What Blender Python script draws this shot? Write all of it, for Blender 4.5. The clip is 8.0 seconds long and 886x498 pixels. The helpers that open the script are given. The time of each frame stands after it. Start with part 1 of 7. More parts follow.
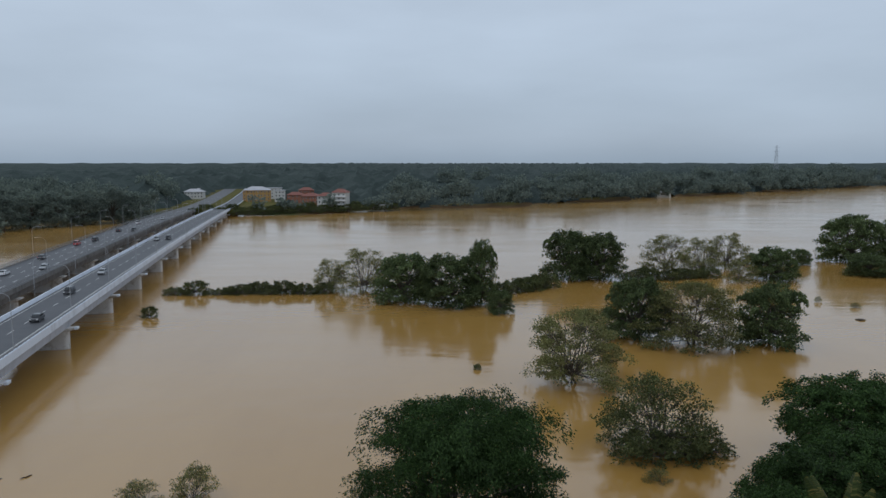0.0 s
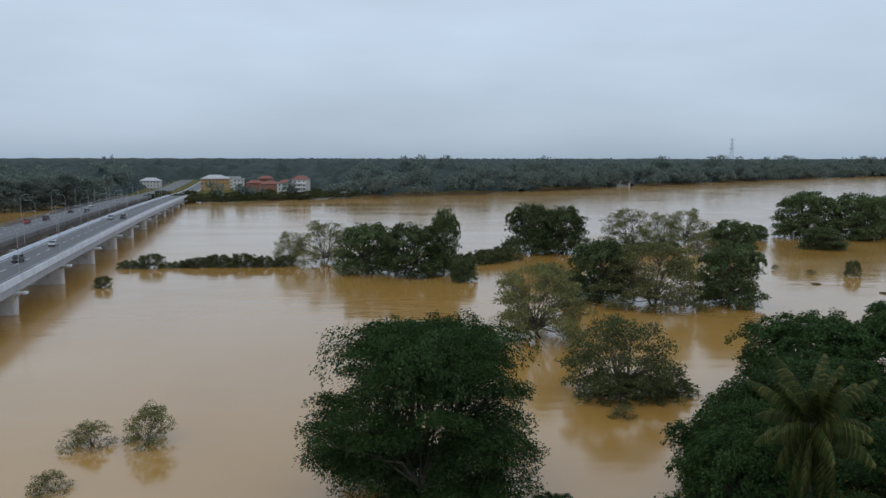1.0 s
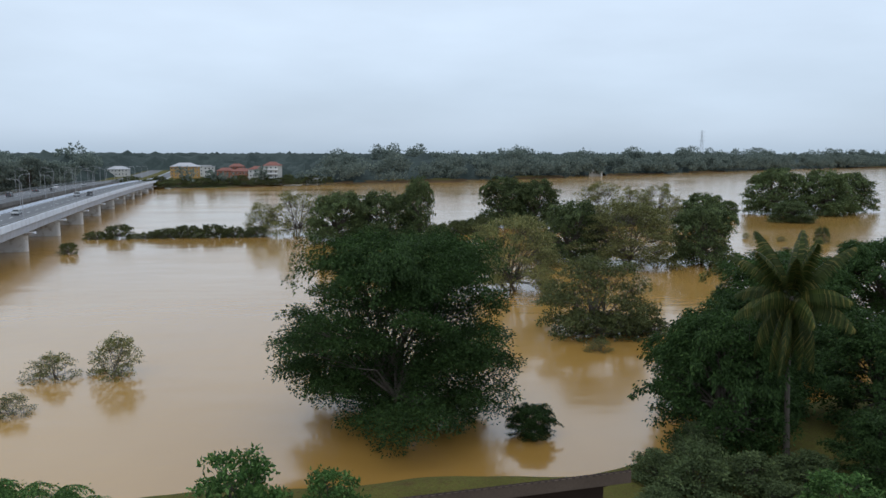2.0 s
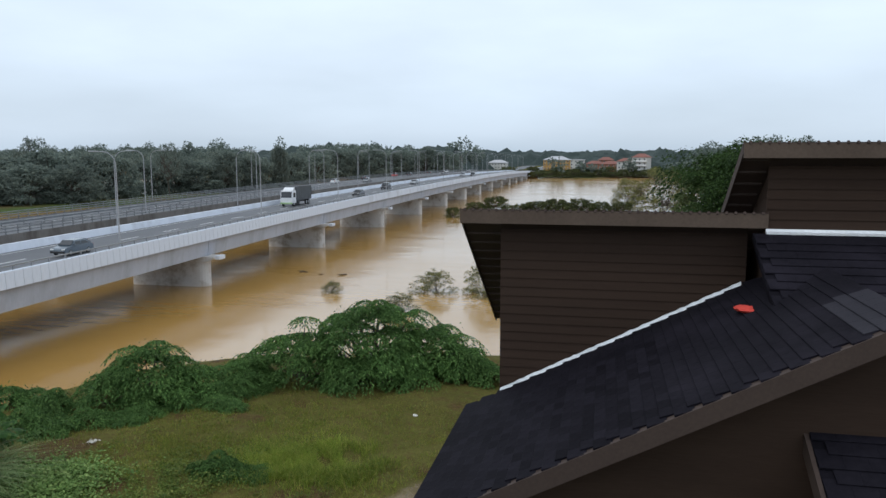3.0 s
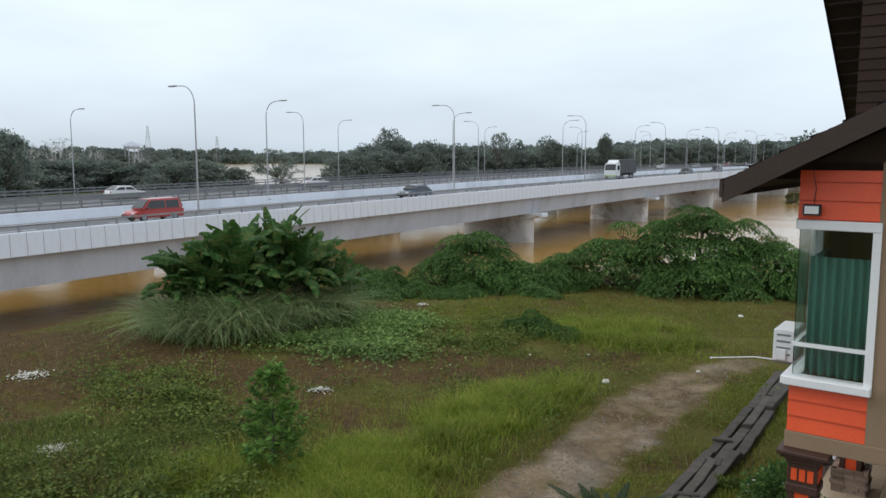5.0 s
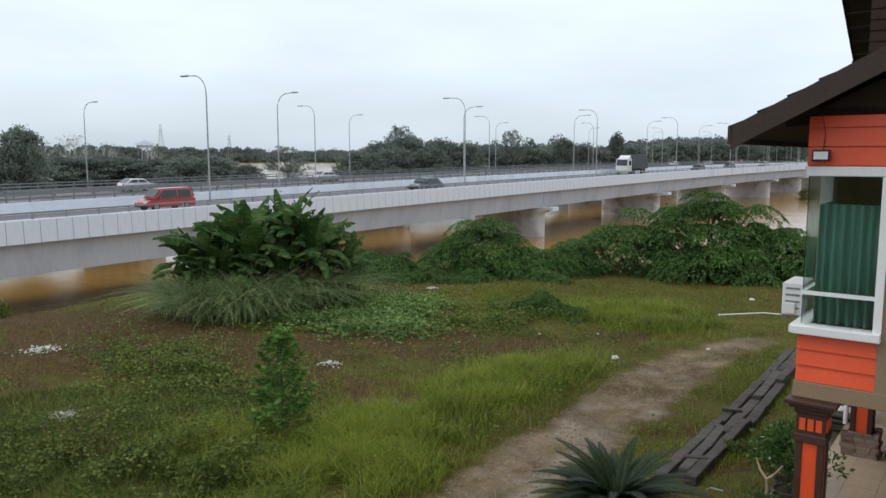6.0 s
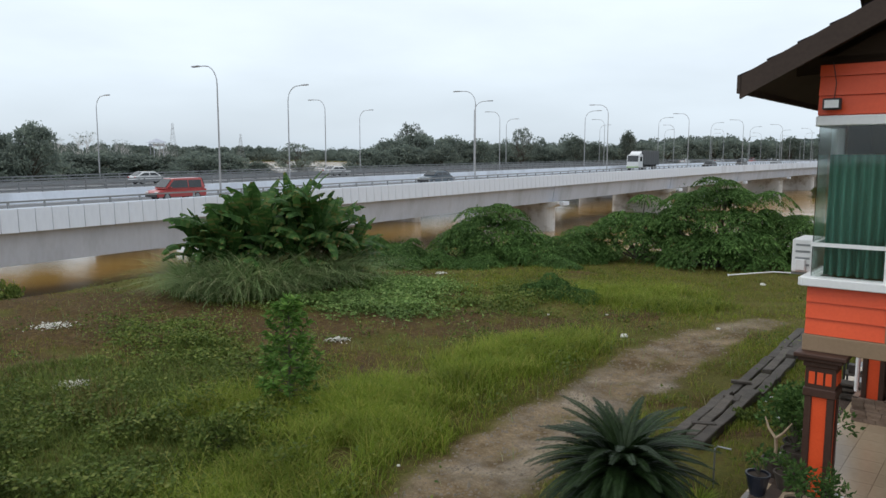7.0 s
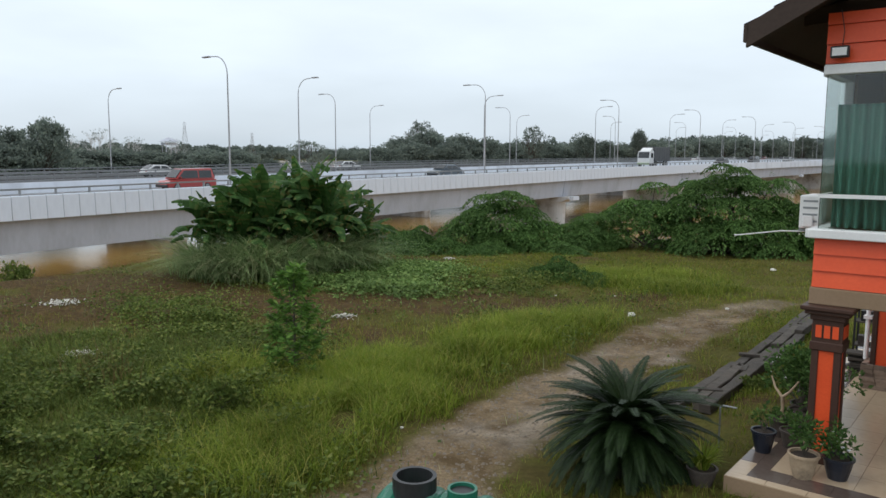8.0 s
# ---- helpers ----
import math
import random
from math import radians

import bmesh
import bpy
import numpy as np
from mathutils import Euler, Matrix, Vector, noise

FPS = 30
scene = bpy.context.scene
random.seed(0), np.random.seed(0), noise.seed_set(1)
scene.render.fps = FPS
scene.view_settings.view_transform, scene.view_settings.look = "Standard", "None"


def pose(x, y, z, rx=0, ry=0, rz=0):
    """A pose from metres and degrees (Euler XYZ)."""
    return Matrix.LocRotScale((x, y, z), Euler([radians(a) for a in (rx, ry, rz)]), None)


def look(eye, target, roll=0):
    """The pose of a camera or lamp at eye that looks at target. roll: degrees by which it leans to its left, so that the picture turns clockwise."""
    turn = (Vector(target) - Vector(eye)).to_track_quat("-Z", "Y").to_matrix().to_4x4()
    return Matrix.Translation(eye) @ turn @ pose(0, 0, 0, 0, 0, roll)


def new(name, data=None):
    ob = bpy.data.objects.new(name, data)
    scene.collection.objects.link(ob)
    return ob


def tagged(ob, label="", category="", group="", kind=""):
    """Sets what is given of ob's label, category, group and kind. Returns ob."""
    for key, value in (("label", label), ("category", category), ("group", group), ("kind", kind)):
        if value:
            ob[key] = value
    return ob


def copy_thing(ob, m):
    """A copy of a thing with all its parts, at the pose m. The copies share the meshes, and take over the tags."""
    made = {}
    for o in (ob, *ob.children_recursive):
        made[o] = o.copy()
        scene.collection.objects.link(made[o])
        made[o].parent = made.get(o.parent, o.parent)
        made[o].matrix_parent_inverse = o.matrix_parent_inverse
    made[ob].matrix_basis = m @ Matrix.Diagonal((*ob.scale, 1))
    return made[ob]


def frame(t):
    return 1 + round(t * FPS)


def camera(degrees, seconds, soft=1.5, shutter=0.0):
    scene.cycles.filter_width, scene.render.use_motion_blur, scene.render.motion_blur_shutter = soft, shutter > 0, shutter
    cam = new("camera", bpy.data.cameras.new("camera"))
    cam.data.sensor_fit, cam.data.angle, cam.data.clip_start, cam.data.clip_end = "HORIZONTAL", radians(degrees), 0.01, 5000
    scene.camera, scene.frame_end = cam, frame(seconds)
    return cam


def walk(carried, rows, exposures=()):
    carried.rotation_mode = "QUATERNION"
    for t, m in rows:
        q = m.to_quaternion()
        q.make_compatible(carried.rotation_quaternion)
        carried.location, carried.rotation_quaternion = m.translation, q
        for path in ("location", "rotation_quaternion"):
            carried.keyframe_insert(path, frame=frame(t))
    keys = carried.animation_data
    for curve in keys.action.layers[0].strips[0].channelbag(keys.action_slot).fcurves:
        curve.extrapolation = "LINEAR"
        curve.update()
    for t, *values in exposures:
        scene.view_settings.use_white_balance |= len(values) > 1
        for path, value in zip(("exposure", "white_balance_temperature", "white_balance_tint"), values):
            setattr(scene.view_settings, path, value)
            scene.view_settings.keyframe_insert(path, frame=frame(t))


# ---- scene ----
cam = camera(61.04, 8.0, soft=1.5)
# seconds, x, y, z, yaw, pitch, roll
ROWS = [
    (0.0, 0.0, 0.04, 39.28, -0.34, -6.73, 0.0),
    (0.5, -0.08, 0.49, 35.63, -2.04, -6.83, 0.1),
    (1.0, -0.19, 0.79, 31.71, -3.27, -6.98, 0.07),
    (1.2, -0.22, 0.86, 30.15, -3.7, -7.03, 0.07),
    (1.75, -0.28, 1.02, 25.9, -5.0, -7.17, 0.08),
    (2.3, -0.33, 1.17, 21.65, -5.4, -7.3, 0.1),
    (2.4, -0.34, 1.18, 20.88, -4.1, -7.32, 0.1),
    (2.5, -0.34, 1.19, 20.12, -1.88, -7.34, 0.11),
    (2.6, -0.34, 1.09, 19.3, -0.9, -7.28, 0.1),
    (2.7, -0.34, 0.98, 18.52, 7.9, -7.16, 0.1),
    (2.8, -0.33, 0.88, 17.77, 12.65, -7.14, 0.07),
    (2.9, -0.32, 0.86, 17.0, 19.9, -7.11, 0.0),
    (3.0, -0.31, 0.85, 16.26, 22.1, -7.08, -0.05),
    (3.1, -0.31, 0.87, 15.53, 33.6, -6.98, -0.08),
    (3.2, -0.29, 0.91, 14.75, 41.7, -6.88, -0.07),
    (3.3, -0.25, 0.95, 14.05, 42.85, -6.82, -0.05),
    (3.5, -0.23, 0.95, 13.04, 43.82, -6.79, -0.1),
    (4.0, -0.22, 0.91, 11.71, 44.95, -6.79, -0.08),
    (4.5, -0.22, 0.8, 11.28, 45.72, -6.85, -0.03),
    (6.0, -0.09, 0.74, 10.25, 47.22, -6.95, 0.0),
    (6.5, -0.04, 0.72, 9.91, 47.65, -6.98, 0.09),
    (7.0, -0.02, 0.75, 9.58, 48.01, -6.99, 0.1),
    (7.5, 0.02, 0.7, 9.25, 48.34, -7.01, 0.15),
    (8.0, 0.07, 0.81, 8.91, 48.8, -7.01, 0.23),
]


def eye(x, y, z, yaw, pitch, roll):
    way = pose(0, 0, 0, 90 + pitch, 0, yaw) @ Vector((0, 0, -1))
    return look((x, y, z), Vector((x, y, z)) + 50 * way, roll)


EXPOSURES = [(0.0, -0.61, 5750, 8), (1.0, -0.40, 5750, 8), (2.5, 0.02, 5850, 8), (3.5, 0.12, 6050, 8), (8.0, 0.18, 6300, 8)]
walk(cam, [(t, eye(*r)) for t, *r in ROWS], EXPOSURES)

# ---- light: a closed layer of bright cloud, thinner overhead ----
SUN_HIGH, SUN_TURN = 52, 215
world = bpy.data.worlds.new("overcast_sky")
scene.world = world
world.use_nodes = True
wn, wl = world.node_tree.nodes, world.node_tree.links
sky = wn.new("ShaderNodeTexSky")
sky.sky_type, sky.sun_disc = "NISHITA", False
sky.sun_elevation, sky.sun_rotation = radians(SUN_HIGH), radians(SUN_TURN)
coord = wn.new("ShaderNodeTexCoord")
sep = wn.new("ShaderNodeSeparateXYZ")
wl.new(coord.outputs["Generated"], sep.inputs[0])
ramp = wn.new("ShaderNodeValToRGB")
ramp.color_ramp.elements[0].position, ramp.color_ramp.elements[0].color = 0.0, (0.50, 0.57, 0.64, 1)
ramp.color_ramp.elements[1].position, ramp.color_ramp.elements[1].color = 0.5, (1.0, 1.02, 1.04, 1)
for at_, col in ((0.03, (0.62, 0.68, 0.75, 1)), (0.12, (0.78, 0.84, 0.90, 1)), (0.24, (0.86, 0.92, 0.98, 1))):
    el = ramp.color_ramp.elements.new(at_)
    el.color = col
wl.new(sep.outputs[2], ramp.inputs[0])
stretch = wn.new("ShaderNodeMapping")
stretch.inputs["Scale"].default_value = (1.6, 1.6, 6.0)
wl.new(coord.outputs["Generated"], stretch.inputs[0])
cloud = wn.new("ShaderNodeTexNoise")
cloud.inputs["Scale"].default_value, cloud.inputs["Detail"].default_value, cloud.inputs["Roughness"].default_value = 1.7, 5, 0.5
wl.new(stretch.outputs[0], cloud.inputs[0])
shade = wn.new("ShaderNodeMapRange")
shade.inputs["From Min"].default_value, shade.inputs["From Max"].default_value = 0.3, 0.7
shade.inputs["To Min"].default_value, shade.inputs["To Max"].default_value = 0.91, 1.07
wl.new(cloud.outputs[0], shade.inputs[0])
mul = wn.new("ShaderNodeVectorMath")
mul.operation = "SCALE"
wl.new(ramp.outputs[0], mul.inputs[0])
wl.new(shade.outputs[0], mul.inputs[3])
bg_cloud, bg_sky, add = wn["Background"], wn.new("ShaderNodeBackground"), wn.new("ShaderNodeAddShader")
wl.new(mul.outputs[0], bg_cloud.inputs[0])
bg_cloud.inputs[1].default_value = 0.93
wl.new(sky.outputs[0], bg_sky.inputs[0])
bg_sky.inputs[1].default_value = 0.012
wl.new(bg_cloud.outputs[0], add.inputs[0])
wl.new(bg_sky.outputs[0], add.inputs[1])
wl.new(add.outputs[0], wn["World Output"].inputs[0])
sun = new("sun", bpy.data.lights.new("sun", "SUN"))
sun.data.energy, sun.data.angle, sun.data.color = 0.55, radians(28), (1.0, 0.96, 0.9)
sun.matrix_world = pose(0, 0, 80, 90 - SUN_HIGH, 0, 180 - SUN_TURN)


# ---- materials ----
def noise_node(nt, scale, detail=4.0, rough=0.55, space="Object", squash=None):
    tc = nt.nodes.new("ShaderNodeTexCoord")
    src = tc.outputs[space]
    if squash:
        mp = nt.nodes.new("ShaderNodeMapping")
        mp.inputs["Scale"].default_value = squash
        nt.links.new(src, mp.inputs[0])
        src = mp.outputs[0]
    n = nt.nodes.new("ShaderNodeTexNoise")
    n.inputs["Scale"].default_value, n.inputs["Detail"].default_value, n.inputs["Roughness"].default_value = scale, detail, rough
    nt.links.new(src, n.inputs[0])
    return n.outputs[0]


def rampn(nt, src, stops):
    r = nt.nodes.new("ShaderNodeValToRGB")
    r.color_ramp.elements[0].position, r.color_ramp.elements[0].color = stops[0][0], (*stops[0][1], 1)
    r.color_ramp.elements[1].position, r.color_ramp.elements[1].color = stops[-1][0], (*stops[-1][1], 1)
    for p, c in stops[1:-1]:
        r.color_ramp.elements.new(p).color = (*c, 1)
    nt.links.new(src, r.inputs[0])
    return r.outputs[0]


def mixc(nt, fac, a, b, mode="MIX"):
    m = nt.nodes.new("ShaderNodeMix")
    m.data_type, m.blend_type = "RGBA", mode
    for s, v in ((m.inputs[0], fac), (m.inputs[6], a), (m.inputs[7], b)):
        if isinstance(v, (int, float)):
            s.default_value = v
        elif isinstance(v, tuple):
            s.default_value = (*v, 1)
        else:
            nt.links.new(v, s)
    return m.outputs[2]


def base(name, rough=0.7, metal=0.0, spec=0.5):
    m = bpy.data.materials.new(name)
    m.use_nodes = True
    nt = m.node_tree
    b = nt.nodes["Principled BSDF"]
    b.inputs["Roughness"].default_value, b.inputs["Metallic"].default_value = rough, metal
    b.inputs["Specular IOR Level"].default_value = spec
    return m, nt, b


def bump(nt, b, src, strength, dist=0.02):
    bp = nt.nodes.new("ShaderNodeBump")
    bp.inputs["Strength"].default_value, bp.inputs["Distance"].default_value = strength, dist
    nt.links.new(src, bp.inputs["Height"])
    nt.links.new(bp.outputs[0], b.inputs["Normal"])


def mottled(name, dark, light, scale=1.0, fine=25.0, rough=0.75, metal=0.0, relief=0.25, depth=0.01, stain=None, stain_scale=0.3, vary=0.0, spec=0.5, squash=None):
    """Two scales of variation, an optional stain, and a fine relief."""
    m, nt, b = base(name, rough, metal, spec)
    big, small = noise_node(nt, scale, 3, squash=squash), noise_node(nt, fine, 5, squash=squash)
    c = mixc(nt, 0.45, rampn(nt, big, [(0.3, dark), (0.7, light)]), rampn(nt, small, [(0.3, dark), (0.7, light)]))
    if stain:
        s = rampn(nt, noise_node(nt, stain_scale, 6, 0.65, squash=squash), [(0.48, (0, 0, 0)), (0.68, (1, 1, 1))])
        c = mixc(nt, s, c, stain)
    if vary:
        info = nt.nodes.new("ShaderNodeObjectInfo")
        hsv = nt.nodes.new("ShaderNodeHueSaturation")
        mr = nt.nodes.new("ShaderNodeMapRange")
        mr.inputs["To Min"].default_value, mr.inputs["To Max"].default_value = 1 - vary, 1 + vary
        nt.links.new(info.outputs["Random"], mr.inputs[0])
        nt.links.new(mr.outputs[0], hsv.inputs["Value"])
        nt.links.new(c, hsv.inputs["Color"])
        c = hsv.outputs[0]
    nt.links.new(c, b.inputs["Base Color"])
    if relief:
        bump(nt, b, small, relief, depth)
    return m


def leafy(name, dark, light, tip=None, rough=0.65, through_=0.25, spec=0.14):
    """Leaves: every one a little different, some light passing through them."""
    m, nt, b = base(name, rough, spec=spec)
    geo = nt.nodes.new("ShaderNodeNewGeometry")
    info = nt.nodes.new("ShaderNodeObjectInfo")
    stops = [(0.0, dark), (0.75, light)] + ([(0.97, tip)] if tip else [])
    c = rampn(nt, geo.outputs["Random Per Island"], stops)
    patch = rampn(nt, noise_node(nt, 0.35, 2), [(0.3, (0.72, 0.72, 0.72)), (0.7, (1.2, 1.2, 1.15))])
    c = mixc(nt, 1.0, c, patch, "MULTIPLY")
    hsv = nt.nodes.new("ShaderNodeHueSaturation")
    mr = nt.nodes.new("ShaderNodeMapRange")
    mr.inputs["To Min"].default_value, mr.inputs["To Max"].default_value = 0.82, 1.18
    nt.links.new(info.outputs["Random"], mr.inputs[0])
    nt.links.new(mr.outputs[0], hsv.inputs["Value"])
    nt.links.new(c, hsv.inputs["Color"])
    nt.links.new(hsv.outputs[0], b.inputs["Base Color"])
    tr, mx = nt.nodes.new("ShaderNodeBsdfTranslucent"), nt.nodes.new("ShaderNodeMixShader")
    nt.links.new(hsv.outputs[0], tr.inputs[0])
    mx.inputs[0].default_value = through_
    nt.links.new(b.outputs[0], mx.inputs[1])
    nt.links.new(tr.outputs[0], mx.inputs[2])
    nt.links.new(mx.outputs[0], nt.nodes["Material Output"].inputs[0])
    return m


def muddy_water():
    m, nt, b = base("muddy_flood_water", 0.2, spec=0.5)
    c = rampn(nt, noise_node(nt, 0.02, 5, 0.6, squash=(1, 0.35, 1)), [(0.3, (0.32, 0.176, 0.038)), (0.7, (0.40, 0.235, 0.062))])
    nt.links.new(c, b.inputs["Base Color"])
    b.inputs["IOR"].default_value = 1.95
    r = rampn(nt, noise_node(nt, 0.03, 4, 0.6, squash=(0.5, 1.3, 1)), [(0.35, (0.09, 0.09, 0.09)), (0.65, (0.18, 0.18, 0.18))])
    nt.links.new(r, b.inputs["Roughness"])
    w1, w2 = noise_node(nt, 0.9, 4, 0.6), noise_node(nt, 0.12, 3, 0.5, squash=(0.6, 1.4, 1))
    bp1, bp2 = nt.nodes.new("ShaderNodeBump"), nt.nodes.new("ShaderNodeBump")
    for bp, s, w, d in ((bp1, 0.06, w1, 0.15), (bp2, 0.11, w2, 0.8)):
        bp.inputs["Strength"].default_value, bp.inputs["Distance"].default_value = s, d
        nt.links.new(w, bp.inputs["Height"])
    nt.links.new(bp1.outputs[0], bp2.inputs["Normal"])
    nt.links.new(bp2.outputs[0], b.inputs["Normal"])
    return m


def pasture():
    """Grazed turf with worn dark soil between, and mud at the water's edge."""
    m, nt, b = base("grazed_turf", 0.95, spec=0.15)
    grass = mixc(nt, 0.5, rampn(nt, noise_node(nt, 0.5, 4), [(0.3, (0.062, 0.064, 0.014)), (0.7, (0.120, 0.116, 0.026))]),
                 rampn(nt, noise_node(nt, 9, 5, 0.7), [(0.3, (0.044, 0.046, 0.010)), (0.7, (0.165, 0.145, 0.036))]))
    soil = rampn(nt, noise_node(nt, 6, 6, 0.7), [(0.28, (0.036, 0.020, 0.008)), (0.5, (0.082, 0.052, 0.020)), (0.72, (0.165, 0.110, 0.046))])
    worn, way = nt.nodes.new("ShaderNodeAttribute"), nt.nodes.new("ShaderNodeAttribute")
    worn.attribute_name, way.attribute_name = "soil", "path"
    f = rampn(nt, mixc(nt, 0.35, worn.outputs["Color"], noise_node(nt, 1.3, 6, 0.65)), [(0.28, (0, 0, 0)), (0.50, (1, 1, 1))])
    fleck = rampn(nt, noise_node(nt, 2.6, 7, 0.75), [(0.50, (0, 0, 0)), (0.62, (0.75, 0.75, 0.75))])
    f = mixc(nt, 1.0, f, fleck, "LIGHTEN")
    c = mixc(nt, f, grass, soil)
    grit = mixc(nt, rampn(nt, noise_node(nt, 1.1, 7, 0.7), [(0.40, (0, 0, 0)), (0.60, (1, 1, 1))]), rampn(nt, noise_node(nt, 22, 5, 0.7), [(0.3, (0.150, 0.106, 0.062)), (0.7, (0.39, 0.295, 0.185))]), (0.118, 0.080, 0.040))
    c = mixc(nt, rampn(nt, mixc(nt, 0.42, way.outputs["Color"], noise_node(nt, 3.2, 6, 0.75)), [(0.30, (0, 0, 0)), (0.66, (1, 1, 1))]), c, grit)
    tc, sp = nt.nodes.new("ShaderNodeTexCoord"), nt.nodes.new("ShaderNodeSeparateXYZ")
    nt.links.new(tc.outputs["Object"], sp.inputs[0])
    mr, west = nt.nodes.new("ShaderNodeMapRange"), nt.nodes.new("ShaderNodeMapRange")
    west.inputs["From Min"].default_value, west.inputs["From Max"].default_value = -90, -110
    nt.links.new(sp.outputs[0], west.inputs[0])
    mr.inputs["From Min"].default_value, mr.inputs["From Max"].default_value = 1.9, 0.9
    nt.links.new(sp.outputs[2], mr.inputs[0])
    marsh = rampn(nt, noise_node(nt, 0.05, 6, 0.7), [(0.38, (0.10, 0.068, 0.034)), (0.52, (0.055, 0.078, 0.022)), (0.7, (0.085, 0.115, 0.032))])
    c = mixc(nt, mr.outputs[0], c, mixc(nt, west.outputs[0], (0.10, 0.062, 0.028), marsh))
    nt.links.new(c, b.inputs["Base Color"])
    wet = mixc(nt, 1.0, rampn(nt, way.outputs["Color"], [(0.3, (0, 0, 0)), (0.8, (1, 1, 1))]), rampn(nt, noise_node(nt, 0.6, 4), [(0.42, (0, 0, 0)), (0.60, (1, 1, 1))]), "MULTIPLY")
    nt.links.new(rampn(nt, wet, [(0.0, (0.95, 0.95, 0.95)), (1.0, (0.36, 0.36, 0.36))]), b.inputs["Roughness"])
    nt.links.new(rampn(nt, wet, [(0.0, (0.12, 0.12, 0.12)), (1.0, (0.5, 0.5, 0.5))]), b.inputs["Specular IOR Level"])
    bump(nt, b, mixc(nt, 0.45, noise_node(nt, 4.5, 5, 0.65), noise_node(nt, 17, 6, 0.75)), 0.95, 0.13)
    return m


WATER, TURF = muddy_water(), pasture()
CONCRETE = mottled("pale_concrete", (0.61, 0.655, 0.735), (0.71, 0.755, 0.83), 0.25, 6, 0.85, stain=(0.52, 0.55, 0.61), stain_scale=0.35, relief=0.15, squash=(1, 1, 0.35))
# Darker than the parapet: shade under the deck edge is put into this tone.
GIRDER = mottled("shaded_weathered_concrete", (0.41, 0.435, 0.50), (0.49, 0.52, 0.59), 0.3, 5, 0.85, stain=(0.36, 0.38, 0.425), stain_scale=0.4, relief=0.15, squash=(1, 1, 0.3))
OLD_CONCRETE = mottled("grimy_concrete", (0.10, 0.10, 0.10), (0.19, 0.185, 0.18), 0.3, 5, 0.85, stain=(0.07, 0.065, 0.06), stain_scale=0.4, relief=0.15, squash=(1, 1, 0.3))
PIER = mottled("pier_concrete", (0.52, 0.51, 0.50), (0.66, 0.65, 0.64), 0.4, 6, 0.85, stain=(0.28, 0.24, 0.19), stain_scale=0.5, relief=0.2)
ASPHALT = mottled("wet_asphalt", (0.050, 0.052, 0.058), (0.085, 0.088, 0.095), 0.2, 30, 0.55, relief=0.2, depth=0.004, spec=0.35)
PAINT = mottled("road_paint", (0.62, 0.62, 0.60), (0.78, 0.78, 0.76), 2, 40, 0.6)
DARK_RAIL = mottled("grey_galvanised_rail", (0.17, 0.18, 0.19), (0.27, 0.28, 0.29), 0.8, 12, 0.45, metal=0.6)
STEEL = mottled("galvanised_steel", (0.24, 0.25, 0.26), (0.34, 0.35, 0.36), 1.0, 15, 0.42, metal=0.75)
LAMP_STEEL = mottled("dull_zinc_coat", (0.30, 0.31, 0.33), (0.42, 0.43, 0.45), 1.0, 15, 0.6, metal=0.2)
ORANGE = mottled("orange_paint", (0.68, 0.068, 0.014), (0.80, 0.100, 0.024), 1.2, 30, 0.45, relief=0.1, depth=0.003)
BROWN = mottled("brown_stained_board", (0.027, 0.016, 0.011), (0.046, 0.028, 0.019), 0.6, 18, 0.8, spec=0.2, relief=0.25, depth=0.004, squash=(0.25, 1, 4))
FASCIA = mottled("dark_brown_fascia", (0.042, 0.029, 0.024), (0.066, 0.046, 0.037), 0.8, 20, 0.75, relief=0.2, spec=0.25)
TAN = mottled("tan_render", (0.23, 0.155, 0.095), (0.29, 0.20, 0.125), 0.7, 25, 0.85, relief=0.2)
WHITE = mottled("white_paint", (0.70, 0.70, 0.70), (0.82, 0.82, 0.82), 1.0, 25, 0.5, relief=0.08)
FLASHING = mottled("bright_flashing", (0.62, 0.64, 0.66), (0.86, 0.87, 0.88), 2.2, 14, 0.32, metal=0.35, relief=0.5, depth=0.02)
TILE = mottled("dark_roof_tile", (0.006, 0.0055, 0.008), (0.015, 0.0135, 0.018), 0.7, 12, 0.75, relief=0.35, depth=0.008, stain=(0.018, 0.016, 0.022), stain_scale=0.9, vary=0.35, spec=0.04)
TILE_PALE = mottled("greyed_roof_tile", (0.014, 0.013, 0.018), (0.026, 0.024, 0.031), 0.9, 12, 0.7, relief=0.3, depth=0.008, vary=0.3, spec=0.15)
CURTAIN = mottled("green_curtain", (0.040, 0.135, 0.105), (0.075, 0.215, 0.165), 1.5, 30, 0.8, squash=(6, 6, 0.3))
BARK = mottled("grey_bark", (0.055, 0.046, 0.036), (0.115, 0.098, 0.078), 1.5, 14, 0.9, relief=0.6, depth=0.04, squash=(2, 2, 0.4))
TIMBER = mottled("weathered_timber", (0.034, 0.028, 0.023), (0.105, 0.088, 0.072), 1.2, 14, 0.85, relief=0.6, depth=0.02, squash=(3, 0.3, 3), vary=0.3)
FLOOR_TILE = mottled("beige_floor_tile", (0.42, 0.32, 0.215), (0.52, 0.41, 0.29), 0.6, 12, 0.25, relief=0.03, vary=0.05, spec=0.3)
L_DARK = leafy("dark_leaf", (0.054, 0.076, 0.034), (0.102, 0.134, 0.054), (0.135, 0.17, 0.065))
L_DENSE = leafy("dense_leaf", (0.021, 0.041, 0.012), (0.043, 0.080, 0.022), (0.065, 0.11, 0.03))
L_OLIVE = leafy("olive_leaf", (0.100, 0.112, 0.042), (0.205, 0.205, 0.080), (0.26, 0.25, 0.10))
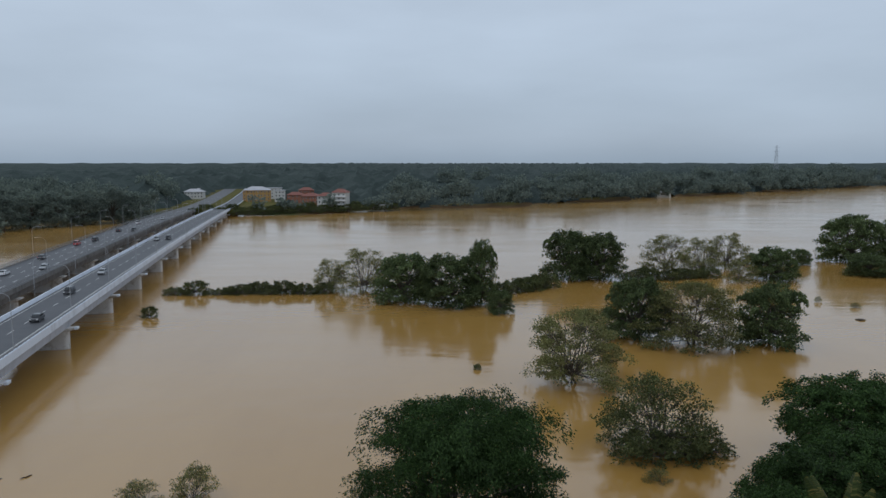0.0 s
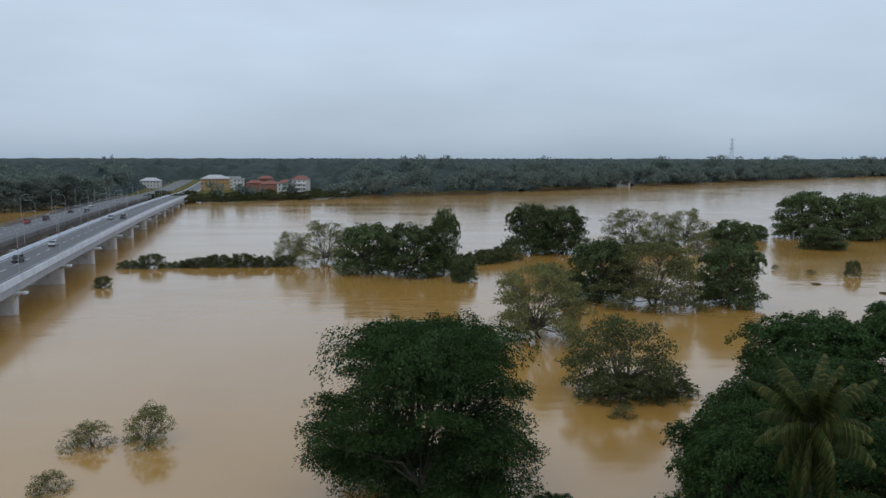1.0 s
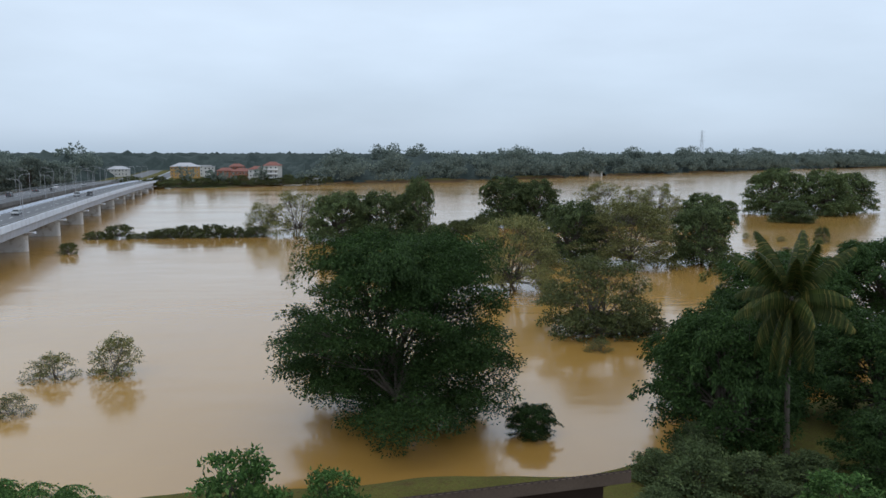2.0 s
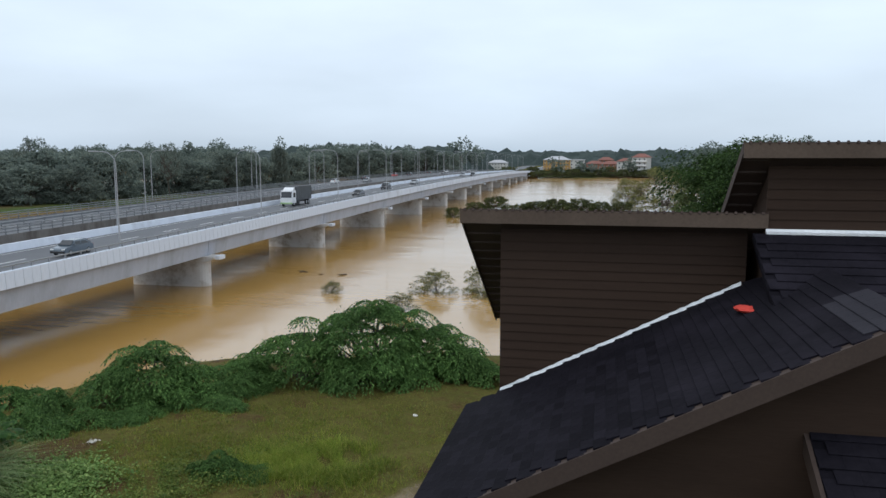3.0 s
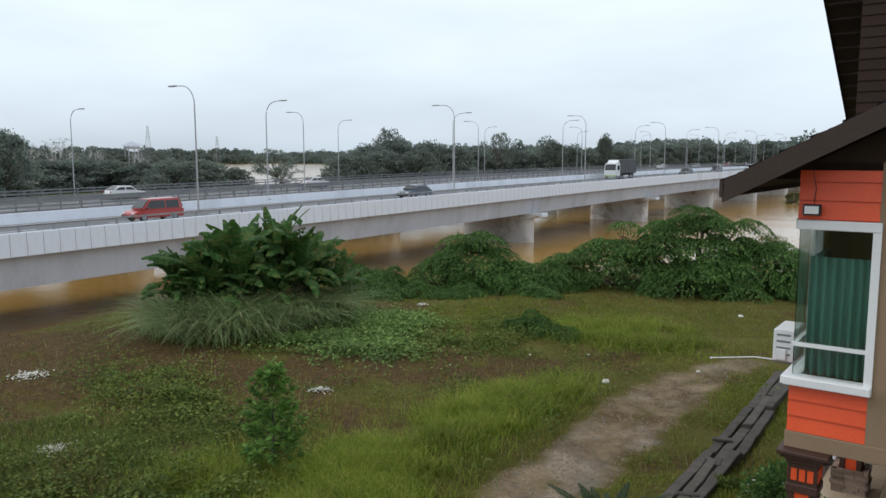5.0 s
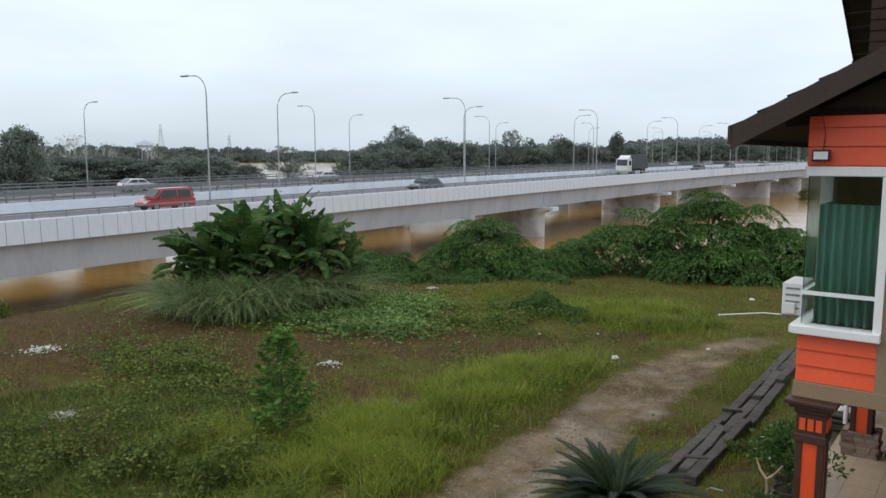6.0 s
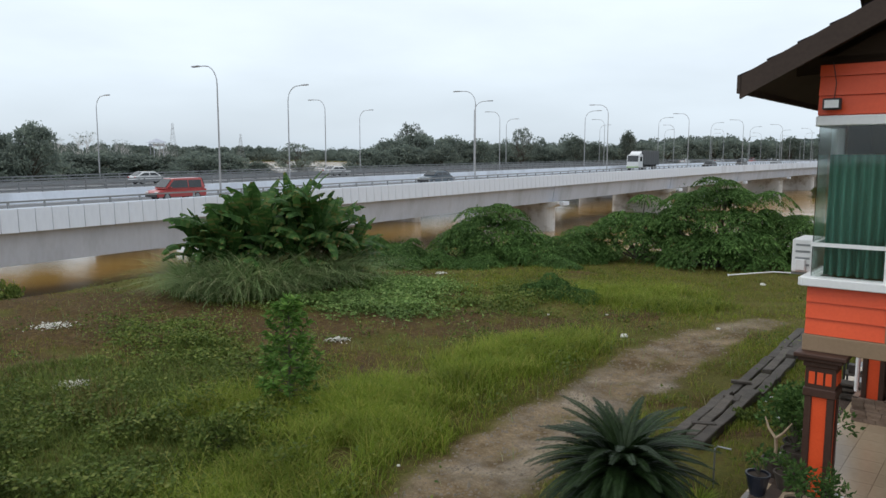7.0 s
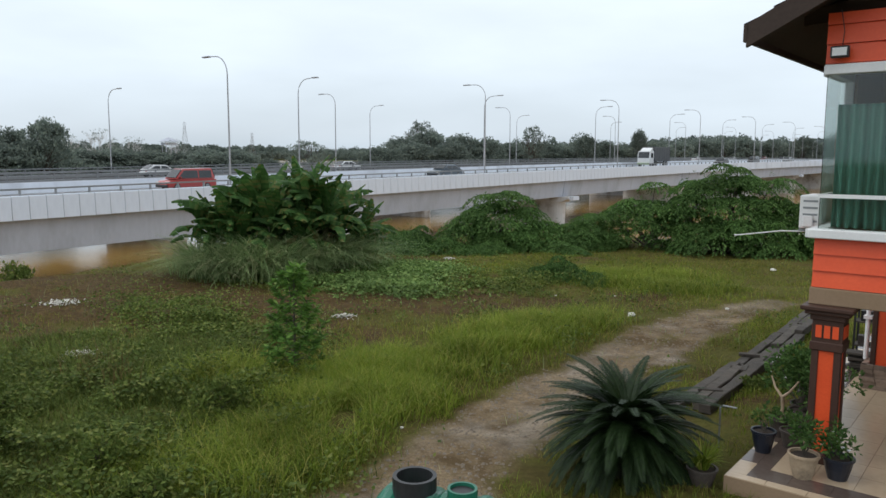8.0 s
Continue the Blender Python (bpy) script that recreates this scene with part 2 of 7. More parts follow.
L_BUSH = leafy("bush_leaf", (0.040, 0.088, 0.024), (0.105, 0.195, 0.052), (0.17, 0.275, 0.08), through_=0.3)
L_PALM = leafy("palm_leaf", (0.022, 0.034, 0.009), (0.058, 0.074, 0.018), (0.15, 0.125, 0.035), rough=0.5)
L_BANANA = leafy("banana_leaf", (0.040, 0.094, 0.024), (0.082, 0.168, 0.044), (0.15, 0.16, 0.05), rough=0.6, through_=0.3)
L_GRASS = leafy("grass_blade", (0.098, 0.145, 0.016), (0.225, 0.295, 0.036), (0.38, 0.34, 0.09), rough=0.6, through_=0.35)
L_PASTURE = leafy("grazed_grass_blade", (0.104, 0.108, 0.020), (0.218, 0.204, 0.042), (0.35, 0.28, 0.10), rough=0.7, through_=0.25)
L_REED = leafy("reed_blade", (0.135, 0.215, 0.080), (0.285, 0.385, 0.160), (0.46, 0.46, 0.25), rough=0.6, through_=0.3)
# Distant haze is put into this paler, blue-grey leaf colour.
L_HAZED = leafy("hazed_woodland_leaf", (0.132, 0.165, 0.148), (0.205, 0.242, 0.212), (0.23, 0.265, 0.22), rough=0.7, through_=0.5)
L_WEED = leafy("weed_leaf", (0.052, 0.084, 0.018), (0.128, 0.170, 0.036), (0.20, 0.22, 0.06))
L_SAPLING = leafy("sapling_leaf", (0.062, 0.135, 0.026), (0.13, 0.245, 0.05), (0.20, 0.32, 0.07), through_=0.4)
L_SCRUB = leafy("scrub_leaf", (0.054, 0.070, 0.028), (0.110, 0.124, 0.048), (0.15, 0.16, 0.06))
L_CYCAD = leafy("cycad_leaf", (0.010, 0.023, 0.007), (0.023, 0.046, 0.013), rough=0.5, spec=0.22)


# ---- mesh helpers ----
def mesh_of(name, verts, faces, *mats, smooth=False, slots=None):
    me = bpy.data.meshes.new(name)
    me.from_pydata(verts, [], faces)
    for m in mats:
        me.materials.append(m)
    if slots is not None:
        me.polygons.foreach_set("material_index", slots)
    if smooth:
        me.shade_smooth()
    me.update()
    return me


def part(name, bm, material, parent, label=""):
    """Links a bmesh, or a mesh, as one mesh object under a thing or a part."""
    me = bm
    if isinstance(bm, bmesh.types.BMesh):
        me = bpy.data.meshes.new(name)
        bmesh.ops.recalc_face_normals(bm, faces=bm.faces)
        bm.to_mesh(me)
        bm.free()
    if material and not me.materials:
        me.materials.append(material)
    ob = new(name, me)
    ob.parent = parent
    return tagged(ob, label)


def thing(name, label, category, m=None, group="", kind=""):
    ob = new(name)
    ob.empty_display_size = 0.2
    if m is not None:
        ob.matrix_world = m
    return tagged(ob, label, category, group, kind)


def structure(name, bm, material, label, category="", m=None):
    ob = part(name, bm, material, None)
    if m is not None:
        ob.matrix_world = m
    return tagged(ob, label, category or name.split("_")[0], kind="structure")


def box(bm, x0, x1, y0, y1, z0, z1, bevel=0.0):
    r = bmesh.ops.create_cube(bm, size=1)
    for v in r["verts"]:
        v.co = Vector(((x0 + x1) / 2 + v.co.x * (x1 - x0), (y0 + y1) / 2 + v.co.y * (y1 - y0), (z0 + z1) / 2 + v.co.z * (z1 - z0)))
    if bevel:
        es = list({e for v in r["verts"] for e in v.link_edges})
        bmesh.ops.bevel(bm, geom=es, offset=bevel, segments=1, affect="EDGES", profile=0.5)
    return bm


def boxed(*a, bevel=0.0):
    return box(bmesh.new(), *a, bevel=bevel)


def prism(bm, outline, axis_a, axis_b, axis_n, origin, n0, n1):
    """An outline in the plane of two axes, pushed along a third from n0 to n1."""
    o, a, b, n = Vector(origin), Vector(axis_a), Vector(axis_b), Vector(axis_n)
    lo = [bm.verts.new(o + a * p + b * q + n * n0) for p, q in outline]
    hi = [bm.verts.new(o + a * p + b * q + n * n1) for p, q in outline]
    bm.faces.new(lo)
    bm.faces.new(hi[::-1])
    for i in range(len(lo)):
        j = (i + 1) % len(lo)
        bm.faces.new((lo[j], lo[i], hi[i], hi[j]))
    return bm


def tube(bm, points, radii, sides=8, cap=True):
    """A tapered tube along points."""
    pts = [Vector(p) for p in points]
    rings = []
    for i, p in enumerate(pts):
        d = (pts[min(i + 1, len(pts) - 1)] - pts[max(i - 1, 0)]).normalized()
        a = d.orthogonal().normalized()
        if abs(d.z) < 0.95:
            a = d.cross(Vector((0, 0, 1))).normalized()
        b = d.cross(a)
        rings.append([bm.verts.new(p + (a * math.cos(t) + b * math.sin(t)) * radii[i]) for t in [2 * math.pi * k / sides for k in range(sides)]])
    for r, s in zip(rings, rings[1:]):
        for k in range(sides):
            bm.faces.new((r[k], r[(k + 1) % sides], s[(k + 1) % sides], s[k]))
    if cap:
        bm.faces.new(rings[0][::-1])
        bm.faces.new(rings[-1])
    return bm


def lathe(bm, profile, sides=20, centre=(0, 0)):
    """A solid turned round z from (radius, height) pairs."""
    rings = [[bm.verts.new((centre[0] + r * math.cos(2 * math.pi * k / sides), centre[1] + r * math.sin(2 * math.pi * k / sides), z)) for k in range(sides)] for r, z in profile]
    for a, b in zip(rings, rings[1:]):
        for k in range(sides):
            bm.faces.new((a[k], a[(k + 1) % sides], b[(k + 1) % sides], b[k]))
    bm.faces.new(rings[0][::-1])
    bm.faces.new(rings[-1])
    return bm


# ---- leaves ----
def leaf_mesh(name, mat, pts, dirs, length, width, rng, fold=0.25, up=None):
    """One bent diamond for every leaf: pts are their bases, dirs the way they point."""
    n = len(pts)
    d = dirs / (np.linalg.norm(dirs, axis=1, keepdims=True) + 1e-9)
    r = rng.normal(size=(n, 3)) if up is None else np.tile(np.array(up, float), (n, 1)) + 0.6 * rng.normal(size=(n, 3))
    side = np.cross(d, r)
    side /= np.linalg.norm(side, axis=1, keepdims=True) + 1e-9
    nor = np.cross(side, d)
    ln = length * rng.uniform(0.6, 1.35, (n, 1))
    wd = width * rng.uniform(0.6, 1.35, (n, 1))
    mid = pts + d * ln * 0.45
    v = np.stack([pts, mid + side * wd * 0.5 + nor * wd * fold, pts + d * ln, mid - side * wd * 0.5 + nor * wd * fold], 1).reshape(-1, 3)
    f = np.arange(4 * n).reshape(n, 4)
    return mesh_of(name, v.tolist(), f.tolist(), mat)


def clump_points(rng, clumps, per, shell=0.55, ragged=0.18):
    """Places and outward ways of leaves in round clumps: (x, y, z, rx, ry, rz)."""
    P, N = [], []
    for cx, cy, cz, rx, ry, rz in clumps:
        k = max(6, int(per * (rx * ry + rx * rz + ry * rz) / 3))
        s = rng.normal(size=(k, 3))
        s /= np.linalg.norm(s, axis=1, keepdims=True)
        s = s[s[:, 2] > -0.6]
        k = len(s)
        wob = 1 + ragged * np.sin(s[:, 0] * 5 + cx * 3) * np.sin(s[:, 1] * 6 + cy * 2) + ragged * 0.7 * np.sin(s[:, 2] * 9 + cz)
        rad = (shell + (1.15 - shell) * rng.random(k) ** 0.7) * wob
        P.append(np.array([cx, cy, cz]) + s * rad[:, None] * np.array([rx, ry, rz]))
        N.append(s / np.array([rx, ry, rz]))
    return np.concatenate(P), np.concatenate(N)


def crown_lobes(rng, height, width, count, low=0.25, flat=0.75, lobe=0.2):
    """Large lobes on the outline of a crown of that height and width, uneven in size and place."""
    out = []
    for i in range(count):
        a = i * 2.39996 + rng.normal() * 0.35
        h = low + (1 - low) * ((i + 0.6) / count) ** 0.85
        rel = (h - low) / (1 - low)
        prof = math.sqrt(max(0.03, 1 - (rel * 1.02 - 0.16) ** 2 * 1.12)) * (0.72 + 0.28 * min(1, rel * 4 + 0.3))
        s = width * lobe * rng.uniform(0.7, 1.25) * (1 - 0.25 * rel)
        r = max(0.0, width * 0.5 * prof * rng.uniform(0.72, 1.06) - s * 0.75)
        z = height * h - s * flat * (0.25 + 0.65 * rel)
        out.append((r * math.cos(a), r * math.sin(a), max(z, s * flat * 0.35), s, s * rng.uniform(0.8, 1.2), s * flat * rng.uniform(0.75, 1.15)))
    return out


def crown_clumps(rng, lobes, each=11, size=0.36):
    """Small clumps over the upper and outer sides of every lobe, with gaps between."""
    out = []
    for cx, cy, cz, rx, ry, rz in lobes:
        for _ in range(each):
            s = rng.normal(size=3)
            s /= np.linalg.norm(s)
            if s[2] < -0.35:
                s[2] *= -0.6
            q = rng.uniform(0.55, 1.0)
            k = size * rng.uniform(0.65, 1.3)
            out.append((cx + s[0] * rx * q, cy + s[1] * ry * q, cz + s[2] * rz * q, rx * k, ry * k, rz * k * 0.8))
    return out


def arching_sprays(rng, count, height, width, per, base_h=0.55):
    """Leaf places along stems that rise, arch over and hang, and the way each leaf points."""
    P, D = [], []
    for i in range(count):
        a, t = i * 2.39996 + rng.normal() * 0.3, rng.random(per)
        z0 = height * (base_h + (0.86 - base_h) * rng.random())
        rel = z0 / height
        r0, reach = width * 0.5 * math.sqrt(max(0.05, 1 - rel ** 2)) * rng.uniform(0.35, 0.85), width * rng.uniform(0.10, 0.2)
        rise, drop = height * rng.uniform(0.06, 0.16), height * rng.uniform(0.05, 0.13)
        rr, zz = r0 + reach * t, z0 + rise * np.sin(t * math.pi * 0.75) - drop * t ** 3
        w = 0.05 * reach + 0.08 * reach * np.sin(t * math.pi)
        P.append(np.stack([rr * math.cos(a) + rng.normal(size=per) * w, rr * math.sin(a) + rng.normal(size=per) * w, zz + rng.normal(size=per) * w * 0.7], 1))
        D.append(np.stack([math.cos(a) * np.ones(per), math.sin(a) * np.ones(per), -0.4 - 1.3 * t], 1) + rng.normal(size=(per, 3)) * 0.55)
    return np.concatenate(P), np.concatenate(D)


def grow_tree(name, label, height, width, seed, leaf, count=16, each=11, per=60, size=0.4, slim=0.5, low=0.25, trunks=1, fork=0.3, flat=0.75, twigs=0, shell=0.4, sink=2.0, hang=0.0, category="tree", bark=None, thick=0.024, lobe=0.2, sprays=0, spray_leaves=260, inner=True, core=0.0, spray_base=0.55, waist=1.0):
    """A tree with tapered trunk and limbs, and a crown of lobes of small leaves. Its base is at the origin; it goes on a little below."""
    rng = np.random.default_rng(seed)
    top = thing(name, label, category)
    lobes = crown_lobes(rng, height, width, count, low, flat, lobe)
    girth = [waist + (1 - waist) * min(1.0, c[2] / (0.42 * height)) for c in lobes]
    lobes = [(c[0] * g, c[1] * g, *c[2:]) for c, g in zip(lobes, girth)]
    clumps = crown_clumps(rng, lobes, each)
    bm = bmesh.new()
    for t in range(trunks):
        off = Vector((rng.normal() * 0.35, rng.normal() * 0.35, 0)) * (trunks > 1) * width * 0.12
        r0 = height * thick / (trunks ** 0.4)
        head = off * 1.6 + Vector((rng.normal() * 0.04 * height, rng.normal() * 0.04 * height, height * fork))
        tube(bm, [off + Vector((0, 0, -sink)), off, off * 1.3 + (head - off) * 0.5, head], [r0 * 1.5, r0 * 1.25, r0, r0 * 0.85], 9)
        for c in lobes[t::trunks]:
            goal = Vector(c[:3])
            mid = head.lerp(goal, 0.5) + Vector((rng.normal() * 0.03, rng.normal() * 0.03, 0.02 + rng.random() * 0.05)) * height
            mid.z = min(mid.z, max(goal.z, head.z))
            tube(bm, [head - Vector((0, 0, 0.1 * r0)), head.lerp(mid, 0.55), mid, mid.lerp(goal, 0.6), goal], [r0 * 0.5, r0 * 0.4, r0 * 0.28, r0 * 0.17, r0 * 0.07], 6)
            for _ in range(3 + twigs):
                w = rng.normal(size=3)
                w /= np.linalg.norm(w)
                e = goal + Vector((w[0] * c[3], w[1] * c[4], abs(w[2]) * c[5])) * 0.85
                tube(bm, [mid.lerp(goal, 0.4), mid.lerp(e, 0.7), e], [r0 * 0.14, r0 * 0.09, r0 * 0.03], 4)
    part("trunk", bm, bark or BARK, top)
    P, N = clump_points(rng, clumps, per, shell)
    D = N / (np.linalg.norm(N, axis=1, keepdims=True) + 1e-9) * 0.6 + rng.normal(size=P.shape) * 0.7 + np.array([0, 0, -0.1 - hang])
    if inner:
        p2, n2 = clump_points(rng, [(x, y, z, a * 0.8, b * 0.8, c * 0.8) for x, y, z, a, b, c in lobes], per * 0.35, 0.3)
        P, D = np.concatenate([P, p2]), np.concatenate([D, rng.normal(size=p2.shape)])
    if core:
        p2, n2 = clump_points(rng, [(x * 0.5, y * 0.5, z * 0.9, a, b, c) for x, y, z, a, b, c in lobes], per * core, 0.2)
        P, D = np.concatenate([P, p2]), np.concatenate([D, rng.normal(size=p2.shape)])
    if sprays:
        p2, d2 = arching_sprays(rng, sprays, height, width, spray_leaves, spray_base)
        P, D = np.concatenate([P, p2]), np.concatenate([D, d2])
    keep = P[:, 2] > 0.05
    part("crown", leaf_mesh("crown", leaf, P[keep], D[keep], size, size * slim, rng), None, top)
    return top


def bough_bush(name, label, domes, seed, leaf, span=0.85, leaves=40, size=0.16, slim=0.34, category="bush", open_=1.0, droop=0.85, full=0.62):
    """A bush of arching boughs in layers: domes (x, y, rx, ry, height, boughs), each bough an umbrella of drooping feathery sprays. Its base is at the origin."""
    rg = np.random.default_rng(seed)
    top = thing(name, label, category)
    bm, P, D = bmesh.new(), [], []
    for x, y, rx, ry, h, count in domes:
        for k in range(count):
            a, up = k * 2.39996 + rg.normal() * 0.25, 1 - (k + 0.5) / count * 0.98
            out = math.sqrt(1 - up * up)
            q = rg.uniform(0.74, 1.0) + 0.14 * (rg.random() < 0.14) * open_
            c = np.array([x + rx * out * math.cos(a) * q, y + ry * out * math.sin(a) * q, 0.15 + (h - 0.25) * up ** full * q])
            r = span * rg.uniform(0.65, 1.3)
            if k % 3 == 0:
                tube(bm, [(x * 0.8 + rg.normal() * 0.15, y * 0.8 + rg.normal() * 0.15, -0.3), (x * 0.5 + c[0] * 0.5, y * 0.5 + c[1] * 0.5, c[2] * 0.55), tuple(c)], [0.02 * h, 0.012 * h, 0.004 * h], 5)
            n = 17
            b = np.repeat(a + np.arange(n) * 2 * math.pi / n + rg.normal(size=n) * 0.16, leaves)
            ln = np.repeat(r * rg.uniform(0.6, 1.25, n), leaves) * (1 + 0.35 * np.cos(b - a) * out)
            t = rg.random(n * leaves) ** 0.62
            side = rg.choice([-1.0, 1.0], n * leaves)
            wide = side * ln * 0.13 * np.sin(np.pi * (0.1 + 0.82 * t)) * rg.random(n * leaves)
            tilt = 0.45 * droop * out * np.cos(b - a)
            z = c[2] + 0.10 * ln * np.sin(t * 2.2) - 0.62 * droop * ln * t ** 2.0 - tilt * ln * t - 0.4 * np.abs(wide) + rg.normal(size=n * leaves) * 0.015
            cb, sb = np.cos(b), np.sin(b)
            P.append(np.stack([c[0] + cb * ln * t - sb * wide, c[1] + sb * ln * t + cb * wide, z], -1))
            D.append(np.stack([cb * 0.8 - sb * side * 0.75, sb * 0.8 + cb * side * 0.75, -0.1 - 0.9 * t], -1) + rg.normal(size=(n * leaves, 3)) * 0.14)
        p2, _ = clump_points(rg, [(x, y, h * 0.4, rx * 0.78, ry * 0.78, h * 0.48)], 430 * (0.16 / size) ** 2, 0.5)
        P.append(p2)
        D.append(rg.normal(size=p2.shape))
    part("trunk", bm, BARK, top)
    P, D = np.concatenate(P), np.concatenate(D)
    keep = P[:, 2] > 0.0
    part("crown", leaf_mesh("crown", leaf, P[keep], D[keep], size, size * slim, rg, 0.1, up=(0, 0, 1)), None, top)
    return top


# ---- ground, river, far banks ----
LAND = 4.2
SHORE = [(-35.0, -900), (-35.2, 4), (-36.4, 10), (-38.2, 16), (-38.4, 20), (-37.6, 25), (-36, 33), (-29.5, 41.5), (-17, 46.5), (-3, 48), (12, 48.5), (24, 53), (42, 64), (75, 76), (200, 95), (900, 120), (900, -900)]
BANK = [(-2600, 1000), (-1500, 900), (-900, 760), (-560, 580), (-420, 505), (-285, 492), (-200, 510), (-136, 532), (-67, 566), (58, 627), (215, 763), (340, 863), (472, 975), (668, 1121), (1500, 1650), (3200, 2500)]
WOODS = [(-285, -60), (-120, -60), (-132, 30), (-150, 75), (-190, 108), (-205, 116), (-206, 132), (-188, 160), (-185, 200), (-185, 245), (-215, 350), (-262, 420), (-330, 430), (-270, 320), (-245, 230), (-245, 170), (-248, 125), (-285, 70)]


WEST = [(-4600, -900), (-1300, -900), (-1150, -200), (-1150, 150), (-1180, 420), (-1300, 700), (-1500, 900), (-4600, 900)]


def inside(px, py, poly):
    ok = np.zeros(px.shape, bool)
    for (x0, y0), (x1, y1) in zip(poly, poly[1:] + poly[:1]):
        if y0 == y1:
            continue
        cut = ((y0 > py) != (y1 > py)) & (px < (x1 - x0) * (py - y0) / (y1 - y0) + x0)
        ok ^= cut
    return ok


def away(px, py, line, closed=True):
    best = np.full(px.shape, 1e9)
    for (x0, y0), (x1, y1) in zip(line, line[1:] + (line[:1] if closed else [])):
        dx, dy = x1 - x0, y1 - y0
        t = np.clip(((px - x0) * dx + (py - y0) * dy) / (dx * dx + dy * dy), 0, 1)
        best = np.minimum(best, np.hypot(px - x0 - t * dx, py - y0 - t * dy))
    return best


def lumps(px, py, f):
    return np.sin(px * f + 1.3 * np.sin(py * f * 0.7)) * np.sin(py * f * 1.1 + 1.7 * np.sin(px * f * 0.6))


def height_at(px, py):
    px, py = np.asarray(px, float), np.asarray(py, float)
    d = away(px, py, SHORE) * np.where(inside(px, py, SHORE), 1, -1) + 0.7 * lumps(px, py, 0.25)
    t = np.clip((d + 3) / 7.5, 0, 1)
    z = -3.2 + (LAND + 3.2) * (1 - (1 - t) ** 2.0)
    near = np.clip(t * 2 - 1, 0, 1)
    z = z + near * (0.07 * lumps(px, py, 0.6) + 0.035 * lumps(px + 5, py, 1.7))
    du, dv = (px + 4.25) * 0.985 + (py - 11.3) * 0.174, (py - 11.3) * 0.985 - (px + 4.25) * 0.174
    z = z + 0.32 * np.clip(1.15 - np.hypot(np.clip(-0.9 - du, 0, None), np.clip(-1.4 - dv, 0, None)) / 1.7, 0, 1) * (dv < 12) * np.clip(t * 2 - 1, 0, 1)
    by = np.interp(px, [p[0] for p in BANK], [p[1] for p in BANK])
    e = np.clip((py - by + 4 * lumps(px, py, 0.05)) / 25 + 0.35, 0, 1)
    z = np.maximum(z, -3.2 + 5.2 * e)
    w = away(px, py, WOODS) * np.where(inside(px, py, WOODS), 1, -1) + 4 * lumps(px, py, 0.06)
    z = np.maximum(z, -3.2 + 4.3 * np.clip(w / 20 + 0.6, 0, 1))
    w = away(px, py, WEST) * np.where(inside(px, py, WEST), 1, -1) + 8 * lumps(px, py, 0.03)
    return np.maximum(z, -3.2 + 5.0 * np.clip(w / 30 + 0.5, 0, 1))


def axis(fine, lo, hi, far, grow=1.16):
    a = list(np.arange(lo, hi + 1e-6, fine))
    s = fine
    while a[-1] < far:
        s *= grow
        a.append(a[-1] + s)
    s = fine
    while a[0] > -far:
        s *= grow
        a.insert(0, a[0] - s)
    return np.array(a)


gx, gy = axis(0.3, -41, 0, 4600), axis(0.3, 0, 42, 4600)
GX, GY = np.meshgrid(gx, gy)
GZ = height_at(GX, GY)
nx, ny = len(gx), len(gy)
idx = np.arange(nx * ny).reshape(ny, nx)
quads = np.stack([idx[:-1, :-1], idx[:-1, 1:], idx[1:, 1:], idx[1:, :-1]], -1).reshape(-1, 4)
PATH = [(-6.0, 28.2), (-8.6, 27.2), (-10.3, 25.8), (-11.1, 23.4), (-10.95, 20), (-10.35, 16.8), (-9.5, 12.4), (-8.8, 9.6), (-7.9, 7.4), (-6.9, 4.2), (-5.2, 0), (-3, -8)]
SOIL = [(-20.5, 5.2, 3.6), (-17.6, 6.6, 2.8), (-17.3, 17.0, 2.4), (-14.6, 11.8, 1.6), (-22.5, 11.5, 3.2), (-25.5, 7, 4), (-26, 22.5, 1.4), (-16, 26, 0.9), (-22, 20.5, 1.2), (-20, 13.5, 2.8), (-28, 9.5, 4), (-23, 4, 3.5), (-15.5, 19.5, 1.4), (-18, 3.6, 2), (-19.2, 16, 2.2), (-17.6, 10.4, 2.0), (-32, 8, 3), (-14.6, 22.6, 1.0)]


def soil_at(px, py):
    """How far the turf is worn to bare soil, 0 to 1."""
    px, py = np.asarray(px, float), np.asarray(py, float)
    s = np.zeros(px.shape)
    for x, y, r in SOIL:
        s = np.maximum(s, 1.25 - np.hypot(px - x, py - y) / r)
    s = s + 0.35 * lumps(px, py, 0.9) + 0.3 * lumps(px + 3, py, 2.3)
    return np.clip(s * 0.95, 0, 1)


def path_at(px, py):
    d = away(np.asarray(px, float), np.asarray(py, float), PATH, closed=False) + 0.22 * lumps(px, py, 1.9) + 0.12 * lumps(px, py, 4.7)
    fade = np.clip(1.0 - (np.asarray(py, float) - 21) / 7, 0.36, 1)
    middle = 0.62 * np.clip(1 - d / 0.42, 0, 1) * np.clip(0.45 + 0.9 * lumps(px, py, 1.3), 0, 1)
    return np.clip((1.22 * (0.62 + 0.38 * fade) - d) / 0.75, 0, 1) * fade - middle * fade


ground = new("ground", mesh_of("ground", np.stack([GX, GY, GZ], -1).reshape(-1, 3).tolist(), quads.tolist(), TURF, smooth=True))
for key, fn in (("soil", soil_at), ("path", path_at)):
    at_v = ground.data.attributes.new(key, "FLOAT", "POINT")
    vals = fn(GX.ravel(), GY.ravel())
    at_v.data.foreach_set("value", vals.astype(np.float32))
tagged(ground, "grazed riverside pasture of turf and dark soil", "ground", kind="structure")
bm = bmesh.new()
bmesh.ops.create_grid(bm, x_segments=1, y_segments=1, size=4600)
